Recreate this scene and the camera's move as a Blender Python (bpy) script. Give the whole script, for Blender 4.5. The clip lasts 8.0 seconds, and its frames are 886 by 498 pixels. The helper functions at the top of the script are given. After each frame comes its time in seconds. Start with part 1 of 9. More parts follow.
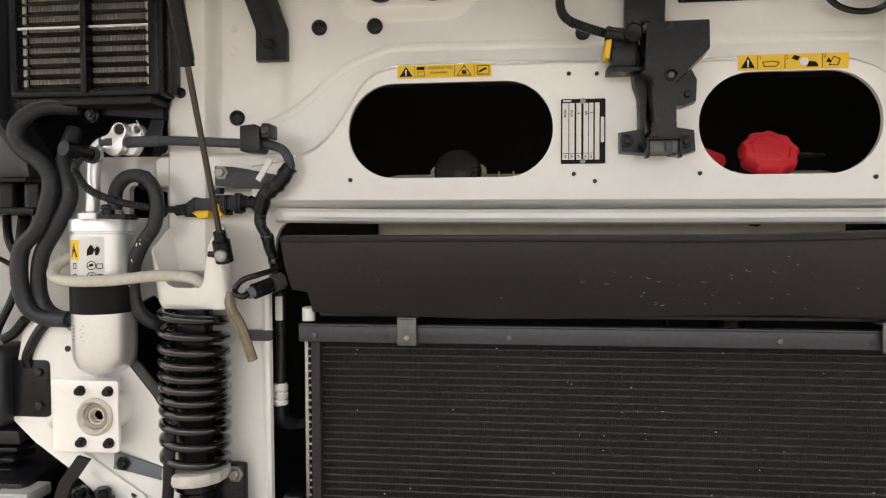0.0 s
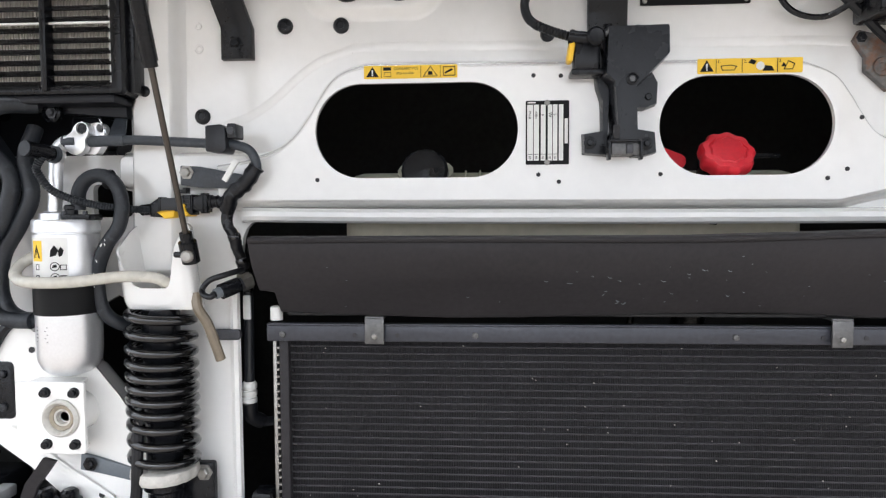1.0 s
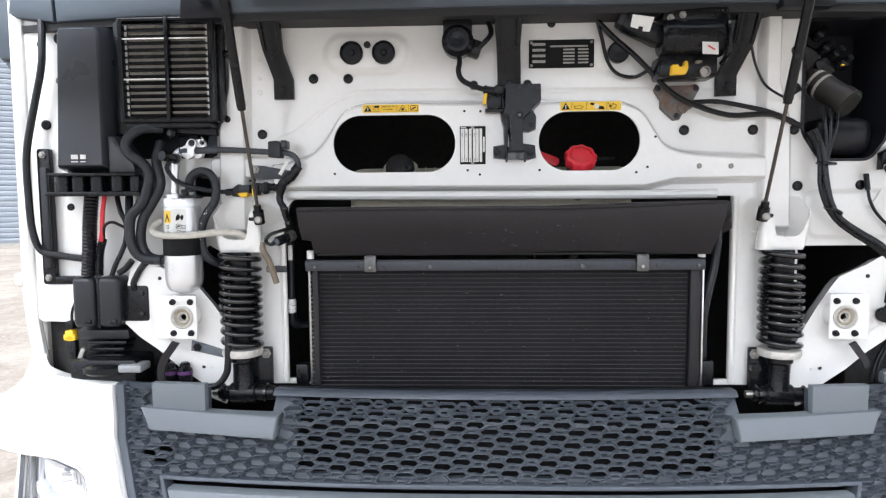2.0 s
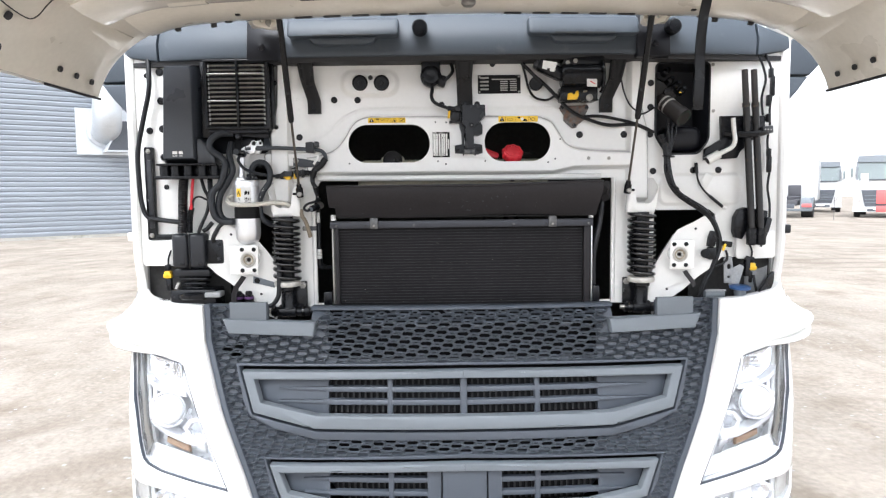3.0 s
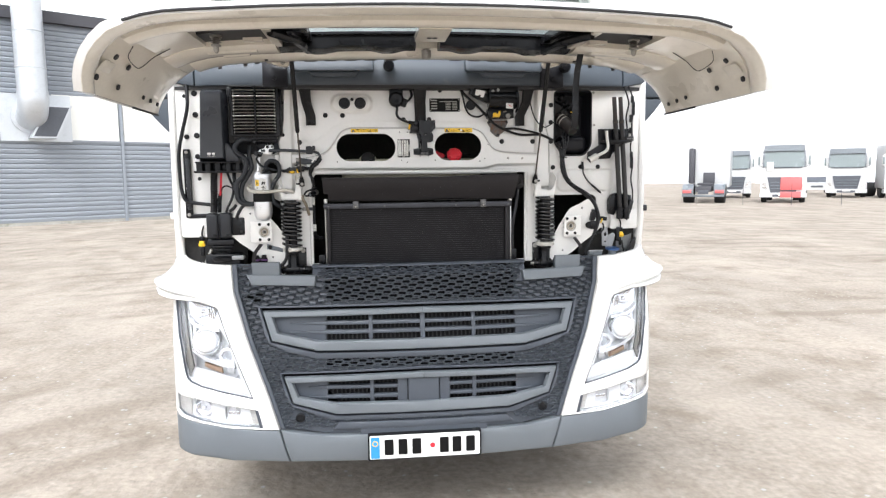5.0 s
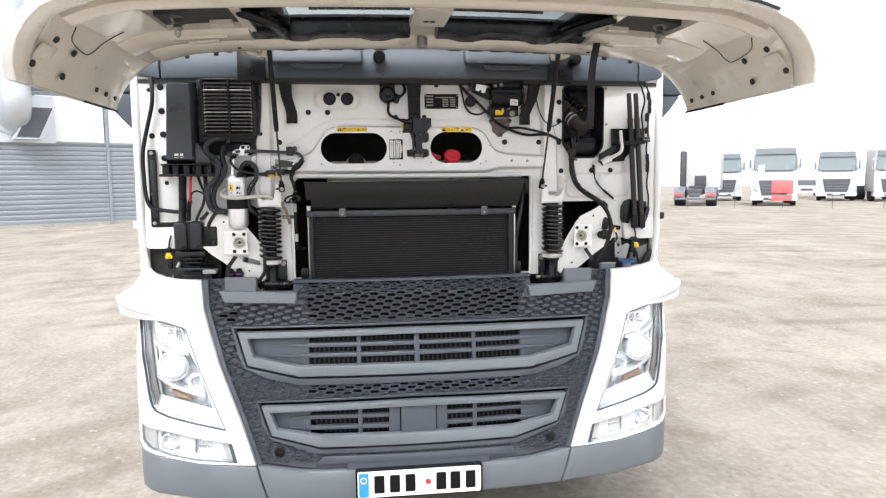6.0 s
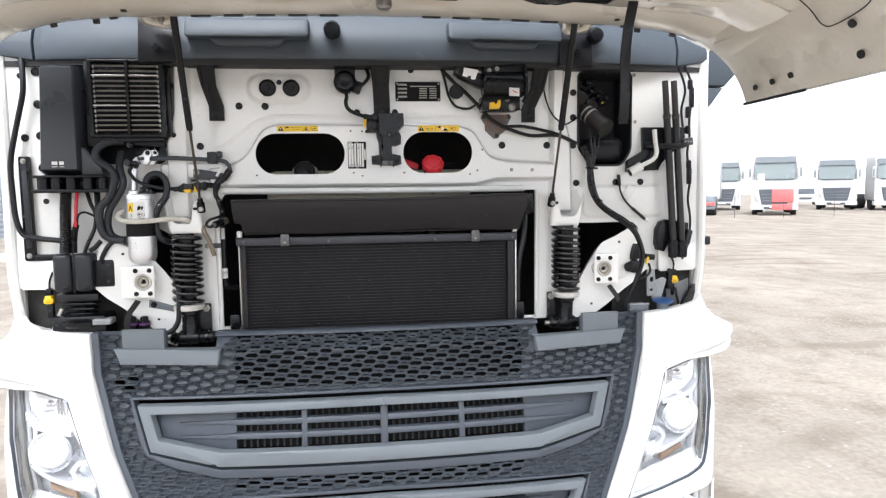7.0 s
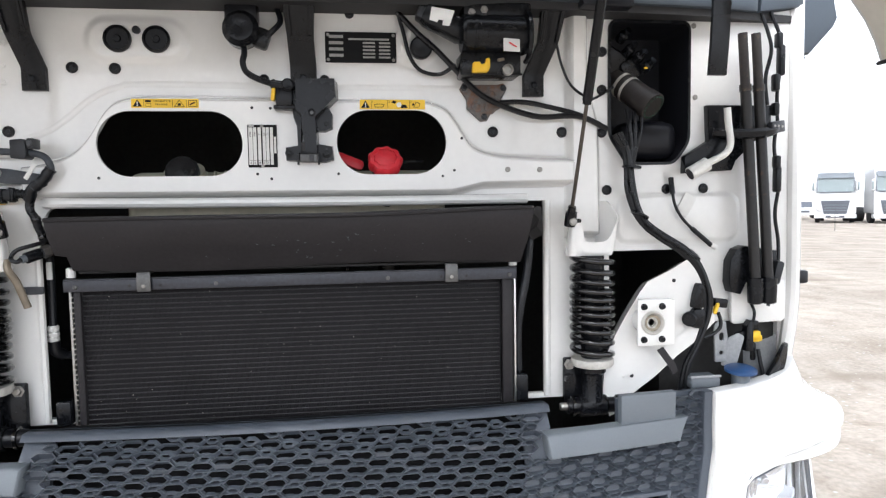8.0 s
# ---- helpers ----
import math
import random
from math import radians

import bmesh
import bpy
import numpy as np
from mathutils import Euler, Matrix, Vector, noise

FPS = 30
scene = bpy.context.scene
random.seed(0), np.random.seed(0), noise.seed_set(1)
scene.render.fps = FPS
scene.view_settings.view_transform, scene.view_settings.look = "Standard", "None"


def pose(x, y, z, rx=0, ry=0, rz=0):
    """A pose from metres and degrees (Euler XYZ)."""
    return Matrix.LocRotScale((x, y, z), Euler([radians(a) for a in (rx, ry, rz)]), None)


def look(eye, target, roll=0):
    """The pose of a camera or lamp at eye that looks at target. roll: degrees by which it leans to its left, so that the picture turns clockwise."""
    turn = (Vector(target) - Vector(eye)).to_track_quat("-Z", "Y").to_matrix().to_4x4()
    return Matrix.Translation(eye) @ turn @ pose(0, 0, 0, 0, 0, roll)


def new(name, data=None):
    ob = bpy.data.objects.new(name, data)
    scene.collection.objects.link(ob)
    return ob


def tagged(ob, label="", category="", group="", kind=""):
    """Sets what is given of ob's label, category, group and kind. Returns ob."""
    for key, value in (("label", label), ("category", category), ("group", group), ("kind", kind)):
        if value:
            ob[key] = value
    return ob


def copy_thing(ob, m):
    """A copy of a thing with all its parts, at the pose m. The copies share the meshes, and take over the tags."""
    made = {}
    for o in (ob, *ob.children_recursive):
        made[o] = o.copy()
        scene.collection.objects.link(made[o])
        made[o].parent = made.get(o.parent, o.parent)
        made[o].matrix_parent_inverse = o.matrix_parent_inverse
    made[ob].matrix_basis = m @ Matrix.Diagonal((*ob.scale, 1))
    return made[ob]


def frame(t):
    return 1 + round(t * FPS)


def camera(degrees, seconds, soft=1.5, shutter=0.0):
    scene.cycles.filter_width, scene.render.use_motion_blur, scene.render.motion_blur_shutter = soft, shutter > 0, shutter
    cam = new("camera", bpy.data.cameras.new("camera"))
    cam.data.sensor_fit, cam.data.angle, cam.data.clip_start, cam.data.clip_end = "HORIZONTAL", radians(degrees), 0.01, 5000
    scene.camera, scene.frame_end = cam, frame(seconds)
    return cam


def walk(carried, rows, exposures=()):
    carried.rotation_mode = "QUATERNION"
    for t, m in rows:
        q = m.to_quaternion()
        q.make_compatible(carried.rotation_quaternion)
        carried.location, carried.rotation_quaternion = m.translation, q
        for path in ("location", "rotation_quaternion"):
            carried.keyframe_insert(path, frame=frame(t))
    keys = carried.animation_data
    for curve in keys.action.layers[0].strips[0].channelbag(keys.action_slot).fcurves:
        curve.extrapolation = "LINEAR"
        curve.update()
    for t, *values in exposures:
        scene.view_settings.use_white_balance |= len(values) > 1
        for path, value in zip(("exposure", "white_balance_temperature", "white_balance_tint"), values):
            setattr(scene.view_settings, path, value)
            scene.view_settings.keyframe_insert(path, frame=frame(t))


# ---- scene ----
cam = camera(67.5, 8.0, soft=1.25)
PATH = [
    (0, (-0.156, -0.951, 1.783), (-0.368, 1.037, 1.714), -0.2),
    (0.2, (-0.143, -0.926, 1.789), (-0.344, 1.062, 1.715), -0.3),
    (0.5, (-0.137, -0.906, 1.804), (-0.329, 1.082, 1.7), -0.4),
    (0.7, (-0.146, -0.912, 1.809), (-0.311, 1.078, 1.702), -0.4),
    (1, (-0.146, -0.961, 1.801), (-0.278, 1.032, 1.692), -0.3),
    (1.2, (-0.131, -1.044, 1.79), (-0.246, 0.949, 1.667), -0.4),
    (1.5, (-0.091, -1.196, 1.797), (-0.206, 0.794, 1.634), -0.5),
    (1.7, (-0.067, -1.335, 1.808), (-0.176, 0.656, 1.648), -0.5),
    (2.8, (-0.086, -2.236, 1.737), (-0.082, -0.242, 1.575), -0.6),
    (3, (-0.073, -2.37, 1.749), (-0.063, -0.378, 1.575), -0.7),
    (3.2, (-0.096, -2.495, 1.73), (-0.063, -0.502, 1.565), -0.6),
    (3.5, (-0.161, -2.677, 1.716), (-0.094, -0.686, 1.54), -0.6),
    (3.7, (-0.189, -2.783, 1.717), (-0.097, -0.793, 1.533), -0.5),
    (4, (-0.208, -2.908, 1.73), (-0.075, -0.923, 1.526), -0.5),
    (4.2, (-0.22, -3.011, 1.733), (-0.063, -1.028, 1.519), -0.6),
    (4.5, (-0.212, -3.186, 1.742), (-0.035, -1.205, 1.527), -0.7),
    (4.7, (-0.221, -3.262, 1.758), (-0.026, -1.283, 1.543), -0.7),
    (5.25, (-0.216, -3.297, 1.77), (-0.006, -1.319, 1.554), -0.7),
    (5.8, (-0.208, -3.072, 1.772), (0.016, -1.096, 1.556), -0.6),
    (6, (-0.212, -2.959, 1.778), (0.025, -0.984, 1.569), -0.6),
    (6.2, (-0.205, -2.84, 1.788), (0.047, -0.867, 1.582), -0.6),
    (6.5, (-0.133, -2.634, 1.773), (0.116, -0.659, 1.579), -0.7),
    (6.7, (-0.101, -2.472, 1.787), (0.161, -0.498, 1.599), -0.7),
    (7, (-0.061, -2.238, 1.796), (0.187, -0.262, 1.616), -0.8),
    (7.2, (-0.045, -2.074, 1.779), (0.202, -0.097, 1.606), -0.7),
    (7.5, (-0.004, -1.838, 1.792), (0.248, 0.14, 1.632), -0.7),
    (7.7, (0.052, -1.689, 1.799), (0.301, 0.289, 1.64), -0.7),
    (8, (0.12, -1.448, 1.788), (0.383, 0.53, 1.649), -0.9),
]
EXPOSURES = [(0.0, 0.04, 6950, 10), (0.2, 0.25, 6600, 10), (0.5, 0.5, 6200, 10), (1.0, 0.44, 6050, 10), (1.5, 0.38, 5950, 10), (3.0, 0.29, 6120, 10), (3.5, 0.29, 6130, 10), (4.5, 0.09, 6300, 10), (6.0, 0.08, 6300, 10), (8.0, 0.25, 6050, 10)]
walk(cam, [(t, look(eye, target, roll)) for t, eye, target, roll in PATH], EXPOSURES)

# ---- sky and sun: a bright overcast day ----
SUN_UP, SUN_ROUND = 52.0, 200.0
world = bpy.data.worlds.new("overcast_sky")
scene.world = world
world.use_nodes = True
wn = world.node_tree.nodes
sky = wn.new("ShaderNodeTexSky")
sky.sky_type, sky.sun_disc = "NISHITA", False
sky.sun_elevation, sky.sun_rotation = radians(SUN_UP), radians(SUN_ROUND)
sky.air_density, sky.dust_density, sky.ozone_density = 1.0, 4.0, 0.6
soften = wn.new("ShaderNodeHueSaturation")
soften.inputs["Saturation"].default_value, soften.inputs["Value"].default_value = 0.1, 2.4
world.node_tree.links.new(sky.outputs["Color"], soften.inputs["Color"])
world.node_tree.links.new(soften.outputs["Color"], wn["Background"].inputs["Color"])
wn["Background"].inputs["Strength"].default_value = 0.15
sun = new("sun", bpy.data.lights.new("sun", "SUN"))
sun.data.energy, sun.data.angle, sun.data.color = 1.3, radians(25), (1.0, 0.98, 0.95)
sun.matrix_world = look((math.sin(radians(SUN_ROUND)) * 20, math.cos(radians(SUN_ROUND)) * 20, 20 * math.tan(radians(SUN_UP))), (0, 0, 0))


# ---- building tools ----
def mat(name, colour, rough=0.5, metal=0.0, var=0.12, scales=(4.0, 70.0), bump=0.0, coat=0.0, second=None, spread=0.5, rough_var=0.1, specular=0.5):
    """A surface with blotches and grain; second: a colour of stains or dust that covers part of it."""
    m = bpy.data.materials.new(name)
    m.use_nodes = True
    n, l = m.node_tree.nodes, m.node_tree.links
    b = n["Principled BSDF"]
    co = n.new("ShaderNodeTexCoord")
    big, fine = n.new("ShaderNodeTexNoise"), n.new("ShaderNodeTexNoise")
    for t, s in ((big, scales[0]), (fine, scales[1])):
        t.inputs["Scale"].default_value = s
        t.inputs["Detail"].default_value = 5.0
        l.new(co.outputs["Object"], t.inputs["Vector"])
    add = n.new("ShaderNodeMath")
    add.operation = "ADD"
    l.new(big.outputs["Fac"], add.inputs[0])
    l.new(fine.outputs["Fac"], add.inputs[1])
    ramp = n.new("ShaderNodeMapRange")
    ramp.inputs["From Min"].default_value, ramp.inputs["From Max"].default_value = 0.6, 1.4
    l.new(add.outputs[0], ramp.inputs["Value"])
    mix = n.new("ShaderNodeMix")
    mix.data_type = "RGBA"
    mix.inputs["A"].default_value = (*[c * (1 - var) for c in colour], 1)
    mix.inputs["B"].default_value = (*[min(1, c * (1 + var)) for c in colour], 1)
    l.new(ramp.outputs["Result"], mix.inputs["Factor"])
    out = mix.outputs["Result"]
    if second:
        stain = n.new("ShaderNodeTexNoise")
        stain.inputs["Scale"].default_value, stain.inputs["Detail"].default_value, stain.inputs["Roughness"].default_value = scales[0] * 2.3, 9.0, 0.65
        l.new(co.outputs["Object"], stain.inputs["Vector"])
        cut = n.new("ShaderNodeMapRange")
        cut.inputs["From Min"].default_value, cut.inputs["From Max"].default_value = 1 - spread, 1 - spread + 0.22
        l.new(stain.outputs["Fac"], cut.inputs["Value"])
        over = n.new("ShaderNodeMix")
        over.data_type = "RGBA"
        over.inputs["B"].default_value = (*second, 1)
        l.new(cut.outputs["Result"], over.inputs["Factor"])
        l.new(out, over.inputs["A"])
        out = over.outputs["Result"]
    l.new(out, b.inputs["Base Color"])
    rr = n.new("ShaderNodeMapRange")
    rr.inputs["To Min"].default_value, rr.inputs["To Max"].default_value = max(0.02, rough - rough_var), min(1, rough + rough_var)
    l.new(big.outputs["Fac"], rr.inputs["Value"])
    l.new(rr.outputs["Result"], b.inputs["Roughness"])
    b.inputs["Metallic"].default_value = metal
    b.inputs["Specular IOR Level"].default_value = specular
    b.inputs["Coat Weight"].default_value = coat
    b.inputs["Coat Roughness"].default_value = 0.08
    if bump:
        bp = n.new("ShaderNodeBump")
        bp.inputs["Strength"].default_value, bp.inputs["Distance"].default_value = bump, 0.002
        l.new(fine.outputs["Fac"], bp.inputs["Height"])
        l.new(bp.outputs["Normal"], b.inputs["Normal"])
    return m


def glass(name, colour=(1, 1, 1), rough=0.02, shine_least=0.03):
    """A thin clear pane: it lets light straight through and mirrors by its angle."""
    m = bpy.data.materials.new(name)
    m.use_nodes = True
    n, l = m.node_tree.nodes, m.node_tree.links
    n.remove(n["Principled BSDF"])
    clear, shine, fres, mix = n.new("ShaderNodeBsdfTransparent"), n.new("ShaderNodeBsdfGlossy"), n.new("ShaderNodeLayerWeight"), n.new("ShaderNodeMixShader")
    clear.inputs["Color"].default_value = (*colour, 1)
    shine.inputs["Roughness"].default_value = rough
    fres.inputs["Blend"].default_value = 0.5
    steep, level = n.new("ShaderNodeMath"), n.new("ShaderNodeMapRange")
    steep.operation, steep.inputs[1].default_value = "POWER", 4.0
    level.inputs["To Min"].default_value, level.inputs["To Max"].default_value = shine_least, 0.9
    l.new(fres.outputs["Facing"], steep.inputs[0])
    l.new(steep.outputs[0], level.inputs["Value"])
    l.new(level.outputs["Result"], mix.inputs["Fac"])
    l.new(clear.outputs["BSDF"], mix.inputs[1])
    l.new(shine.outputs["BSDF"], mix.inputs[2])
    l.new(mix.outputs["Shader"], n["Material Output"].inputs["Surface"])
    return m


BASE = {}


def thing(name, base, label, category, group="", kind=""):
    ob = new(name)
    ob.empty_display_size = 0.1
    ob.location = base
    BASE[ob] = Vector(base)
    return tagged(ob, label, category, group, kind)


def part(name, bm, material, parent=None, label="", smooth=True, angle=35):
    bmesh.ops.recalc_face_normals(bm, faces=bm.faces)
    base = BASE.get(parent, Vector())
    if parent is not None:
        bmesh.ops.translate(bm, verts=bm.verts, vec=-base)
    if smooth:
        for f in bm.faces:
            f.smooth = True
        for e in bm.edges:
            if len(e.link_faces) == 2 and e.calc_face_angle(0) > radians(angle):
                e.smooth = False
    me = bpy.data.meshes.new(name)
    bm.to_mesh(me)
    bm.free()
    me.materials.append(material)
    ob = new(name, me)
    if parent is not None:
        ob.parent = parent
        BASE[ob] = base
    if label:
        ob["label"] = label
    return ob


def single(name, bm, material, label, category, group="", kind="", angle=35):
    """A thing that is one mesh, its origin at the middle of its foot."""
    vs = [v.co for v in bm.verts]
    base = Vector(((min(v.x for v in vs) + max(v.x for v in vs)) / 2, (min(v.y for v in vs) + max(v.y for v in vs)) / 2, min(v.z for v in vs)))
    bmesh.ops.translate(bm, verts=bm.verts, vec=-base)
    ob = part(name, bm, material, None, angle=angle)
    ob.location = base
    BASE[ob] = base
    return tagged(ob, label, category, group, kind)


def box(c, s, bevel=0.004, turn=None, bm=None, segments=2):
    """A box round the middle c with the sizes s and rounded edges."""
    b = bmesh.new()
    bmesh.ops.create_cube(b, size=1)
    bmesh.ops.scale(b, verts=b.verts, vec=s)
    if bevel:
        bmesh.ops.bevel(b, geom=b.edges[:], offset=min(bevel, min(s) * 0.45), segments=segments, profile=0.5, affect="EDGES")
    if turn:
        b.transform(pose(0, 0, 0, *turn))
    bmesh.ops.translate(b, verts=b.verts, vec=c)
    return join(bm, b)


def join(bm, b):
    if bm is None:
        return b
    me = bpy.data.meshes.new("join")
    b.to_mesh(me)
    b.free()
    bm.from_mesh(me)
    bpy.data.meshes.remove(me)
    return bm


def spline(points, steps=8):
    """A smooth line through the points."""
    p = [Vector(q) for q in points]
    if len(p) < 3:
        return p
    p = [p[0] * 2 - p[1]] + p + [p[-1] * 2 - p[-2]]
    out = []
    for a, b, c, d in zip(p, p[1:], p[2:], p[3:]):
        for i in range(steps):
            t = i / steps
            out.append(0.5 * (2 * b + (c - a) * t + (2 * a - 5 * b + 4 * c - d) * t * t + (3 * b - a - 3 * c + d) * t ** 3))
    return out + [p[-2]]


def tube(points, r, seg=10, steps=8, bm=None, straight=False, rib=0.0, pitch=0.0045):
    """A round hose or rod along a smooth line; rib: the depth of its corrugation."""
    line = [Vector(q) for q in points] if straight else spline(points, steps)
    if rib:
        # even steps along the line, half a rib each
        run = [0.0]
        for a, b in zip(line, line[1:]):
            run.append(run[-1] + (b - a).length)
        fine, n, i = [], max(2, round(run[-1] / (pitch / 2))), 0
        for k in range(n + 1):
            at = run[-1] * k / n
            while i < len(line) - 2 and run[i + 1] < at:
                i += 1
            fine.append(line[i].lerp(line[i + 1], (at - run[i]) / max(1e-9, run[i + 1] - run[i])))
        line = fine
    b = bmesh.new()
    up, rings = None, []
    for i, q in enumerate(line):
        d = (line[min(i + 1, len(line) - 1)] - line[max(i - 1, 0)]).normalized()
        if up is None:
            up = d.orthogonal().normalized()
        up = (up - d * up.dot(d)).normalized()
        side = d.cross(up)
        rr = r - rib * (i % 2)
        rings.append([b.verts.new(q + rr * (math.cos(2 * math.pi * k / seg) * up + math.sin(2 * math.pi * k / seg) * side)) for k in range(seg)])
    for A, B in zip(rings, rings[1:]):
        for k in range(seg):
            b.faces.new((A[k], A[(k + 1) % seg], B[(k + 1) % seg], B[k]))
    b.faces.new(rings[0][::-1]), b.faces.new(rings[-1])
    return join(bm, b)


def lathe(profile, c=(0, 0, 0), turn=(0, 0, 0), seg=24, bm=None, wave=None, cap=True):
    """A turned form: profile of (radius, height) along its own z, then turned and put at c. wave: (count, depth) of flutes in the rim."""
    b = bmesh.new()
    rings = []
    for r, h in profile:
        ring = []
        for k in range(seg):
            a = 2 * math.pi * k / seg
            q = r * (1 - (wave[1] * (0.5 - 0.5 * math.cos(wave[0] * a)) if wave else 0))
            ring.append(b.verts.new((q * math.cos(a), q * math.sin(a), h)))
        rings.append(ring)
    for A, B in zip(rings, rings[1:]):
        for k in range(seg):
            b.faces.new((A[k], A[(k + 1) % seg], B[(k + 1) % seg], B[k]))
    if cap and profile[0][0] > 1e-5:
        b.faces.new(rings[0][::-1])
    if cap and profile[-1][0] > 1e-5:
        b.faces.new(rings[-1])
    bmesh.ops.remove_doubles(b, verts=b.verts, dist=1e-6)
    b.transform(pose(*c) @ pose(0, 0, 0, *turn))
    return join(bm, b)


TOWARDS = (90, 0, 0)  # turns a lathe's axis towards the front of the truck


def rounded(x0, z0, x1, z1, r, n=6):
    out = []
    for cx, cz, a0 in ((x1 - r, z1 - r, 0), (x0 + r, z1 - r, 90), (x0 + r, z0 + r, 180), (x1 - r, z0 + r, 270)):
        for i in range(n + 1):
            a = radians(a0 + 90 * i / n)
            out.append((cx + r * math.cos(a), cz + r * math.sin(a)))
    return out


def circle(cx, cz, r, n=20):
    return [(cx + r * math.cos(2 * math.pi * i / n), cz + r * math.sin(2 * math.pi * i / n)) for i in range(n)]


def outline(poly, holes=(), depth=0.01, cuts_u=(), cuts_v=(), where=None, bevel=0.0, bm=None):
    """A plate cut from a flat outline (u, v) with holes, of a depth, laid by where(u, v, d) -> place; d runs from 0 (front) to depth (back)."""
    b = bmesh.new()
    edges = []
    for ring in (poly, *holes):
        vs = [b.verts.new((u, 0, v)) for u, v in ring]
        edges += [b.edges.new((vs[i], vs[(i + 1) % len(vs)])) for i in range(len(vs))]
    if holes:
        bmesh.ops.triangle_fill(b, use_beauty=True, use_dissolve=False, edges=edges, normal=(0, -1, 0))
    else:
        b.faces.new(b.verts[:])
    for cuts, normal in ((cuts_u, (1, 0, 0)), (cuts_v, (0, 0, 1))):
        for c in cuts:
            bmesh.ops.bisect_plane(b, geom=b.verts[:] + b.edges[:] + b.faces[:], plane_co=Vector(normal) * c, plane_no=normal)
    if depth:
        made = bmesh.ops.extrude_face_region(b, geom=b.faces[:])["geom"]
        bmesh.ops.translate(b, verts=[g for g in made if isinstance(g, bmesh.types.BMVert)], vec=(0, depth, 0))
    bmesh.ops.recalc_face_normals(b, faces=b.faces)
    if bevel:
        rim = [e for e in b.edges if len(e.link_faces) == 2 and e.calc_face_angle(0) > 0.9 and abs(e.verts[0].co.y) < 1e-6 and abs(e.verts[1].co.y) < 1e-6]
        bmesh.ops.bevel(b, geom=rim, offset=bevel, segments=2, profile=0.5, affect="EDGES")
    if where:
        for v in b.verts:
            v.co = where(v.co.x, v.co.z, v.co.y)
    return join(bm, b)


def at_y(y):
    """Lays an outline upright, its front at y."""
    return lambda u, v, d: Vector((u, y + d, v))


def grown(poly, by):
    """The outline moved outwards (counter-clockwise outlines)."""
    out, n = [], len(poly)
    for i in range(n):
        a, b, c = Vector(poly[i - 1]), Vector(poly[i]), Vector(poly[(i + 1) % n])
        d, e = (b - a).normalized(), (c - b).normalized()
        m = Vector((d.y + e.y, -d.x - e.x))
        m = m.normalized() if m.length > 1e-6 else Vector((d.y, -d.x))
        k = min(2.0, 1 / max(0.3, m.dot(Vector((d.y, -d.x)))))
        out.append(tuple(b + m * by * k))
    return out


def emboss(poly, holes, y0, rise, slope, flange=0.0, steps=5, bm=None):
    """A pressed panel: a level face with holes, whose rim falls back smoothly to y0."""
    b = outline(poly, holes, 0, where=at_y(y0 - rise))
    rings = []
    for i in range(steps + 1):
        t = i / steps
        q = grown(poly, slope * t)
        rings.append([b.verts.new((u, y0 - rise * (0.5 + 0.5 * math.cos(math.pi * t)), v)) for u, v in q])
    for A, B in zip(rings, rings[1:]):
        for k in range(len(A)):
            b.faces.new((A[k], A[(k + 1) % len(A)], B[(k + 1) % len(A)], B[k]))
    if flange:
        for h in holes:
            near = [b.verts.new((u, y0 - rise, v)) for u, v in h]
            back = [b.verts.new((u, y0 - rise + flange, v)) for u, v in h]
            for k in range(len(h)):
                b.faces.new((near[k], near[(k + 1) % len(h)], back[(k + 1) % len(h)], back[k]))
    bmesh.ops.remove_doubles(b, verts=b.verts, dist=1e-5)
    return join(bm, b)


# the front of the truck: where(s, z, depth); s is x as far as 1.05 m from the middle, then runs round the corner
CORNER = spline([(1.05, -0.155, 0), (1.1, -0.14, 0), (1.145, -0.105, 0), (1.178, -0.05, 0), (1.193, 0.03, 0), (1.198, 0.12, 0), (1.2, 0.3, 0), (1.2, 0.7, 0), (1.2, 1.2, 0)], 6)
RUN = [0.0]
for qa, qb in zip(CORNER, CORNER[1:]):
    RUN.append(RUN[-1] + (qb - qa).length)


def front(s, z, d=0.0):
    a = abs(s)
    if a <= 1.05:
        p, tan = Vector((a, -0.265 + 0.1 * a * a, 0)), Vector((1, 0.2 * a, 0))
    else:
        r = min(a - 1.05, RUN[-1] - 1e-4)
        i = max(k for k in range(len(RUN) - 1) if RUN[k] <= r)
        f = (r - RUN[i]) / (RUN[i + 1] - RUN[i])
        p, tan = CORNER[i].lerp(CORNER[i + 1], f), CORNER[i + 1] - CORNER[i]
    tan.normalize()
    t = min(1, max(0, (z - 0.95) / 0.4))
    low = min(1, max(0, (0.56 - z) / 0.16))
    # the grille's top edge leans back between the steps
    lean = max(0, z - 1.312) * min(1, max(0, (0.6 - a) / 0.06))
    p = p + Vector((-tan.y, tan.x, 0)) * d + Vector((0, lean + 0.07 * t * t * (3 - 2 * t) + 0.04 * low * low, 0))
    return Vector((math.copysign(p.x, s) if s else 0.0, p.y, z))


def both(side, poly):
    """The outline on the side -1 or 1, kept counter-clockwise."""
    q = [(side * u, v) for u, v in poly]
    return q if side > 0 else q[::-1]


STEPS_U = [i * 0.1 - 1.0 for i in range(21)]

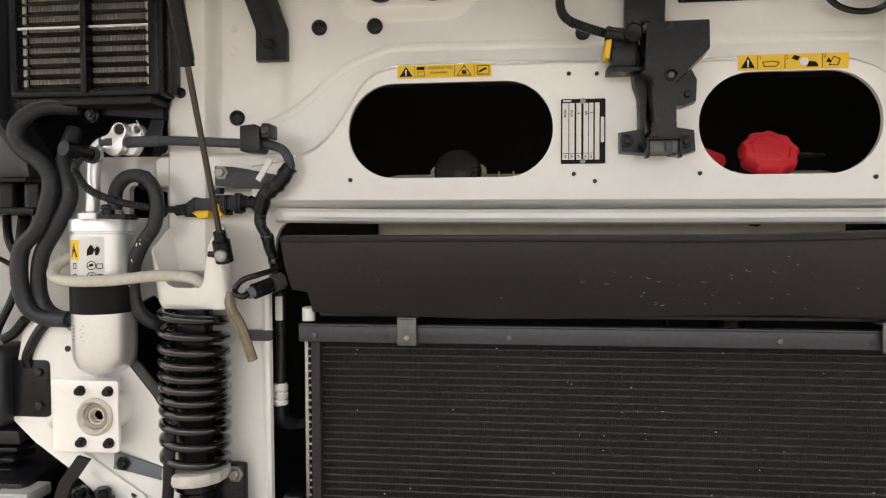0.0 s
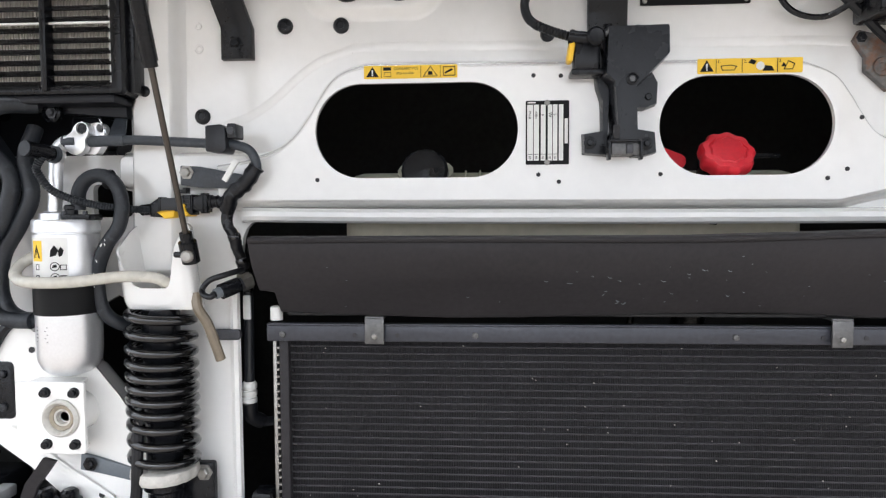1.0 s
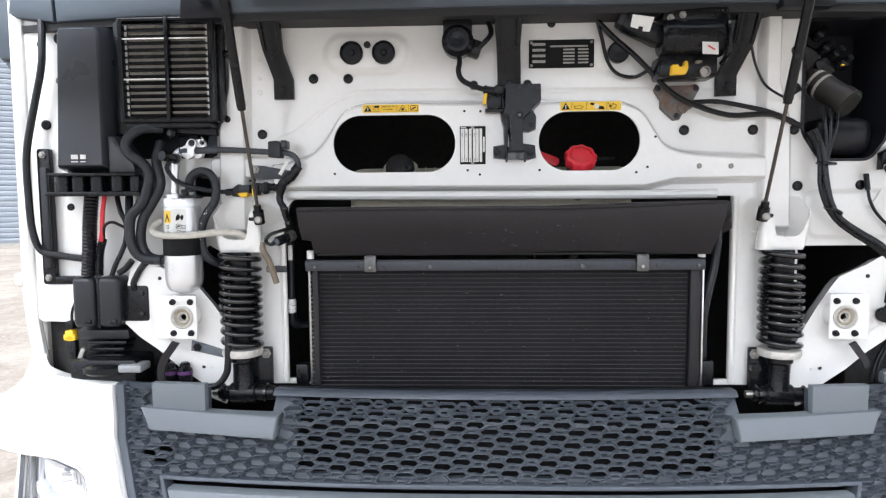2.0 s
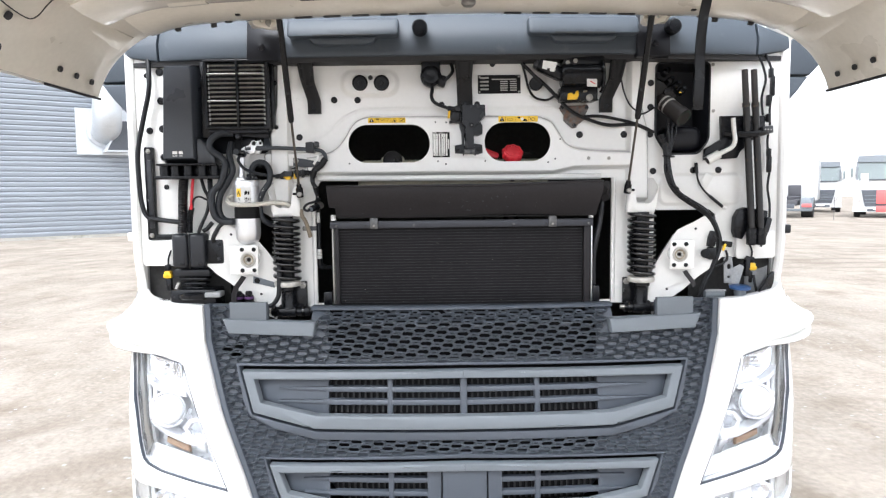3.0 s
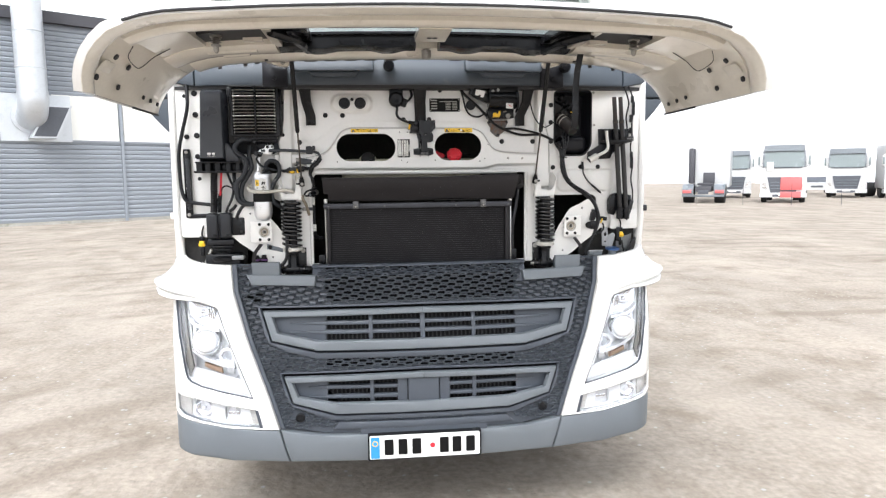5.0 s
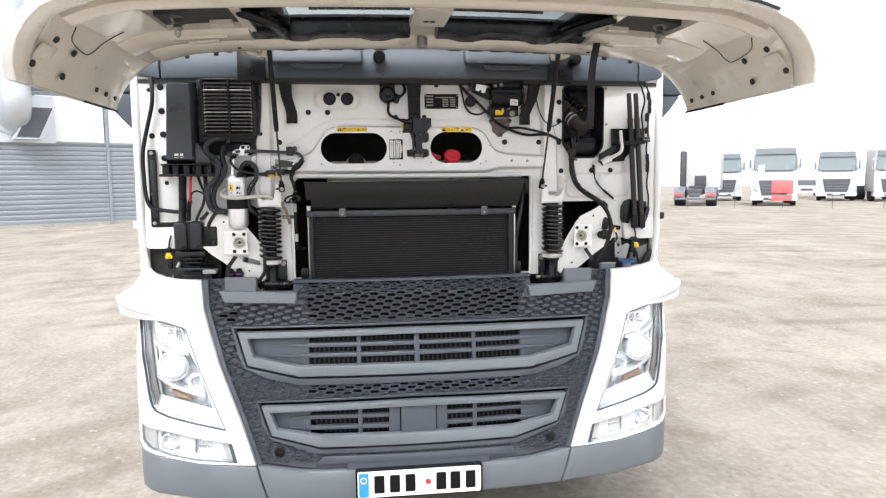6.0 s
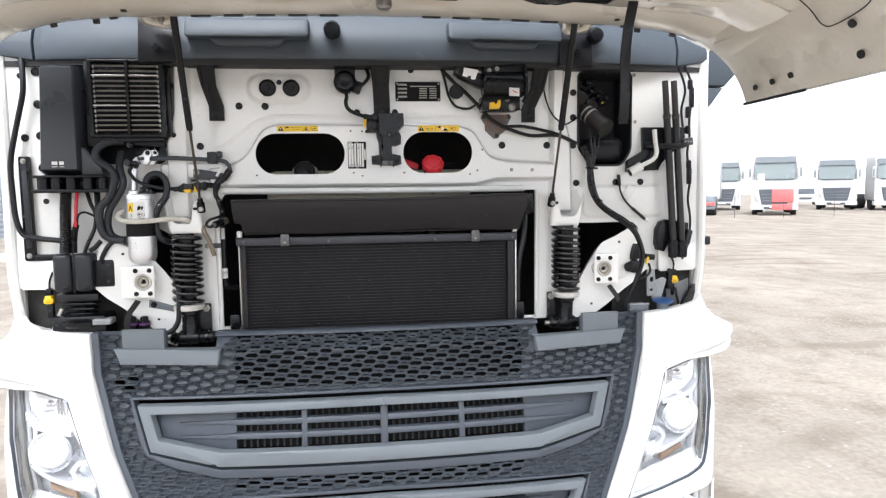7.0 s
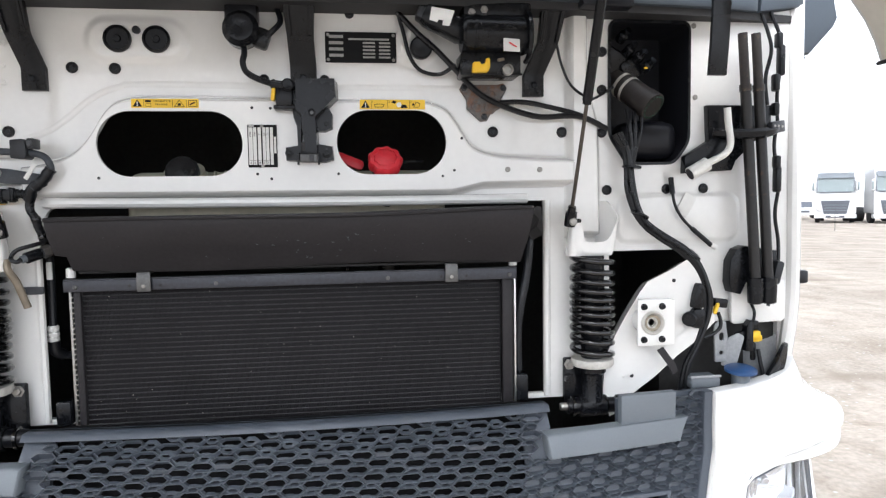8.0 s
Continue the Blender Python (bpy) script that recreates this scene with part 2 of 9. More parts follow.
# ---- materials ----
WHITE = mat("white_cab_paint", (0.78, 0.775, 0.755), 0.22, var=0.03, coat=1.0, second=(0.7, 0.68, 0.64), spread=0.34, rough_var=0.08)
CREAM = mat("cream_primer_paint", (0.7, 0.66, 0.58), 0.3, var=0.06, scales=(5.0, 70.0), coat=1.0, second=(0.58, 0.54, 0.47), spread=0.4)
GREY = mat("grey_textured_plastic", (0.057, 0.067, 0.084), 0.46, var=0.1, scales=(5, 400), bump=0.25, second=(0.082, 0.088, 0.095), spread=0.36)
COWL = mat("blue_grey_cowl_plastic", (0.05, 0.063, 0.08), 0.5, var=0.08, scales=(4, 300), bump=0.15, second=(0.11, 0.125, 0.14), spread=0.38)
MESH = mat("glossy_grey_mesh_plastic", (0.066, 0.076, 0.092), 0.34, var=0.15, scales=(9, 300), bump=0.12, second=(0.085, 0.092, 0.1), spread=0.38, specular=0.6)
DUSTY = mat("dusty_blue_grey_steel", (0.038, 0.045, 0.055), 0.5, var=0.3, scales=(25, 260), bump=0.15, second=(0.1, 0.11, 0.125), spread=0.42)
HOSE = mat("dusty_black_hose", (0.016, 0.019, 0.024), 0.42, var=0.3, scales=(22, 260), bump=0.15, second=(0.06, 0.067, 0.08), spread=0.42, specular=0.4, rough_var=0.2)
LIGHT_GREY = mat("light_grey_plastic", (0.13, 0.147, 0.164), 0.5, var=0.08, scales=(5, 350), bump=0.15)
BLACK = mat("black_plastic", (0.0072, 0.0078, 0.0096), 0.24, var=0.3, scales=(14, 240), bump=0.12, second=(0.02, 0.021, 0.024), spread=0.38, specular=0.26, rough_var=0.14)
BOX = mat("dark_grey_box_plastic", (0.016, 0.0175, 0.0215), 0.34, var=0.2, scales=(7, 250), bump=0.12, second=(0.026, 0.027, 0.028), spread=0.36, specular=0.38)
RUBBER = mat("black_rubber", (0.0065, 0.007, 0.009), 0.3, var=0.3, scales=(16, 260), bump=0.22, second=(0.05, 0.055, 0.066), spread=0.4, specular=0.32, rough_var=0.16)
SHEET = mat("dusty_black_sheet", (0.023, 0.0212, 0.023), 0.48, var=0.25, scales=(6, 150), bump=0.1, second=(0.034, 0.031, 0.032), spread=0.4, specular=0.22)
FIN = mat("condenser_tube_black", (0.04, 0.0385, 0.042), 0.5, var=0.4, scales=(7, 300), bump=0.1, second=(0.019, 0.0182, 0.02), spread=0.5, specular=0.3)
FIN_DARK = mat("condenser_fin_black", (0.01, 0.0098, 0.0105), 0.6, var=0.4, scales=(9, 500), bump=0.5, second=(0.03, 0.03, 0.028), spread=0.38)
COIL = mat("black_painted_steel", (0.004, 0.004, 0.0046), 0.16, var=0.2, scales=(20, 300), coat=0.6, rough_var=0.04, specular=0.4)
BLOWER = mat("dusty_grey_blower_plastic", (0.034, 0.038, 0.046), 0.3, var=0.15, scales=(5, 200), bump=0.08, second=(0.07, 0.072, 0.075), spread=0.4)
TUB = mat("deep_black_tub_plastic", (0.011, 0.0115, 0.015), 0.35, var=0.2, scales=(6, 200), specular=0.25)
# shade deep in the hollows, put into one dark colour
VOID = mat("painted_bay_shade", (0.035, 0.034, 0.033), 0.8, var=0.4)
ALU = mat("brushed_aluminium", (0.62, 0.62, 0.6), 0.38, metal=1.0, var=0.1, scales=(12, 400), bump=0.1)
CANISTER = mat("bright_silver_canister", (0.8, 0.81, 0.83), 0.32, metal=0.8, var=0.05, scales=(12, 300), bump=0.05)
STEEL = mat("dull_steel", (0.35, 0.34, 0.32), 0.5, metal=1.0, var=0.25, scales=(15, 200), bump=0.2, second=(0.15, 0.12, 0.09), spread=0.4)
CLIP = mat("dark_scuffed_steel", (0.12, 0.12, 0.12), 0.45, metal=0.7, var=0.3, scales=(25, 200), bump=0.2, second=(0.2, 0.19, 0.18), spread=0.4)
RUST = mat("rusted_steel", (0.17, 0.165, 0.16), 0.7, metal=0.3, var=0.35, scales=(14, 140), bump=0.5, second=(0.24, 0.1, 0.042), spread=0.54)
RUST_PALE = mat("worn_brown_metal", (0.3, 0.26, 0.2), 0.55, metal=0.4, var=0.3, scales=(20, 150), bump=0.3, second=(0.16, 0.09, 0.05), spread=0.42)
YELLOW = mat("yellow_plastic", (0.85, 0.52, 0.02), 0.4, var=0.06)
STICKER = mat("yellow_sticker", (0.85, 0.55, 0.03), 0.45, var=0.04)
PRINT = mat("black_print", (0.006, 0.006, 0.0065), 0.45, var=0.1, specular=0.15)
PAPER = mat("white_label", (0.75, 0.75, 0.73), 0.45, var=0.05)
RED = mat("red_plastic", (0.62, 0.02, 0.035), 0.4, var=0.12, scales=(20, 200))
HOSE_CLEAR = mat("milky_hose", (0.54, 0.52, 0.46), 0.25, var=0.15, scales=(20, 120))
HOSE_BROWN = mat("brown_hose", (0.2, 0.165, 0.12), 0.35, var=0.2, scales=(20, 120))
TANK = mat("milky_tank_plastic", (0.45, 0.42, 0.33), 0.5, var=0.15, scales=(6, 60))
BLUE = mat("blue_plastic", (0.025, 0.075, 0.2), 0.4, var=0.1)
PURPLE = mat("purple_plastic", (0.08, 0.025, 0.11), 0.4, var=0.1)
ZINC = mat("pale_pitted_casting", (0.52, 0.505, 0.47), 0.5, metal=0.2, var=0.2, scales=(30, 160), bump=0.3, second=(0.3, 0.24, 0.16), spread=0.4)
STRIP = mat("dark_bracket_steel", (0.055, 0.057, 0.065), 0.45, metal=0.2, var=0.25, scales=(20, 160), second=(0.1, 0.1, 0.105), spread=0.4)
STRIP_PALE = mat("dull_pale_steel", (0.3, 0.31, 0.32), 0.45, metal=0.2, var=0.2, scales=(12, 160), bump=0.1, second=(0.2, 0.21, 0.22), spread=0.42)
LAMP_TRIM = mat("shiny_grey_lamp_trim", (0.3, 0.3, 0.29), 0.22, metal=0.7, var=0.15, scales=(12, 120), rough_var=0.08)
BEZEL = mat("pale_lamp_frame", (0.72, 0.72, 0.7), 0.35, var=0.03, scales=(9, 120), rough_var=0.05)
AMBER = mat("brownish_amber_plastic", (0.3, 0.2, 0.13), 0.25, var=0.15, scales=(20, 120))
CHROME = mat("lamp_reflector", (0.9, 0.9, 0.9), 0.14, metal=0.95, var=0.04, rough_var=0.04)
SILVER = mat("silvered_lamp_bowl", (0.85, 0.86, 0.87), 0.26, metal=0.48, var=0.08, scales=(9, 60), rough_var=0.12)
BEAD = mat("frosted_lens_bead", (0.86, 0.87, 0.88), 0.1, var=0.02, coat=0.8, rough_var=0.03)
LENS = glass("clear_lens", (0.97, 0.98, 1.0))
SCREEN = glass("green_tinted_glass", (0.75, 0.88, 0.86), shine_least=0.3)
# colour of rubber seals; on gaps, slots and holes it paints their shade
DARK_SEAL_GAP = mat("dark_seal_and_gap_shade", (0.022, 0.022, 0.024), 0.7, var=0.2)
PLATE_BLUE = mat("plate_blue", (0.03, 0.25, 0.65), 0.4, var=0.05)
SIDING = mat("grey_steel_siding", (0.25, 0.275, 0.31), 0.5, var=0.08, scales=(0.6, 30), second=(0.27, 0.29, 0.315), spread=0.4)
TRIM_DARK = mat("dark_roof_trim", (0.06, 0.06, 0.07), 0.6, var=0.1, scales=(0.5, 20))
GALV = mat("galvanised_sheet", (0.6, 0.63, 0.66), 0.45, metal=0.55, var=0.08, scales=(1.2, 25), second=(0.5, 0.53, 0.55), spread=0.45)
OPAL = mat("milky_window_sheet", (0.82, 0.82, 0.78), 0.5, var=0.04, scales=(0.7, 20))
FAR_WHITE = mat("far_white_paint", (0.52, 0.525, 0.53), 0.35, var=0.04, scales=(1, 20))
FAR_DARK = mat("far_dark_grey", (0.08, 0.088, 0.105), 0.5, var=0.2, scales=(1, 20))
# far glass is paled: haze of the distance mixed into the colour
FAR_GLASS = mat("far_hazed_glass", (0.19, 0.225, 0.23), 0.25, var=0.05, scales=(1, 10))
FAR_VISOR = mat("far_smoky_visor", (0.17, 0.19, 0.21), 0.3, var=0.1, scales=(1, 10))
# far red is paled by the same painted haze
FAR_RED = mat("far_hazed_red", (0.56, 0.13, 0.13), 0.5, var=0.1, scales=(1, 20))
CONCRETE = mat("weathered_concrete", (0.36, 0.35, 0.32), 0.85, var=0.2, scales=(0.8, 14), second=(0.2, 0.21, 0.15), spread=0.45)
# black of the insect nets; behind the open mesh it paints the shade
DEEP_BLACK = mat("black_net_and_mesh_shade", (0.008, 0.008, 0.0095), 0.7, var=0.4, scales=(9, 300), specular=0.15)
TYRE = mat("tyre_rubber", (0.02, 0.02, 0.021), 0.8, var=0.3, scales=(5, 60), bump=0.3)


def dirt_ground():
    """Dry packed dirt with gravel, damp stains and tyre tracks."""
    m = mat("packed_dirt", (0.315, 0.277, 0.237), 0.95, var=0.36, scales=(0.5, 22.0), rough_var=0.04, second=(0.19, 0.158, 0.125), spread=0.48, specular=0.2)
    n, l = m.node_tree.nodes, m.node_tree.links
    b = n["Principled BSDF"]
    was = b.inputs["Base Color"].links[0].from_socket
    co = n.new("ShaderNodeTexCoord")
    turn = n.new("ShaderNodeMapping")
    turn.inputs["Rotation"].default_value = (0, 0, radians(72))
    turn.inputs["Scale"].default_value = (1.0, 0.38, 1.0)
    l.new(co.outputs["Object"], turn.inputs["Vector"])
    ruts = n.new("ShaderNodeTexNoise")
    ruts.inputs["Scale"].default_value, ruts.inputs["Detail"].default_value, ruts.inputs["Distortion"].default_value = 0.8, 9.0, 1.6
    l.new(turn.outputs["Vector"], ruts.inputs["Vector"])
    cut = n.new("ShaderNodeMapRange")
    cut.inputs["From Min"].default_value, cut.inputs["From Max"].default_value = 0.42, 0.66
    cut.inputs["To Max"].default_value = 0.4
    l.new(ruts.outputs["Fac"], cut.inputs["Value"])
    over = n.new("ShaderNodeMix")
    over.data_type = "RGBA"
    over.inputs["B"].default_value = (0.46, 0.415, 0.365, 1)
    l.new(cut.outputs["Result"], over.inputs["Factor"])
    l.new(was, over.inputs["A"])
    # arcs left by turning wheels, broken up by a coarse noise
    shift = n.new("ShaderNodeMapping")
    shift.inputs["Location"].default_value = (-7.0, 9.0, 0)
    l.new(co.outputs["Object"], shift.inputs["Vector"])
    arcs = n.new("ShaderNodeTexWave")
    arcs.wave_type, arcs.rings_direction = "RINGS", "Z"
    arcs.inputs["Scale"].default_value, arcs.inputs["Distortion"].default_value, arcs.inputs["Detail"].default_value, arcs.inputs["Detail Scale"].default_value = 0.34, 5.0, 4.0, 0.5
    l.new(shift.outputs["Vector"], arcs.inputs["Vector"])
    coarse = n.new("ShaderNodeTexNoise")
    coarse.inputs["Scale"].default_value, coarse.inputs["Detail"].default_value = 0.35, 3.0
    l.new(co.outputs["Object"], coarse.inputs["Vector"])
    band, where_dark, worn = n.new("ShaderNodeMapRange"), n.new("ShaderNodeMapRange"), n.new("ShaderNodeMath")
    band.inputs["From Min"].default_value, band.inputs["From Max"].default_value = 0.62, 0.95
    band.inputs["To Max"].default_value = 0.5
    where_dark.inputs["From Min"].default_value, where_dark.inputs["From Max"].default_value = 0.46, 0.62
    worn.operation = "MULTIPLY"
    l.new(arcs.outputs["Fac"], band.inputs["Value"])
    l.new(coarse.outputs["Fac"], where_dark.inputs["Value"])
    l.new(band.outputs["Result"], worn.inputs[0])
    l.new(where_dark.outputs["Result"], worn.inputs[1])
    mottle = n.new("ShaderNodeTexNoise")
    mottle.inputs["Scale"].default_value, mottle.inputs["Detail"].default_value, mottle.inputs["Roughness"].default_value = 2.6, 9.0, 0.65
    l.new(co.outputs["Object"], mottle.inputs["Vector"])
    patch, most = n.new("ShaderNodeMapRange"), n.new("ShaderNodeMath")
    patch.inputs["From Min"].default_value, patch.inputs["From Max"].default_value = 0.5, 0.68
    patch.inputs["To Max"].default_value = 0.4
    l.new(mottle.outputs["Fac"], patch.inputs["Value"])
    most.operation = "MAXIMUM"
    l.new(patch.outputs["Result"], most.inputs[0])
    l.new(worn.outputs[0], most.inputs[1])
    track = n.new("ShaderNodeMix")
    track.data_type = "RGBA"
    track.inputs["B"].default_value = (0.17, 0.142, 0.115, 1)
    l.new(most.outputs[0], track.inputs["Factor"])
    l.new(over.outputs["Result"], track.inputs["A"])
    stones = n.new("ShaderNodeTexVoronoi")
    stones.inputs["Scale"].default_value = 17.0
    l.new(co.outputs["Object"], stones.inputs["Vector"])
    chip, pick, both_of = n.new("ShaderNodeMapRange"), n.new("ShaderNodeMapRange"), n.new("ShaderNodeMath")
    chip.inputs["From Min"].default_value, chip.inputs["From Max"].default_value = 0.3, 0.18
    chip.inputs["To Max"].default_value = 0.7
    l.new(stones.outputs["Distance"], chip.inputs["Value"])
    pick.inputs["From Min"].default_value, pick.inputs["From Max"].default_value = 0.78, 0.8
    l.new(stones.outputs["Color"], pick.inputs["Value"])
    both_of.operation = "MULTIPLY"
    l.new(chip.outputs["Result"], both_of.inputs[0])
    l.new(pick.outputs["Result"], both_of.inputs[1])
    pebble = n.new("ShaderNodeMix")
    pebble.data_type = "RGBA"
    l.new(stones.outputs["Color"], pebble.inputs["B"])
    grey = n.new("ShaderNodeHueSaturation")
    grey.inputs["Saturation"].default_value, grey.inputs["Value"].default_value = 0.12, 0.46
    l.new(stones.outputs["Color"], grey.inputs["Color"])
    l.new(grey.outputs["Color"], pebble.inputs["B"])
    l.new(both_of.outputs[0], pebble.inputs["Factor"])
    l.new(track.outputs["Result"], pebble.inputs["A"])
    l.new(pebble.outputs["Result"], b.inputs["Base Color"])
    fine = n.new("ShaderNodeTexNoise")
    fine.inputs["Scale"].default_value, fine.inputs["Detail"].default_value = 9.0, 11.0
    l.new(co.outputs["Object"], fine.inputs["Vector"])
    bp = n.new("ShaderNodeBump")
    bp.inputs["Strength"].default_value, bp.inputs["Distance"].default_value = 0.9, 0.03
    l.new(fine.outputs["Fac"], bp.inputs["Height"])
    l.new(bp.outputs["Normal"], b.inputs["Normal"])
    return m


DIRT = dirt_ground()
RAIL = mat("blue_black_steel_rail", (0.035, 0.037, 0.046), 0.4, metal=0.25, var=0.3, scales=(9, 160), bump=0.1, second=(0.06, 0.062, 0.072), spread=0.42)
COVER = mat("satin_black_cover", (0.0085, 0.0092, 0.0118), 0.26, var=0.25, scales=(20, 320), bump=0.1, second=(0.022, 0.0235, 0.028), spread=0.42, specular=0.3, rough_var=0.14)

# ---- the yard ----
def ground():
    """One sheet of packed dirt to the horizon, finer near the truck, with shallow ruts."""
    n = 170
    line = [math.copysign(0.3 * abs(i) + 2.2e-7 * abs(i) ** 5, i) for i in range(-n // 2, n // 2 + 1)]
    b = bmesh.new()
    grid = []
    for y in line:
        row = []
        for x in line:
            near = max(0.0, 1 - math.hypot(x, y) / 60)
            q = Vector((x * 0.3 + y * 0.1, y * 1.3 - x * 0.35, 0))
            h = 0.05 * noise.noise(q) + 0.03 * noise.noise(Vector((x * 1.7, y * 1.7, 3)))
            far_off = max(0.0, math.hypot(x, y) - 56)
            row.append(b.verts.new((x, y, near * h - 0.012 * far_off)))
        grid.append(row)
    for A, B in zip(grid, grid[1:]):
        for i in range(n):
            b.faces.new((A[i], A[i + 1], B[i + 1], B[i]))
    ob = part("ground", b, DIRT, angle=80)
    return tagged(ob, "dry packed dirt yard with gravel and tyre tracks", "ground", kind="structure")


ground()


def haze():
    """The pale distance beyond the yard: an added, glowing far ring that closes the horizon under an overcast sky."""
    m = bpy.data.materials.new("pale_distance_glow")
    m.use_nodes = True
    n, l = m.node_tree.nodes, m.node_tree.links
    n.remove(n["Principled BSDF"])
    # emission set high so that the ring also brightens the open bay
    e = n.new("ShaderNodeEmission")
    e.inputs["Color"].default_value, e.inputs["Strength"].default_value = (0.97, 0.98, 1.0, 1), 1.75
    l.new(e.outputs["Emission"], n["Material Output"].inputs["Surface"])
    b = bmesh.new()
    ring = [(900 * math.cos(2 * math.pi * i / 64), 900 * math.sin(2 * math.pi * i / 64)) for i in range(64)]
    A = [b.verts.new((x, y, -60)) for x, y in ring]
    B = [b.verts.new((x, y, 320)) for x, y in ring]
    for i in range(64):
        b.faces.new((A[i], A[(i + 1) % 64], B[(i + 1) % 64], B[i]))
    tagged(part("backdrop", b, m), "added glowing ring for the pale overcast distance beyond the yard", "backdrop", kind="structure")


haze()

# the hall behind the truck: along its wall runs u (to the right), up z
HALL, HALL_TURN = Vector((-10.3, 28.1, 0)), radians(35)


def hall_at(u, z, d=0.0):
    c, s = math.cos(HALL_TURN), math.sin(HALL_TURN)
    return HALL + Vector((c * u - s * d, s * u + c * d, z))


def on_hall(u, v, d):
    return hall_at(u, v, d)


def hall():
    top = thing("industrial_hall", HALL, "grey ribbed steel hall with milky window strip", "building")
    lo, hi, roof = -42.0, 26.0, 8.3
    back = outline([(lo, 0), (hi, 0), (hi, roof), (lo, roof)], depth=14.0, where=lambda u, v, d: hall_at(u, v, 0.12 + d))
    part("wall", back, SIDING, top)
    # ribbed sheets: every course is a shallow trapeze that runs the wall's length
    step = 0.2
    for i in range(int(roof / step)):
        z = 0.12 + i * step
        if z + step > roof - 0.1:
            break
        spans = [(lo, hi)]
        if 3.45 < z + 0.1 < 5.42:
            spans = [(lo, -3.6), (6.2, hi)]
        for u0, u1 in spans:
            b = bmesh.new()
            prof = [(0.0, 0.12), (0.008, 0.04), (0.035, 0.026), (0.13, 0.014), (0.16, 0.024), (0.19, 0.04), (0.196, 0.12)]
            A = [b.verts.new(hall_at(u0, z + dz, dd)) for dz, dd in prof]
            B = [b.verts.new(hall_at(u1, z + dz, dd)) for dz, dd in prof]
            for k in range(len(prof) - 1):
                b.faces.new((A[k], B[k], B[k + 1], A[k + 1]))
            part("wall_rib", b, SIDING, top, angle=20)
    for a0, a1 in ((-3.6, -1.09), (-0.89, 2.6), (2.64, 6.2)):
        pane = outline([(a0, 3.5), (a1, 3.5), (a1, 5.42), (a0, 5.42)], depth=0.05, where=lambda a, v, d: hall_at(a, v, 0.03 + d))
        part("window_pane", pane, OPAL, top, "milky translucent sheet")
    for u in (-14.0, -0.99, 12.0, -27):
        part("wall_post", outline(rounded(u - 0.06, 0.02, u + 0.06, roof - 0.15, 0.01, 1), depth=0.1, where=lambda a, v, d: hall_at(a, v, -0.045 + d)), SIDING, top)
    part("sill", outline([(-3.6, 3.42), (6.2, 3.42), (6.2, 3.5), (-3.6, 3.5)], depth=0.14, where=lambda a, v, d: hall_at(a, v, -0.03 + d)), SIDING, top)
    part("roof_trim", outline([(lo, roof - 0.1), (hi, roof - 0.1), (hi, roof + 0.35), (lo, roof + 0.35)], depth=0.4, where=lambda a, v, d: hall_at(a, v, -0.2 + d)), TRIM_DARK, top)
    part("plinth", outline([(lo, -0.3), (hi, -0.3), (hi, 0.13), (lo, 0.13)], depth=0.1, where=lambda a, v, d: hall_at(a, v, 0.03 + d)), CONCRETE, top, "weathered concrete plinth")


def duct():
    """The galvanised extract duct that comes down the wall and ends in a square cowl."""
    top = thing("ventilation_duct", hall_at(-4.43, 3.3, -0.9), "galvanised round ventilation duct with square outlet hood", "duct")
    u0 = -4.43
    wall = hall_at(u0, 4.45, 0.0)
    part("wall_plate", outline(rounded(u0 - 1.06, 3.42, u0 + 1.48, 5.3, 0.02, 2), depth=0.08, where=lambda a, v, d: hall_at(a, v, -0.07 + d)), GALV, top)
    up = tube([hall_at(u0, 9.8, -0.95), hall_at(u0, 7.5, -0.95), hall_at(u0, 5.3, -0.95)], 0.53, 28, straight=True)
    part("riser_pipe", up, GALV, top)
    for z in (6.2, 7.6, 9.0):
        part("joint_band", lathe([(0.535, -0.03), (0.555, -0.02), (0.555, 0.02), (0.535, 0.03)], hall_at(u0, z, -0.95), seg=28), GALV, top)
    bend = tube([hall_at(u0, 5.32, -0.95), hall_at(u0, 4.95, -0.93), hall_at(u0, 4.6, -0.72), hall_at(u0, 4.42, -0.4), hall_at(u0, 4.4, -0.05)], 0.55, 28, 4)
    part("elbow", bend, GALV, top)
    part("flange", lathe([(0.56, 0), (0.68, 0.0), (0.68, 0.05), (0.56, 0.05)], hall_at(u0, 4.4, -0.13), (90, 0, math.degrees(HALL_TURN)), 28), GALV, top)
    # outlet hood: a slanted box whose grille looks away from the wall
    hood = [(-4.56, 3.52), (-3.62, 3.52), (-3.02, 4.84), (-3.9, 4.84)]
    part("outlet_hood", outline(hood, [], 0.62, where=lambda a, v, d: hall_at(a, v, -0.7 + d)), GALV, top)
    part("outlet_mouth", outline(grown(hood, -0.07), [], 0.04, where=lambda a, v, d: hall_at(a, v, -0.715 + d)), FAR_DARK, top, "dark grille in the outlet")


hall()
duct()


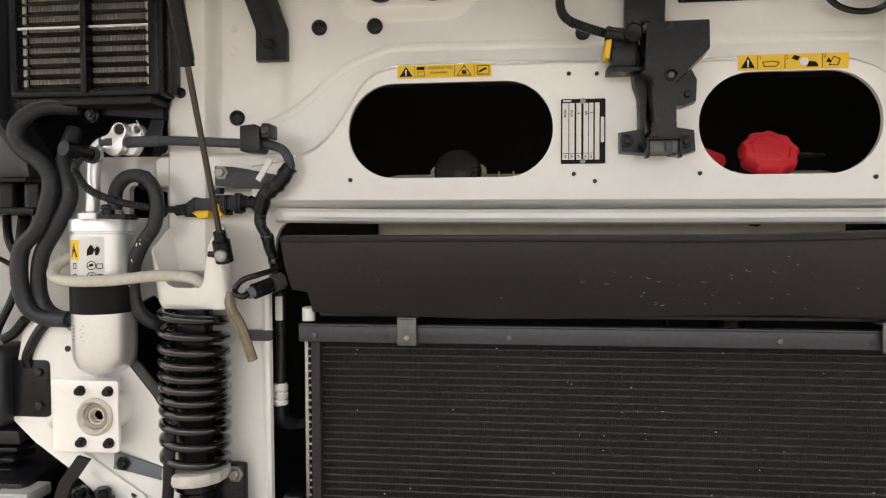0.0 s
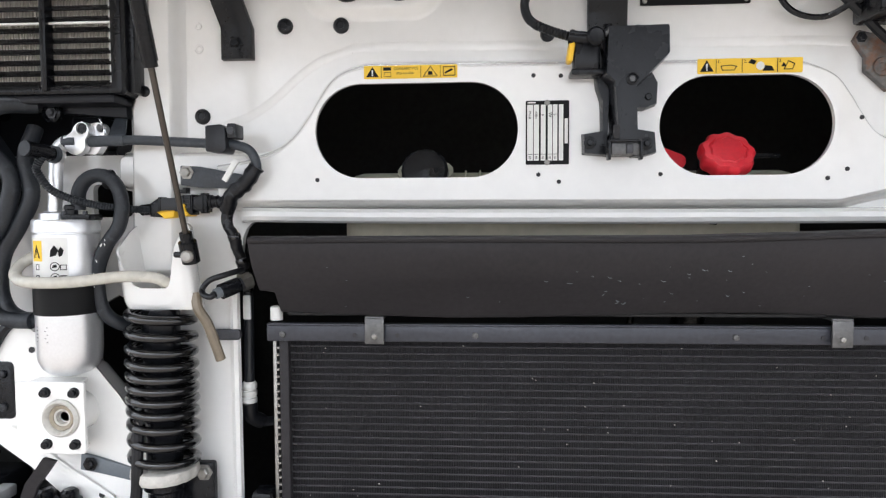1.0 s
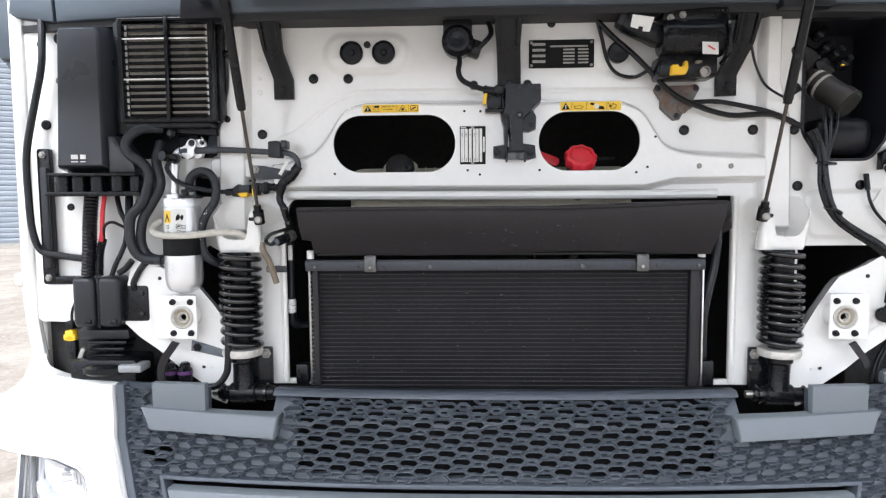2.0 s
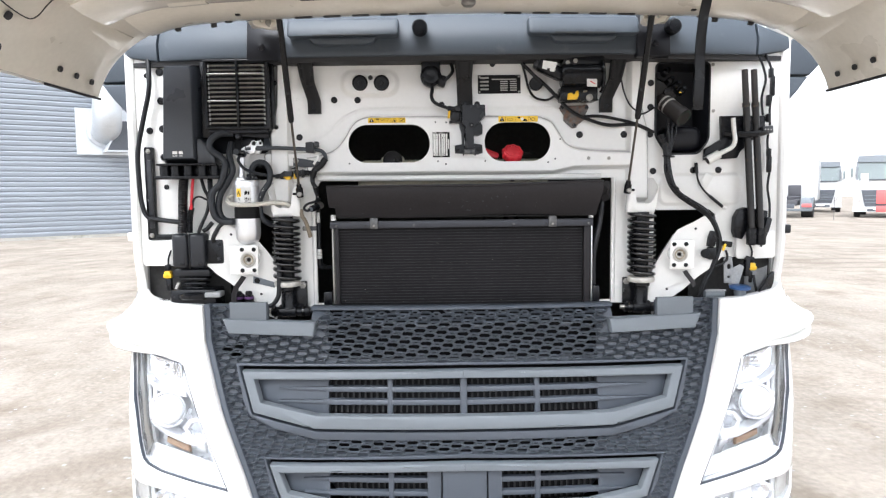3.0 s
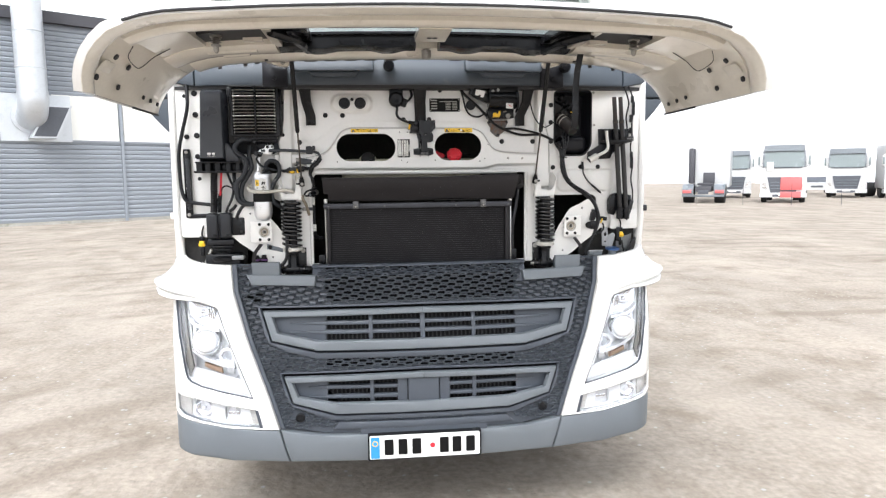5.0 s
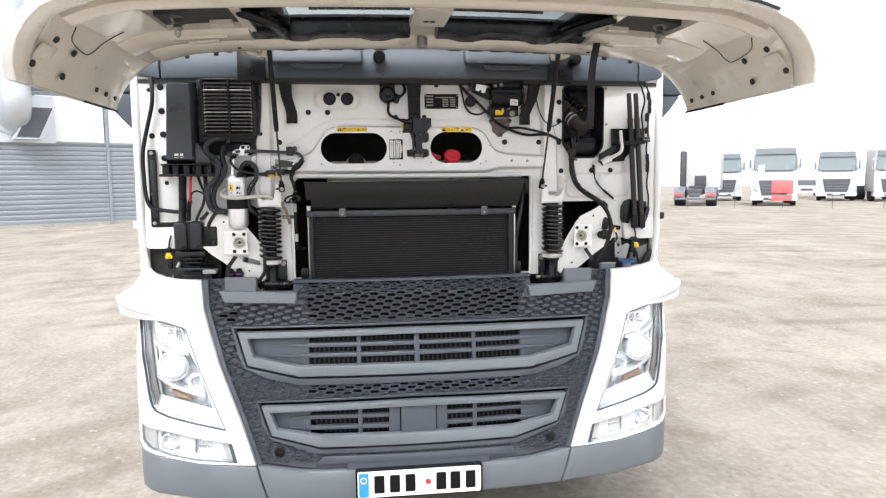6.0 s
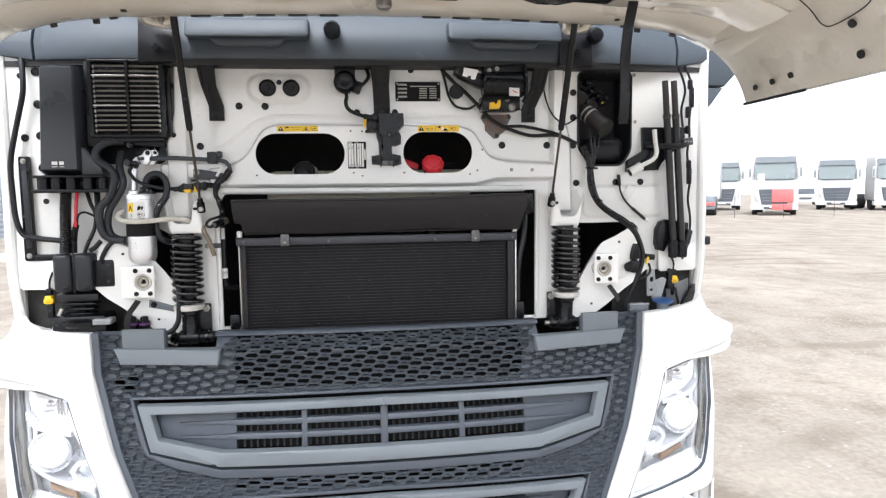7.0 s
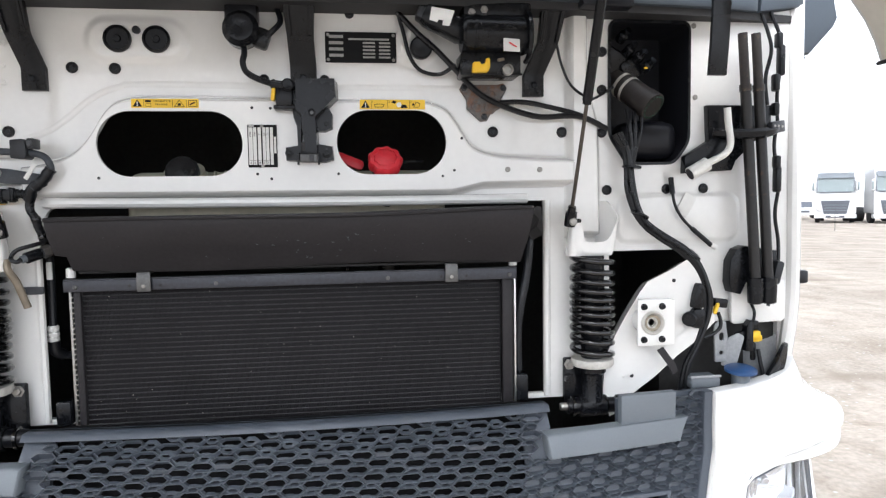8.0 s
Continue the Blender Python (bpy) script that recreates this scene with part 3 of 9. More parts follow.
def far_truck():
    """A parked tractor unit that faces the yard; its front is at y = 0."""
    top = thing("parked_truck", (0, 0, 0), "white tractor unit with dark grille and windscreen", "truck", "parked trucks")
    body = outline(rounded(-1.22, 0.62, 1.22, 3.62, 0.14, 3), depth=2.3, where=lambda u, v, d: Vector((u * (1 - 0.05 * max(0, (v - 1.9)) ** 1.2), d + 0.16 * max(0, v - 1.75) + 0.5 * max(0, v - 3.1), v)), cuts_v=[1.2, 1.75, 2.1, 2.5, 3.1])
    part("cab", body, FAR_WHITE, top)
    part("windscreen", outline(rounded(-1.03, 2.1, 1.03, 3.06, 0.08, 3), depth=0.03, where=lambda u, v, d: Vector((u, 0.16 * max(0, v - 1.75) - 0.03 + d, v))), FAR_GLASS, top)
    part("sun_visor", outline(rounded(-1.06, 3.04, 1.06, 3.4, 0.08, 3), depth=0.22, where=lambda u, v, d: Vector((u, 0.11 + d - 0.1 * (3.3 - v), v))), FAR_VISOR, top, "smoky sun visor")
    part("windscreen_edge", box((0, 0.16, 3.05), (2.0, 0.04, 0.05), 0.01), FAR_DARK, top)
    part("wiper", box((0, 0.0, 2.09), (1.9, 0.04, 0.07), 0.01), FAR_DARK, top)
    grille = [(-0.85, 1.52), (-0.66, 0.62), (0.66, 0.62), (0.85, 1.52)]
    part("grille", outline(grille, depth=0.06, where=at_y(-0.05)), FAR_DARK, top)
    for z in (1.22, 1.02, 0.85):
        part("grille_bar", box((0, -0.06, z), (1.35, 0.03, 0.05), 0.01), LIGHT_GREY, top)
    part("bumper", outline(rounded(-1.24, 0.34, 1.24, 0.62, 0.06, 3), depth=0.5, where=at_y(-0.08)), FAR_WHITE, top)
    part("number_plate", box((0, -0.1, 0.5), (0.5, 0.02, 0.11), 0.004), PAPER, top)
    for s in (-1, 1):
        part("headlamp", outline(both(s, [(0.83, 0.78), (1.1, 0.88), (1.12, 1.2), (0.95, 1.18)]), depth=0.05, where=at_y(-0.03)), CHROME, top)
        part("mirror", box((s * 1.27, 0.02, 2.52), (0.24, 0.14, 0.74), 0.06), FAR_WHITE, top)
        part("mirror_back", box((s * 1.31, -0.05, 2.5), (0.1, 0.03, 0.5), 0.02), FAR_GLASS, top)
        part("screen_pillar", box((s * 1.07, 0.1, 2.58), (0.09, 0.06, 1.0), 0.02, (-9, 0, 0)), FAR_VISOR, top)
        part("mirror_arm", box((s * 1.16, 0.12, 2.3), (0.16, 0.06, 0.12), 0.02), FAR_DARK, top)
        part("tyre", lathe([(0.3, -0.15), (0.48, -0.15), (0.51, -0.1), (0.51, 0.1), (0.48, 0.15), (0.3, 0.15)], (s * 1.03, 1.35, 0.51), (0, 90, 0), 24), TYRE, top)
        part("rear_tyre", lathe([(0.3, -0.3), (0.48, -0.3), (0.51, -0.26), (0.51, 0.26), (0.48, 0.3), (0.3, 0.3)], (s * 0.9, 5.0, 0.51), (0, 90, 0), 20), TYRE, top)
    part("lower_grille", box((0, -0.085, 0.44), (1.1, 0.03, 0.14), 0.02), FAR_DARK, top)
    part("chassis", box((0, 3.6, 0.85), (0.9, 5.6, 0.3), 0.03), FAR_DARK, top)
    return top


def far_rear():
    """A tractor unit seen from behind: white cab back, dark chassis and red tail lamps."""
    top = thing("truck_seen_from_behind", (0, 0, 0), "white tractor unit with dark chassis and red tail lamps", "truck")
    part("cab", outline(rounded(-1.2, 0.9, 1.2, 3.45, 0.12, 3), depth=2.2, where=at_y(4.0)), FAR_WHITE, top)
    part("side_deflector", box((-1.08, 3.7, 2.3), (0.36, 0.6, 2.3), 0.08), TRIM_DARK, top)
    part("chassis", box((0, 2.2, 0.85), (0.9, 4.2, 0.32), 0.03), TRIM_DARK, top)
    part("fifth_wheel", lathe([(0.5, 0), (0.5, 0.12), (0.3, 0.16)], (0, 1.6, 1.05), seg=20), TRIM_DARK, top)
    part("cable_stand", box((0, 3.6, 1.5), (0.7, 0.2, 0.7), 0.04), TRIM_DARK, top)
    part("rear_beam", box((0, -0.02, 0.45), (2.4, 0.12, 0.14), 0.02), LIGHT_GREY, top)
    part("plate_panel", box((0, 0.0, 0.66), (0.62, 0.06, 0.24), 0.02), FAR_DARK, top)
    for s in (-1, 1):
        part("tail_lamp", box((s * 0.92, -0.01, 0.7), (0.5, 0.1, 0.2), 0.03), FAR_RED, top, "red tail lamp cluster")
        part("mudguard", outline([(0.2, 0.5), (0.26, 0.86), (0.5, 1.08), (1.0, 1.16), (1.5, 1.08), (1.74, 0.86), (1.8, 0.5), (1.7, 0.5), (1.62, 0.84), (1.4, 1.0), (1.0, 1.07), (0.6, 1.0), (0.38, 0.84), (0.32, 0.5)], [], 0.64, where=lambda u, v, d, s=s: Vector((s * 0.9 - 0.32 + d, u, v))), FAR_VISOR, top)
        part("tyre", lathe([(0.3, -0.3), (0.48, -0.3), (0.51, -0.26), (0.51, 0.26), (0.48, 0.3), (0.3, 0.3)], (s * 0.9, 1.0, 0.51), (0, 90, 0), 20), TYRE, top)
    return top


def far_car():
    """A white car far behind the trucks."""
    top = thing("parked_car", (0, 0, 0), "white car with dark windows", "car")
    shell = outline([(0.0, 0.3), (0.0, 0.82), (1.0, 0.95), (3.9, 0.95), (4.2, 0.85), (4.2, 0.3)], [], 1.75, where=lambda u, v, d: Vector((d - 0.875, u, v)), bevel=0.05)
    part("body", shell, FAR_WHITE, top)
    part("cabin", outline([(0.9, 0.93), (1.55, 1.4), (3.2, 1.4), (3.9, 0.93)], [], 1.45, where=lambda u, v, d: Vector((d - 0.725, u, v)), bevel=0.05), FAR_DARK, top, "dark car windows")
    part("roof", outline([(1.5, 1.39), (1.65, 1.45), (3.1, 1.45), (3.3, 1.39)], [], 1.4, where=lambda u, v, d: Vector((d - 0.7, u, v))), FAR_WHITE, top)
    part("grille", box((0, -0.01, 0.6), (0.9, 0.04, 0.16), 0.02), FAR_DARK, top)
    for s in (-1, 1):
        for y in (0.8, 3.4):
            part("tyre", lathe([(0.2, -0.1), (0.3, -0.1), (0.32, -0.07), (0.32, 0.07), (0.3, 0.1), (0.2, 0.1)], (s * 0.79, y, 0.32), (0, 90, 0), 20), TYRE, top)
    return top


def turned(x, y, facing):
    return pose(x * 0.91 - 0.02, y * 0.91 - 0.29, 0, 0, 0, facing)


far_car().matrix_basis = turned(40.68, 54.29, -33)
rear = far_rear()
rear.matrix_basis = turned(21.6, 38.8, -33)
far = far_truck()
far.matrix_basis = turned(26.2, 37.2, -33)
for tx, ty, tf in ((28.2, 46.8, -31), (35.6, 43.8, -37), (38.0, 40.9, -26), (42.5, 35.5, -42)):
    copy_thing(far, turned(tx, ty, tf))
# the truck beside them has red panels in half of its grille
tagged(far, "white tractor unit with red panels over part of its grille")
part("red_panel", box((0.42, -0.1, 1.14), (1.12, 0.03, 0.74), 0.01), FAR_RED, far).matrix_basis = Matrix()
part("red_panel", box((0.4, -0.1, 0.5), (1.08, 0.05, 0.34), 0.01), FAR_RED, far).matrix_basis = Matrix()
part("paper_sign", box((-0.72, -0.02, 2.14), (0.36, 0.02, 0.56), 0.004), PAPER, far).matrix_basis = Matrix()
post = single("fence_post", tube([(18.2, 33.0, 0), (18.2, 33.0, 1.2)], 0.013, 8, straight=True), TRIM_DARK, "thin steel fence post", "fence post", "fence posts at the yard's edge")
for k in range(1, 14):
    copy_thing(post, Matrix.Translation((18.2 + k * 2.3, 33.0 - k * 0.9, 0)))

# ---- the truck: cab front ----
cab = thing("truck_cab", (0, 0.2, 0), "white truck cab with its front flap raised", "truck")


def stadium(x0, z0, x1, z1, n=12):
    """A hatch with round ends, a little squarer at the foot."""
    r = (z1 - z0) / 2 - 0.001
    return rounded(x0, z0, x1, z1, r, n)


HATCHES = [stadium(-0.386, 1.85, -0.103, 1.981), stadium(0.088, 1.85, 0.318, 1.984)]
SWELL = spline([(0.612, 1.884, 0), (0.5, 1.889, 0), (0.425, 1.896, 0), (0.383, 1.911, 0), (0.362, 1.938, 0), (0.346, 1.964, 0), (0.326, 1.989, 0), (0.295, 2.004, 0), (0.25, 2.01, 0), (0.0, 2.013, 0), (-0.27, 2.015, 0), (-0.318, 2.014, 0), (-0.35, 2.005, 0), (-0.37, 1.991, 0), (-0.387, 1.968, 0), (-0.403, 1.942, 0), (-0.424, 1.915, 0), (-0.45, 1.896, 0), (-0.49, 1.884, 0), (-0.54, 1.876, 0)], 4)
PANEL = grown([(-0.54, 1.808), (0.33, 1.804), (0.4, 1.82), (0.612, 1.822)] + [(q.x, q.y) for q in SWELL], -0.013)
def softened(poly, r, n=4):
    """The outline with its corners rounded off."""
    out = []
    for i, q in enumerate(poly):
        p, q, t = Vector(poly[i - 1]), Vector(q), Vector(poly[(i + 1) % len(poly)])
        a, b = q + (p - q).normalized() * r, q + (t - q).normalized() * r
        out += [tuple(a.lerp(q, k / n).lerp(q.lerp(b, k / n), k / n)) for k in range(n + 1)]
    return out


RECESS = softened([(0.738, 1.873), (0.847, 1.873), (0.881, 1.92), (0.881, 2.184), (0.697, 2.184), (0.697, 1.935)], 0.016)


def firewall():
    edge = [(-1.142, 1.5), (-0.87, 1.505), (-0.8, 1.49), (-0.74, 1.44), (-0.665, 1.36), (-0.66, 1.34), (0.685, 1.34), (0.76, 1.43), (0.83, 1.48), (0.94, 1.5), (1.142, 1.5), (1.142, 2.26), (-1.142, 2.26)]
    holes = [[(-0.52, 1.352), (0.542, 1.352), (0.542, 1.79), (-0.485, 1.79), (-0.494, 1.7865), (-0.501, 1.779), (-0.506, 1.767), (-0.51, 1.74), (-0.52, 1.7)], [(0.695, 1.42), (0.76, 1.42), (0.925, 1.51), (0.915, 1.655), (0.895, 1.672), (0.695, 1.672)],
             [(-0.665, 1.43), (-0.665, 1.66), (-0.7, 1.68), (-0.735, 1.66), (-0.735, 1.47)], grown(PANEL, 0.006), RECESS, rounded(-0.9, 1.889, -0.672, 1.965, 0.014, 4), rounded(-0.735, 1.797, -0.674, 1.846, 0.008, 3), rounded(-0.717, 1.853, -0.699, 1.868, 0.0074, 5)]
    b = outline(edge, holes, 0.012, where=at_y(0))
    part("firewall", b, WHITE, cab, "glossy white pressed steel firewall")
    b = emboss(PANEL, HATCHES, 0.0, 0.036, 0.016, flange=0.007, steps=7)
    part("hatch_panel", b, WHITE, cab, "raised white panel with two oval hatches")
    # the rolled edge below the raised panel
    part("panel_ledge", tube([(-0.5, -0.012, 1.8), (-0.3, -0.014, 1.797), (0.1, -0.014, 1.795), (0.5, -0.012, 1.795)], 0.011, 10), WHITE, cab)
    # the shallow round-ended swelling round the two upper plugs
    part("plug_boss", emboss(rounded(-0.395, 2.098, -0.225, 2.158, 0.029, 6), [], 0.0, 0.008, 0.022, steps=8), WHITE, cab)
    part("plug_boss", emboss(circle(0.262, 2.128, 0.03), [], 0.0, 0.008, 0.022, steps=8), WHITE, cab)
    # long shallow swages
    b = tube([(-0.53, 0.0292, 1.93), (-0.49, 0.0292, 1.945), (-0.455, 0.0292, 1.968), (-0.42, 0.0292, 1.998), (-0.39, 0.0292, 2.019), (-0.35, 0.0292, 2.034), (-0.3, 0.0292, 2.04), (0.0, 0.0292, 2.037), (0.3, 0.0292, 2.036), (0.4, 0.0292, 2.03), (0.55, 0.0292, 2.03)], 0.03, 32)
    for v in b.verts:
        v.co.y = min(v.co.y, 0.004)
    part("swage", b, WHITE, cab)
    part("swage", tube([(0.36, 0.006, 1.872), (0.345, 0.006, 1.878), (0.352, 0.006, 1.888), (0.4, 0.006, 1.883)], 0.001, 6), WHITE, cab)
    part("swage", emboss(rounded(0.72, 1.7, 1.0, 1.79, 0.02, 3), [], 0.0, 0.006, 0.015), WHITE, cab)
    part("swage", emboss([(-0.66, 1.72), (-0.605, 1.72), (-0.6, 2.2), (-0.625, 2.2), (-0.63, 2.05), (-0.655, 1.95)], [], 0.0, 0.024, 0.016), WHITE, cab, "upright pressed channel")
    part("swage", emboss([(0.605, 1.72), (0.66, 1.72), (0.655, 1.95), (0.63, 2.05), (0.63, 2.2), (0.605, 2.2)], [], 0.0, 0.024, 0.016), WHITE, cab, "upright pressed channel")
    part("swage", emboss(rounded(-0.68, 1.845, -0.49, 1.885, 0.008, 3), [], 0.0, 0.02, 0.01), WHITE, cab)
    # returned rim of the recess, and its dark tub
    b = bmesh.new()
    A = [b.verts.new((u, -0.002, v)) for u, v in RECESS]
    B = [b.verts.new((u, 0.13, v)) for u, v in grown(RECESS, -0.006)]
    for k in range(len(A)):
        b.faces.new((A[k], A[(k + 1) % len(A)], B[(k + 1) % len(A)], B[k]))
    b.faces.new(B)
    part("recess_tub", b, TUB, cab, "dark plastic tub behind the recess")
    part("recess_rim", outline(grown(RECESS, 0.006), [RECESS], 0.006, where=at_y(-0.005)), BLACK, cab)
    # bay behind the wall: a plain box, its shade put into the dark colour
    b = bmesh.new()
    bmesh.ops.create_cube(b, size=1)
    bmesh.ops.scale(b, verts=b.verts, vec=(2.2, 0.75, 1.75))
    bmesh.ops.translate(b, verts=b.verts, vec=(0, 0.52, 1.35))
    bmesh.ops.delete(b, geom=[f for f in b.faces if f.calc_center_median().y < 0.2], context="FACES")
    part("engine_bay", b, VOID, cab, "plain box coloured dark as the shaded bay behind the firewall")
    # rims of the lower openings
    part("opening_rim", tube([(-0.52, -0.002, 1.345), (-0.52, -0.004, 1.69)], 0.008, 8, straight=True), WHITE, cab)
    part("opening_rim", tube([(0.548, -0.002, 1.345), (0.548, -0.004, 1.79)], 0.008, 8, straight=True), WHITE, cab)


firewall()


def cab_shell():
    """Side walls, pillars, roof and windscreen of the cab, behind and above the raised flap."""
    for s in (-1, 1):
        # the step between firewall and side: door edge
        b = outline([(0.02, 0.75), (2.2, 0.75), (2.2, 3.0), (0.55, 3.0), (0.12, 2.3)], [[(0.35, 2.0), (1.25, 2.0), (1.25, 2.8), (0.62, 2.8)]], depth=0.04, where=lambda u, v, d, s=s: Vector((s * (1.176 - d - 0.05 * max(0, v - 2.2)), u, v)))
        part("side_wall", b, WHITE, cab)
        pane = part("door_window", outline([(0.34, 1.99), (1.26, 1.99), (1.26, 2.81), (0.61, 2.81)], depth=0.005, where=lambda u, v, d, s=s: Vector((s * (1.158 - d - 0.05 * max(0, v - 2.2)), u, v))), SCREEN, cab, "tinted door window")
        pane.visible_shadow = False
        b = outline(both(s, [(1.135, 1.36), (1.176, 1.36), (1.176, 2.26), (1.135, 2.26)]), depth=0.05, where=lambda u, v, d: Vector((u, 0.03 + 0.25 * max(0, abs(u) - 1.155) + d, v)), cuts_u=[s * 1.155])
        part("door_edge", b, WHITE, cab)
        # rounded corner post from the firewall's edge down to the corner panel
        part("corner_post", tube([(s * 1.148, 0.0, 2.26), (s * 1.15, 0.0, 1.8), (s * 1.152, 0.0, 1.6), (s * 1.15, 0.004, 1.5), (s * 1.14, 0.01, 1.4)], 0.017, 10), WHITE, cab)
        part("door_hinge", box((s * 1.17, -0.004, 1.6), (0.022, 0.03, 0.032), 0.006), CREAM if s < 0 else BOX, cab)
        part("door_seal", tube([(s * 1.168, 0.045, 2.25), (s * 1.168, 0.045, 1.9), (s * 1.168, 0.045, 1.5)], 0.012, 8), DARK_SEAL_GAP, cab)
        # pillar and foot of the mirror
        part("pillar", tube([(s * 1.16, 0.06, 2.3), (s * 1.1, 0.45, 2.72), (s * 1.06, 0.6, 2.98)], 0.07, 10), WHITE, cab)
        low = both(s, [(1.2, 1.95), (1.357, 2.125), (1.402, 2.186), (1.2, 2.186)])
        part("mirror_foot", outline(low, [], 0.06, where=at_y(0.3), bevel=0.012), COWL, cab, "blue-grey plastic mirror foot")
        arm = both(s, [(1.2, 2.19), (1.404, 2.19), (1.475, 2.265), (1.487, 2.29), (1.47, 2.37), (1.2, 2.37)])
        part("mirror_arm", outline(arm, [], 0.07, where=at_y(0.292), bevel=0.014), COWL, cab, "blue-grey plastic mirror arm")
    b = outline([(-1.1, 2.32), (1.1, 2.32), (1.04, 2.96), (-1.04, 2.96)], depth=0.006, where=lambda u, v, d: Vector((u, 0.0 + 0.14 * u * u + 0.75 * (v - 2.3) + d, v)), cuts_u=STEPS_U)
    w = part("windscreen", b, SCREEN, cab, "pale green tinted windscreen")
    w.visible_shadow = False
    part("dashboard", box((0, 0.75, 2.22), (2.1, 0.9, 0.1), 0.04), LIGHT_GREY, cab)
    part("cabin_back", box((0, 2.1, 2.2), (2.38, 0.06, 1.7), 0.01), CREAM, cab)
    part("roof", outline(rounded(-1.2, 0.45, 1.2, 2.2, 0.15, 4), depth=0.08, where=lambda u, v, d: Vector((u, v, 3.04 - d - 0.03 * u * u)), cuts_u=STEPS_U), WHITE, cab)
    # the underbody block wears the same painted shade
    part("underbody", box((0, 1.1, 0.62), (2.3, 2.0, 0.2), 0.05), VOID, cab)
    for s in (-1, 1):
        part("front_tyre", lathe([(0.3, -0.15), (0.48, -0.15), (0.51, -0.1), (0.51, 0.1), (0.48, 0.15), (0.3, 0.15)], (s * 1.05, 1.3, 0.51), (0, 90, 0), 32), TYRE, cab)


cab_shell()


def cowl_at(u, v, d):
    """The scuttle panel below the windscreen: level in the middle, falling back at the ends."""
    return Vector((u, -0.1 + 0.045 * u * u + 0.1 * max(0, abs(u) - 0.85) ** 1.3 + 0.5 * max(0, v - 2.26) - 0.1 * (v - 2.26) + d, v))


def scuttle():
    top = thing("scuttle_panel", (0, -0.05, 2.2), "blue-grey plastic scuttle panel with moulded foot steps", "panel")
    edge = [(-1.16, 2.225), (-1.03, 2.205), (1.03, 2.205), (1.16, 2.225), (1.15, 2.27), (1.05, 2.31), (0.9, 2.345), (-0.9, 2.345), (-1.05, 2.31), (-1.15, 2.27)]
    mid = [(-1.03, 2.205), (1.03, 2.205), (1.03, 2.318), (0.9, 2.345), (-0.9, 2.345), (-1.03, 2.318)]
    part("centre_panel", outline(mid, [], 0.1, cuts_u=STEPS_U, cuts_v=[2.22, 2.26, 2.3], where=cowl_at, bevel=0.006), COWL, top)
    for s in (-1, 1):
        end = both(s, [(1.036, 2.205), (1.16, 2.225), (1.15, 2.27), (1.036, 2.316)])
        part("end_panel", outline(end, [], 0.1, cuts_v=[2.22, 2.26, 2.3], where=cowl_at, bevel=0.006), COWL, top)
    # moulded steps: a swollen shelf with a recessed grip below
    for x in (-0.385, 0.415):
        part("foot_step", outline(rounded(x - 0.185, 2.262, x + 0.185, 2.325, 0.012, 3), depth=0.05, cuts_u=STEPS_U, where=lambda u, v, d: cowl_at(u, v, d - 0.045), bevel=0.008), COWL, top)
        part("step_grip", outline([(x - 0.115, 2.262), (x - 0.1, 2.243), (x - 0.08, 2.237), (x + 0.08, 2.237), (x + 0.1, 2.243), (x + 0.115, 2.262)], depth=0.05, where=lambda u, v, d: cowl_at(u, v, d - 0.03), bevel=0.008), COWL, top)
        # a dark strip paints the shade under the step
        part("grip_slot", outline(rounded(x - 0.1, 2.263, x + 0.1, 2.267, 0.001, 1), depth=0.02, where=lambda u, v, d: cowl_at(u, v, d - 0.047)), DARK_SEAL_GAP, top)
    for x in (-0.13, 0.72):
        part("washer_nozzle", lathe([(0.026, 0), (0.026, 0.05), (0.02, 0.06)], cowl_at(x, 2.29, 0.01), TOWARDS, 16), BLACK, top)
    # shade below the panel, painted as a near-black strip
    part("lower_lip", outline([(-1.15, 2.19), (1.15, 2.19), (1.15, 2.206), (-1.15, 2.206)], depth=0.09, cuts_u=STEPS_U, where=lambda u, v, d: cowl_at(u, v, d + 0.012)), DARK_SEAL_GAP, top, "dark strip painted as the shade of the gap")
    for s in (-1, 1):
        part("hinge_box", outline(both(s, rounded(0.6, 2.192, 0.715, 2.335, 0.006, 2)), depth=0.05, where=lambda u, v, d: cowl_at(u, v, d - 0.02), bevel=0.004), TUB, top, "black hinge housing")
        part("hinge_bolt", lathe([(0.011, 0), (0.011, 0.008), (0.006, 0.01)], cowl_at(s * 0.66, 2.235, -0.02), TOWARDS, 10), TUB, top)


scuttle()

# ---- the truck: lower front ----
grille = thing("front_grille", (0, -0.2, 0.6), "dark grey plastic grille with honeycomb mesh and two louvred intakes", "grille")

TAPER = [(0.882, 1.372), (0.876, 1.25), (0.81, 1.03), (0.732, 0.8), (0.674, 0.605)]


def half_width(z):
    for (x0, z0), (x1, z1) in zip(TAPER, TAPER[1:]):
        if z1 <= z <= z0:
            return x0 + (x1 - x0) * (z0 - z) / (z0 - z1)
    return TAPER[0][0] if z > 1.3 else TAPER[-1][0]


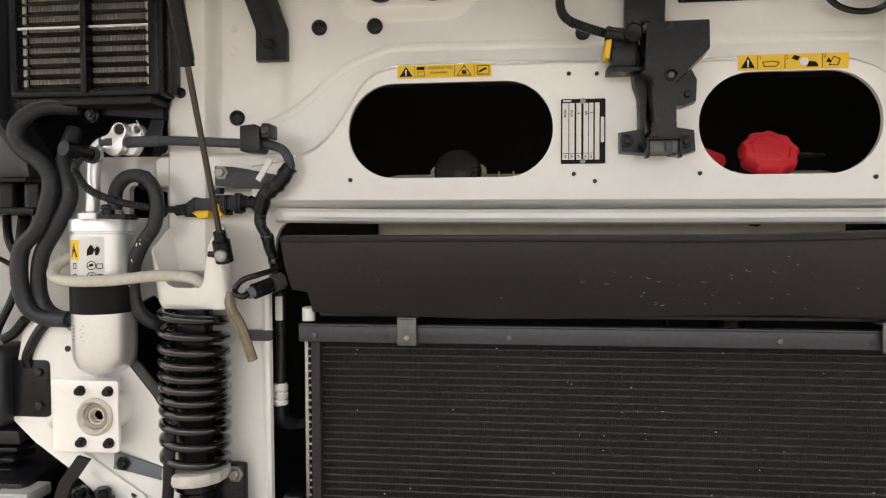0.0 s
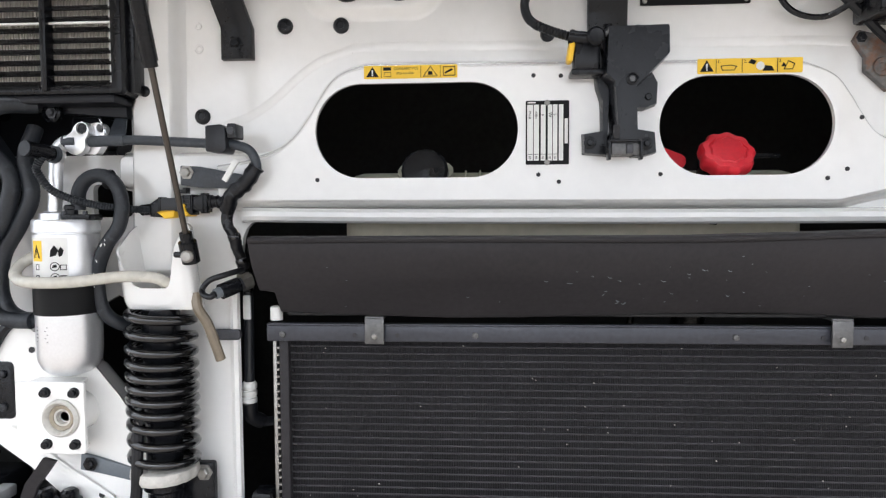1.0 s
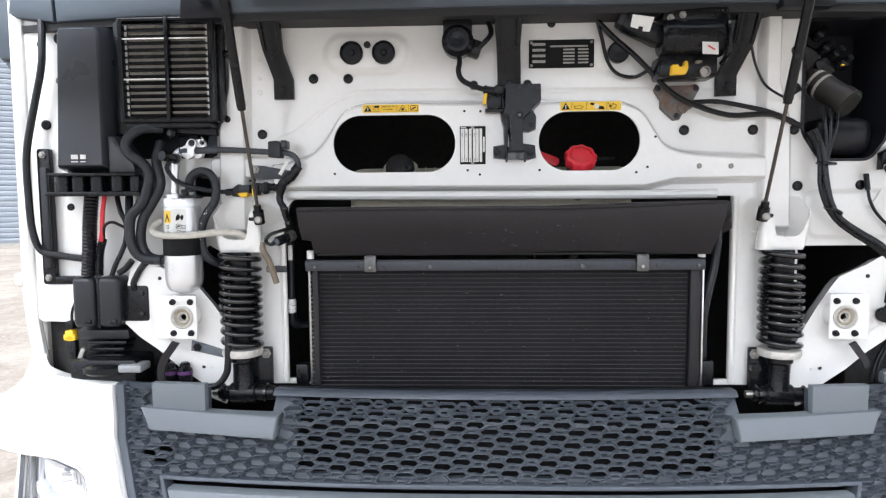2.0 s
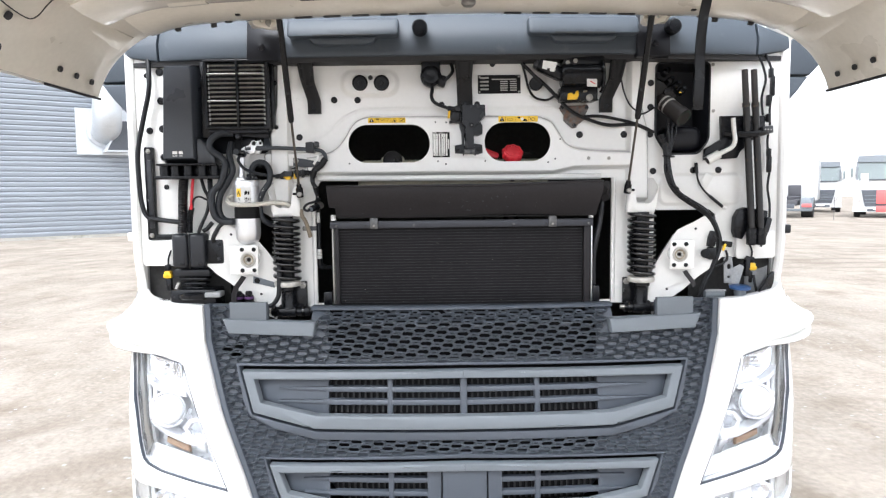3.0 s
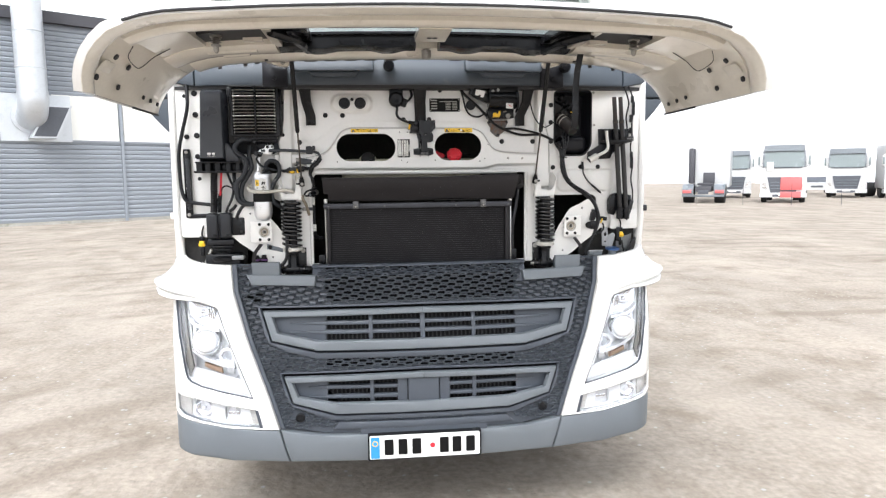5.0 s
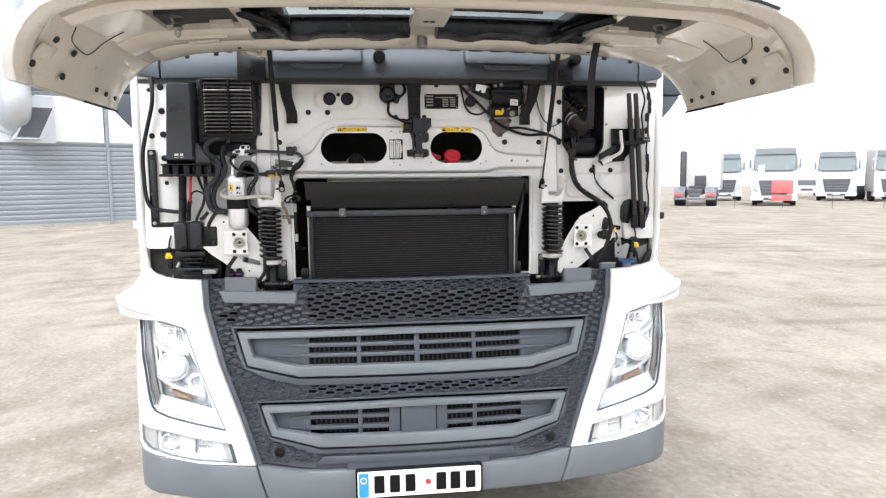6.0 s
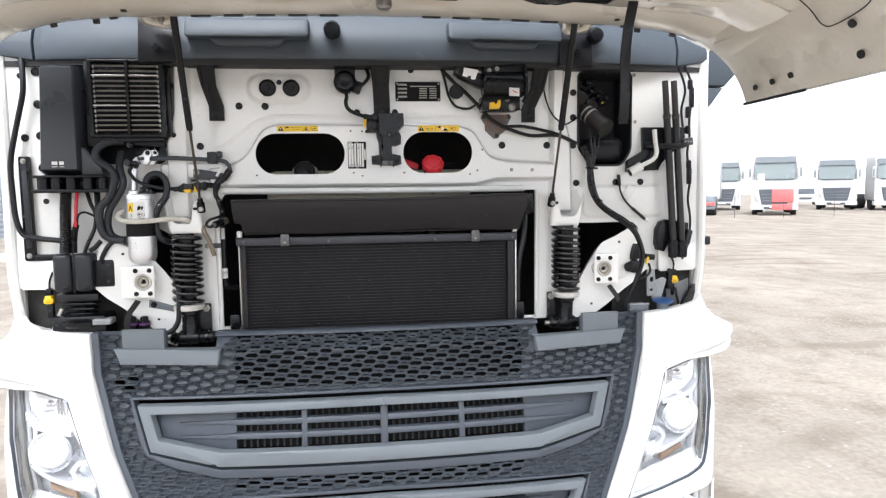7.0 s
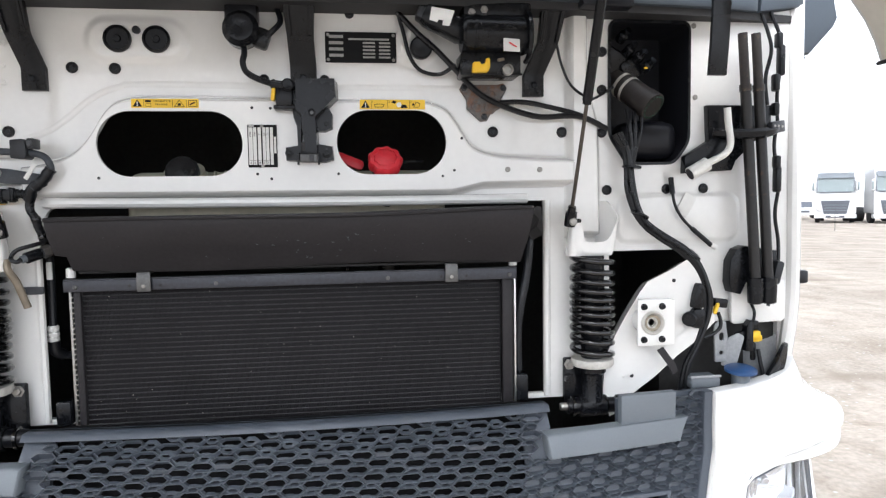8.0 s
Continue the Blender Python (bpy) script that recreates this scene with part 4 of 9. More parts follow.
# half outlines of the two intakes, from the top down: frame, its opening and the smooth strip round it
INTAKES = [dict(rim=[(0, 1.165), (0.737, 1.158), (0.694, 1.026), (0.488, 0.978)], hole=[(0, 1.14), (0.692, 1.131), (0.669, 1.06), (0.485, 1.0225)], strip=[(0, 1.187), (0.766, 1.179), (0.735, 1.06), (0.712, 1.01), (0.628, 0.971), (0.49, 0.938)], slats=(1.098, 1.057)),
           dict(rim=[(0, 0.866), (0.644, 0.853), (0.606, 0.73), (0.408, 0.676)], hole=[(0, 0.84), (0.608, 0.827), (0.583, 0.758), (0.414, 0.7265)], strip=[(0, 0.891), (0.668, 0.872), (0.648, 0.77), (0.61, 0.705), (0.43, 0.643)], slats=(0.797, 0.751))]


def whole(half, by=0.0):
    """Both halves of an intake's outline, counter-clockwise."""
    q = [(-x, z) for x, z in half] + half[:0:-1]
    return grown(q, by) if by else q


def inside(poly, x, z):
    hit = False
    for (x0, z0), (x1, z1) in zip(poly, poly[1:] + poly[:1]):
        if (z0 > z) != (z1 > z) and x < x0 + (x1 - x0) * (z - z0) / (z1 - z0):
            hit = not hit
    return hit


# the two steps of the slanting lattice of cells
STEP_A, STEP_B = (-0.041, -0.010), (0.031, -0.016)


def hexagon(width, flat, high):
    return [(width / 2, 0), (flat / 2, high / 2), (-flat / 2, high / 2), (-width / 2, 0), (-flat / 2, -high / 2), (flat / 2, -high / 2)]


LARGE, SMALL = hexagon(0.0462, 0.027, 0.0162), hexagon(0.024, 0.011, 0.0078)


def put_cell(b, hexa, shut, where):
    """One six-sided cell of the mesh: a rounded rib round an open hole or a shallow cup whose floor leans back."""
    levels = [(-0.0036, 0.007), (-0.001, 0.0002), (-0.0003, -0.0016), (0.0004, -0.0016), (0.001, 0.0), (0.0018, 0.0085)] if not shut else [(-0.0014, 0.006), (-0.001, -0.0004), (0.0, -0.0018), (0.0007, -0.0008), (0.0014, 0.006), (0.003, 0.0125)]
    rings = []
    for inset, d in levels:
        rings.append([b.verts.new(where(u, v, d)) for u, v in grown(hexa, -inset)])
    n = len(hexa)
    for A, B in zip(rings, rings[1:]):
        for k in range(n):
            b.faces.new((A[k], A[(k + 1) % n], B[(k + 1) % n], B[k]))
    if shut:
        b.faces.new(rings[-1])


def cut_cell(hexa, x, z, bounds):
    """The cell's outline about its centre, cut off along the bounds (a point on the bound and its inward normal)."""
    for (px, pz), (nx, nz) in bounds:
        kept = []
        for (ax, az), (bx, bz) in zip(hexa, hexa[1:] + hexa[:1]):
            da, db = (x + ax - px) * nx + (z + az - pz) * nz, (x + bx - px) * nx + (z + bz - pz) * nz
            if da > 0:
                kept.append((ax, az))
            if da * db < 0:
                t = da / (da - db)
                kept.append((ax + (bx - ax) * t, az + (bz - az) * t))
        hexa = kept
        if len(hexa) < 3:
            return []
    # near-double corners go
    hexa = [q for q, p in zip(hexa, hexa[1:] + hexa[:1]) if math.hypot(q[0] - p[0], q[1] - p[1]) > 0.002]
    wide = max(q[0] for q in hexa) - min(q[0] for q in hexa) if len(hexa) > 2 else 0
    high = max(q[1] for q in hexa) - min(q[1] for q in hexa) if len(hexa) > 2 else 0
    return hexa if wide > 0.009 and high > 0.0065 else []


def bounds_at(x, z):
    """The edges of the mesh field close to a place."""
    found = []
    for (x0, z0), (x1, z1) in zip(TAPER, TAPER[1:]):
        if z1 <= z <= z0 and abs(x) > half_width(z) - 0.06:
            n = math.hypot(x1 - x0, z1 - z0)
            found.append(((math.copysign(x0 - 0.02, x), z0), (-math.copysign((z0 - z1) / n, x), (x0 - x1) / n)))
    for k in INTAKES:
        q = whole(k["strip"], -0.004)
        best = None
        for (x0, z0), (x1, z1) in zip(q, q[1:] + q[:1]):
            n = math.hypot(x1 - x0, z1 - z0)
            nx, nz = (z1 - z0) / n, -(x1 - x0) / n
            d = (x - x0) * nx + (z - z0) * nz
            if best is None or d > best[0]:
                best = (d, (x0, z0), (nx, nz))
        if best[0] < 0.04:
            found.append(best[1:])
    return found


def honeycomb():
    """Flat six-sided cells on a slanting lattice with small ones between: open in the middle field, closed cups beside it."""
    ones = {}
    for name, shut in (("mesh_cell", False), ("mesh_cup", True)):
        b = bmesh.new()
        put_cell(b, LARGE, shut, lambda u, v, d: Vector((u, d, v)) + BASE[grille])
        ones[shut] = part(name, b, MESH, grille, angle=25)
    used = {False: 0, True: 0}
    rest = bmesh.new()
    for j in range(-40, 75):
        for n in range(-80, 80):
            i, large = n // 2, n % 2 == 0
            # a small cell fills the gap below each large one
            x = -0.318 + i * STEP_A[0] + j * STEP_B[0] - (0 if large else 0.005)
            z = 1.315 + i * STEP_A[1] + j * STEP_B[1] - (0 if large else 0.013)
            if not 0.608 <= z < 1.366 or abs(x) > 0.96:
                continue
            cell = cut_cell(LARGE if large else SMALL, x, z, bounds_at(x, z))
            if not cell:
                continue
            if z > 1.27 and 0.475 < abs(x) < 0.8 or z > 1.348 and abs(x) < 0.8 or z < 0.64 and abs(x) < 0.43:
                continue
            if any(math.hypot(x - e * 0.58, z - 0.655) < 0.036 for e in (-1, 1)):
                continue
            shut = not (abs(x) < 0.455 and (z > 1.17 or 0.868 < z < 0.94) or -0.825 < x < -0.735 and 1.195 < z < 1.245)
            if not large or cell != LARGE or used[shut] >= 300:
                put_cell(rest, cell, shut, lambda u, v, d: front(x + u, z + v, d))
                continue
            ob = ones[shut] if not used[shut] else bpy.data.objects.new(ones[shut].name, ones[shut].data)
            if used[shut]:
                scene.collection.objects.link(ob)
                ob.parent = grille
            used[shut] += 1
            p, q, t = front(x, z), front(x + 0.01, z), front(x, z + 0.008)
            ob.location = p - BASE[grille]
            # turned to follow the curve of the front
            ob.rotation_euler = (math.atan2(p.y - t.y, 0.008), 0, math.atan2(q.y - p.y, 0.01))
    tagged(part("mesh_infill", rest, MESH, grille, "small honeycomb cells between the large ones", angle=25), kind="stuff")


def grille_body():
    panel = [(-x, z) for x, z in TAPER] + [(-0.45, 0.575), (0.45, 0.575)] + [(x, z) for x, z in TAPER[::-1]]
    notch = [(0.662, 1.37), (0.662, 1.315), (0.512, 1.315), (0.512, 1.362)]
    panel = [(-0.882, 1.372), *panel[1:-1], (0.882, 1.372), *notch, *[(-x, z) for x, z in notch[::-1]]]
    windows = [rounded(-0.455, 1.194, 0.455, 1.351, 0.006, 2), rounded(-0.455, 0.89, 0.455, 0.936, 0.006, 2)]
    windows += [whole(k["rim"], 0.0135) for k in INTAKES]
    windows += [rounded(-0.825, 1.195, -0.735, 1.245, 0.006, 2)]
    b = outline(panel, windows, 0.012, cuts_u=STEPS_U, cuts_v=[1.35, 1.25, 1.15, 1.05, 0.95], where=lambda u, v, d: front(u, v, d + 0.0135))
    part("grille_panel", b, GREY, grille)
    for s in (-1, 1):
        strip = both(s, [(TAPER[-1][0] - 0.024, 0.6), *[(x, z) for x, z in TAPER[::-1]], *[(x - 0.022, z) for x, z in TAPER]][:-1])
        part("edge_strip", outline(strip, [], 0.03, cuts_v=[1.3, 1.2, 1.1, 1.0, 0.9], where=lambda u, v, d: front(u, v, d - 0.007), bevel=0.004), GREY, grille)
        flap = both(s, [(0.495, 1.272), (0.79, 1.278), (0.815, 1.325), (0.49, 1.318)])
        part("step_flap", outline(flap, [], 0.03, cuts_u=STEPS_U, where=lambda u, v, d: front(u, v, d - 0.014 - 0.25 * max(0, 1.3 - v)), bevel=0.004), LIGHT_GREY, grille, "smooth grey cover of the folding step")
        top = both(s, [(0.66, 1.316), (0.788, 1.316), (0.79, 1.38), (0.66, 1.382)])
        part("step_top", outline(top, [], 0.016, where=lambda u, v, d: front(u, v, d - 0.006), bevel=0.003), LIGHT_GREY, grille)
        part("bumper_cap", lathe([(0.022, 0), (0.022, 0.006), (0.017, 0.008), (0.015, 0.002), (0.0, 0.002)], front(s * 0.58, 0.655, 0.003), TOWARDS, 20), BLACK, grille, "round black towing eye cap")
    part("top_rail", outline([(-0.514, 1.35), (0.514, 1.35), (0.514, 1.362), (-0.514, 1.362)], [], 0.03, cuts_u=STEPS_U, where=lambda u, v, d: front(u, v, d - 0.008), bevel=0.004), GREY, grille)
    part("lower_lip", outline([(-0.43, 0.6), (0.43, 0.6), (0.4, 0.632), (-0.4, 0.632)], [], 0.02, cuts_u=STEPS_U, where=lambda u, v, d: front(u, v, d - 0.008), bevel=0.003), GREY, grille)


def intake(k, lower):
    name = "lower_intake" if lower else "upper_intake"
    rim = part(name, outline(whole(k["rim"]), [whole(k["hole"])], 0.03, cuts_u=STEPS_U, where=lambda u, v, d: front(u, v, d - 0.022), bevel=0.007), LIGHT_GREY, grille, "light grey frame of the intake")
    part("surround", outline(whole(k["strip"]), [whole(k["rim"], 0.0125)], 0.02, cuts_u=STEPS_U, where=lambda u, v, d: front(u, v, d - 0.006), bevel=0.003), GREY, rim)
    inner = k["hole"]
    t, l = inner[0][1] + 0.006, inner[3][1] - 0.006
    gap = 0.09 if lower else 0.0
    part("back_net", outline(rounded(-0.46, l, 0.46, t, 0.003, 1), depth=0.006, cuts_u=STEPS_U, where=lambda u, v, d: front(u, v, d + 0.045)), DEEP_BLACK, rim, "black insect net")
    for i in range(46):
        x = -0.45 + i * 0.02
        if lower and abs(x) < 0.1:
            continue
        part("net_rib", outline([(x - 0.003, l), (x + 0.003, l), (x + 0.003, t), (x - 0.003, t)], depth=0.006, where=lambda u, v, d: front(u, v, d + 0.036)), FIN_DARK, rim)
    for s in (-1, 1):
        # blind ends of the intake
        cheek = both(s, [(0.45, l), (inner[3][0], l), (inner[2][0] + 0.006, inner[2][1] - 0.004), (inner[1][0] + 0.006, inner[1][1] + 0.006), (0.45, t)])
        part("blind_end", outline(cheek, [], 0.012, cuts_u=STEPS_U, where=lambda u, v, d: front(u, v, d + 0.02), bevel=0.002), GREY, rim)
        for z in k["slats"]:
            x1 = 0.62 if not lower else 0.54
            part("rib", outline(both(s, [(0.45, z - 0.007), (x1, z - 0.002), (x1, z + 0.002), (0.45, z + 0.007)]), [], 0.01, where=lambda u, v, d: front(u, v, d + 0.011), bevel=0.002), GREY, rim)
            part("slat", outline(both(s, [(gap, z - 0.009), (0.452, z - 0.009), (0.452, z + 0.009), (gap, z + 0.009)]), [], 0.02, cuts_u=STEPS_U, where=lambda u, v, d: front(u, v, d + 0.008), bevel=0.004), GREY, rim)
        part("upright", outline(both(s, [(0.234, l), (0.252, l), (0.252, t), (0.234, t)]), [], 0.02, where=lambda u, v, d: front(u, v, d + 0.006), bevel=0.003), GREY, rim)
    if lower:
        part("radar_cover", outline(rounded(-0.073, l - 0.004, 0.073, t + 0.004, 0.006, 2), [], 0.02, where=lambda u, v, d: front(u, v, d - 0.006), bevel=0.004), GREY, rim, "plain grey cover plate")
        for s in (-1, 1):
            part("upright", outline(both(s, [(0.077, l), (0.123, l), (0.123, t), (0.077, t)]), [], 0.02, where=lambda u, v, d: front(u, v, d + 0.002), bevel=0.003), GREY, rim)
    else:
        part("upright", outline([(-0.011, l), (0.011, l), (0.011, t), (-0.011, t)], [], 0.02, where=lambda u, v, d: front(u, v, d + 0.004), bevel=0.003), GREY, rim)


grille_body()
honeycomb()
intake(INTAKES[0], False)
intake(INTAKES[1], True)
# shade behind the open mesh, put into a plain near-black sheet
part("mesh_shade_sheet", outline([(-0.64, 0.6), (0.64, 0.6), (0.82, 1.29), (0.47, 1.29), (0.47, 1.352), (-0.47, 1.352), (-0.47, 1.29), (-0.82, 1.29)], depth=0.01, cuts_u=STEPS_U, where=lambda u, v, d: front(u, v, d + 0.07)), DEEP_BLACK, grille, "dark sheet painted as the shaded depth behind the grille")


def bumper():
    top = thing("bumper", (0, -0.2, 0.4), "grey plastic truck bumper in three sections", "bumper")
    mid = [(-0.632, 0.432), (0.632, 0.432), (0.672, 0.598), (0.5, 0.57), (-0.5, 0.57), (-0.672, 0.598)]
    part("centre_section", outline(mid, [], 0.05, cuts_u=STEPS_U, cuts_v=[0.45, 0.48, 0.53], where=lambda u, v, d: front(u, v, d - 0.012), bevel=0.008), LIGHT_GREY, top)
    for s in (-1, 1):
        end = both(s, [(0.637, 0.432), (0.9, 0.44), (1.2, 0.475), (1.3, 0.5), (1.55, 0.52), (1.6, 0.66), (1.3, 0.662), (1.1, 0.637), (0.9, 0.603), (0.677, 0.595)])
        cuts = [s * c for c in (0.7, 0.8, 0.9, 1.0, 1.05, 1.1, 1.15, 1.2, 1.25, 1.3, 1.35, 1.4, 1.5)]
        part("end_section", outline(end, [], 0.05, cuts_u=cuts, cuts_v=[0.45, 0.48, 0.53], where=lambda u, v, d: front(u, v, d - 0.012), bevel=0.008), LIGHT_GREY, top)
    part("plate_recess", outline(rounded(-0.3, 0.568, 0.3, 0.6, 0.004, 2), [], 0.012, cuts_u=STEPS_U, where=lambda u, v, d: front(u, v, d - 0.004)), GREY, top)


bumper()


def plate():
    top = thing("number_plate", (0, -0.29, 0.458), "white number plate with a blue strip and dark bars", "number plate")
    base = outline(rounded(-0.26, 0.458, 0.26, 0.57, 0.008, 3), [], 0.006, where=at_y(-0.296), bevel=0.0015)
    part("plate_base", base, PAPER, top)
    part("blue_strip", outline(rounded(-0.255, 0.463, -0.214, 0.565, 0.005, 2), [], 0.003, where=at_y(-0.2985)), PLATE_BLUE, top)
    part("star_ring", outline(circle(-0.2345, 0.535, 0.014), [circle(-0.2345, 0.535, 0.01)], 0.002, where=at_y(-0.3)), YELLOW, top)
    for x in (-0.17, -0.105, -0.04, 0.09, 0.15, 0.215):
        part("character_bar", outline(rounded(x - 0.021, 0.477, x + 0.021, 0.552, 0.004, 2), [], 0.002, where=at_y(-0.2985)), PRINT, top)
    part("seal", lathe([(0.012, 0), (0.012, 0.002)], (0.035, -0.296, 0.515), TOWARDS, 16), RED, top)
    part("holder", outline(rounded(-0.268, 0.45, 0.268, 0.578, 0.006, 2), [], 0.02, where=at_y(-0.2895)), BLACK, top)


plate()

LAMP = [(0.793, 0.747), (0.928, 0.775), (1.036, 0.802), (1.085, 0.824), (1.104, 0.842), (1.114, 0.87), (1.187, 1.212), (1.11, 1.212), (0.953, 1.173)]
FOG = [(0.752, 0.608), (0.82, 0.61), (0.93, 0.617), (1.04, 0.637), (1.135, 0.66), (1.2, 0.677), (1.204, 0.762), (1.07, 0.748), (0.93, 0.717), (0.773, 0.692)]


def corner(s):
    """White corner panel with headlamp, fog lamp and the ledge above them."""
    side = thing("truck_wing", (s * 1.0, -0.1, 0.6), "glossy white front wing with headlamp and fog lamp", "truck wing", "front wings")
    edge = [(TAPER[-1][0] + 0.003, 0.599), (0.77, 0.6), (0.9, 0.607), (1.04, 0.627), (1.1, 0.641), (1.3, 0.666), (1.55, 0.67), (1.55, 1.43), (1.36, 1.43), (1.25, 1.426), (1.18, 1.411), (1.1, 1.393), (1.05, 1.383), (0.98, 1.373), (0.886, 1.369), *[(x + 0.003, z) for x, z in TAPER[1:-1]]]
    cuts = [s * c for c in (0.8, 0.9, 1.0, 1.05, 1.09, 1.12, 1.15, 1.18, 1.21, 1.24, 1.27, 1.3, 1.35, 1.45)]
    body = outline(both(s, edge), [both(s, LAMP), both(s, FOG)], 0.03, cuts_u=cuts, cuts_v=[1.35, 1.3, 1.25, 1.2, 1.1, 1.0, 0.9], where=lambda u, v, d: front(u, v, d - 0.014 + 0.5 * max(0, v - 1.36)), bevel=0.005)
    part("panel", body, WHITE, side, angle=30)
    # crease that runs down beside the headlamp
    part("crease", tube([front(s * (x + 0.012), z, -0.012) for x, z in TAPER[1:]], 0.008, 8), WHITE, side)
    # the ledge above the lamp: a visor that flares out towards the side, with a thin second lip under it
    us = [0.945 + 0.0225 * i for i in range(29)]
    rings = []
    b = bmesh.new()
    for a in us:
        k = min(1, max(0, (a - 0.945) / 0.28))
        k = k * k * (3 - 2 * k)
        out = 0.08 * k * min(1, max(0.0, (1.6 - a) / 0.22))
        lip = 1.178 + 0.112 * min(1, (a - 0.945) / 0.3) ** 0.72
        band = 0.013 + 0.04 * k
        head = lip + 0.02 + 0.05 * k
        sect = [(head, 0.004)] + [(head + (lip - head) * t, -out * t ** 1.6 - 0.004) for t in (0.15, 0.3, 0.45, 0.6, 0.75, 0.88)]
        # the edge, a deep groove under it and a second, thinner lip
        sect += [(lip + 0.004, -out * 0.985 - 0.005), (lip, -out - 0.004), (lip - 0.004, -out * 0.97 - 0.002), (lip - band * 0.2, -out * 0.6), (lip - band * 0.4, -out * 0.58), (lip - band * 0.48, -out * 0.84 - 0.002), (lip - band * 0.58, -out * 0.9 - 0.003), (lip - band * 0.82, -out * 0.88 - 0.003), (lip - band * 0.95, -out * 0.78 - 0.002), (lip - band, -out * 0.6), (lip - band - 0.004, 0.012)]
        rings.append([b.verts.new(front(s * a, z, d - 0.014)) for z, d in sect])
    for A, B in zip(rings, rings[1:]):
        for i in range(len(A) - 1):
            b.faces.new((A[i], A[i + 1], B[i + 1], B[i]))
        b.faces.new((A[-1], A[0], B[0], B[-1]))
    b.faces.new(rings[0]), b.faces.new(rings[-1])
    part("ledge", b, WHITE, side, "white air deflector ledge over the lamp", angle=50)
    part("panel_gap", tube([front(s * a, z, -0.0155) for a, z in ((0.951, 1.174), (0.965, 1.19), (0.98, 1.206), (1.005, 1.228), (1.033, 1.248), (1.06, 1.262), (1.088, 1.273))], 0.0014, 6), LIGHT_GREY, side)
    # headlamp
    def bowl(k):
        """The lamp's inner face: hollow in the middle."""
        return lambda u, v, d: front(u, v, d + k)
    lamp = part("headlamp", outline(both(s, grown(LAMP, 0.004)), [], 0.012, cuts_u=cuts, where=bowl(0.06)), SILVER, side, "clear headlamp with round projector")
    b = bmesh.new()
    ring = both(s, grown(LAMP, -0.003))
    A = [b.verts.new(front(u, v, -0.006)) for u, v in ring]
    B = [b.verts.new(front(u * 0.99, v, 0.061)) for u, v in ring]
    for k in range(len(A)):
        b.faces.new((A[k], A[(k + 1) % len(A)], B[(k + 1) % len(A)], B[k]))
    part("housing", b, SILVER, lamp)
    part("inner_trim", outline(both(s, [(1.075, 0.897), (1.103, 0.846), (1.112, 0.872), (1.184, 1.21), (1.142, 1.209), (1.117, 1.126), (1.092, 0.98)]), [], 0.012, cuts_u=cuts, where=bowl(0.004), bevel=0.002), LAMP_TRIM, lamp, "shiny grey trim strip")
    # pale frame inside the lens, open over the three chambers
    well = [(0.859, 0.829), (0.956, 0.857), (1.03, 0.876), (1.077, 0.889), (1.09, 0.97), (1.114, 1.122), (1.138, 1.204), (1.105, 1.204), (0.972, 1.172), (0.952, 1.068), (0.908, 0.994), (0.882, 0.9)]
    part("bezel", outline(both(s, grown(LAMP, -0.006)), [both(s, well)], 0.01, cuts_u=cuts, where=bowl(0.022), bevel=0.003), BEZEL, lamp, "pale frame round the lamp's chambers")
    part("upper_bowl", outline(both(s, [(1.118, 1.122), (1.142, 1.208), (1.1, 1.208), (0.968, 1.176), (0.95, 1.066), (1.02, 1.072), (1.07, 1.088)]), [], 0.006, cuts_u=cuts, cuts_v=[1.1, 1.13, 1.16, 1.19], where=lambda u, v, d: front(u, v, d + 0.03 + 0.026 * max(0, 1 - ((abs(u) - 1.045) / 0.085) ** 2) * max(0, 1 - ((v - 1.14) / 0.075) ** 2))), CHROME, lamp, "hollow high beam reflector")
    part("chamber_shelf", outline(both(s, [(0.952, 1.056), (1.02, 1.062), (1.071, 1.077), (1.1, 1.098), (1.112, 1.112), (1.116, 1.126), (1.09, 1.108), (1.065, 1.094), (1.02, 1.079), (0.955, 1.071)]), [], 0.05, cuts_u=cuts, where=bowl(0.014), bevel=0.004), SILVER, lamp)
    part("chamber_shelf", outline(both(s, [(0.883, 0.882), (0.95, 0.895), (1.02, 0.921), (1.06, 0.944), (1.088, 0.966), (1.09, 0.985), (1.05, 0.958), (1.0, 0.93), (0.94, 0.911), (0.888, 0.902)]), [], 0.05, cuts_u=cuts, where=bowl(0.014), bevel=0.004), SILVER, lamp)
    c = front(s * 1.016, 1.014, 0.018)
    part("projector_ring", lathe([(0.056, -0.055), (0.057, -0.012), (0.062, 0.0), (0.064, 0.008), (0.06, 0.012), (0.055, 0.006), (0.053, -0.012)], c, TOWARDS, 36, cap=False), SILVER, lamp)
    part("projector_lens", lathe([(0.054, -0.008), (0.053, 0.006), (0.046, 0.02), (0.028, 0.03), (0.0, 0.034)], c, TOWARDS, 36), BEAD, lamp, "round projector lens")
    part("projector_frame", outline(both(s, [(0.912, 0.985), (0.945, 0.98), (0.972, 0.948), (0.955, 0.915), (0.89, 0.903), (0.892, 0.94)]), [both(s, [(0.915, 0.968), (0.94, 0.962), (0.953, 0.943), (0.942, 0.927), (0.906, 0.92), (0.904, 0.945)])], 0.02, where=bowl(0.03), bevel=0.003), SILVER, lamp)
    part("projector_frame", outline(both(s, [(1.072, 1.07), (1.098, 1.09), (1.085, 0.99), (1.068, 0.968), (1.062, 0.982), (1.076, 1.01)]), [], 0.02, where=bowl(0.03), bevel=0.003), SILVER, lamp)
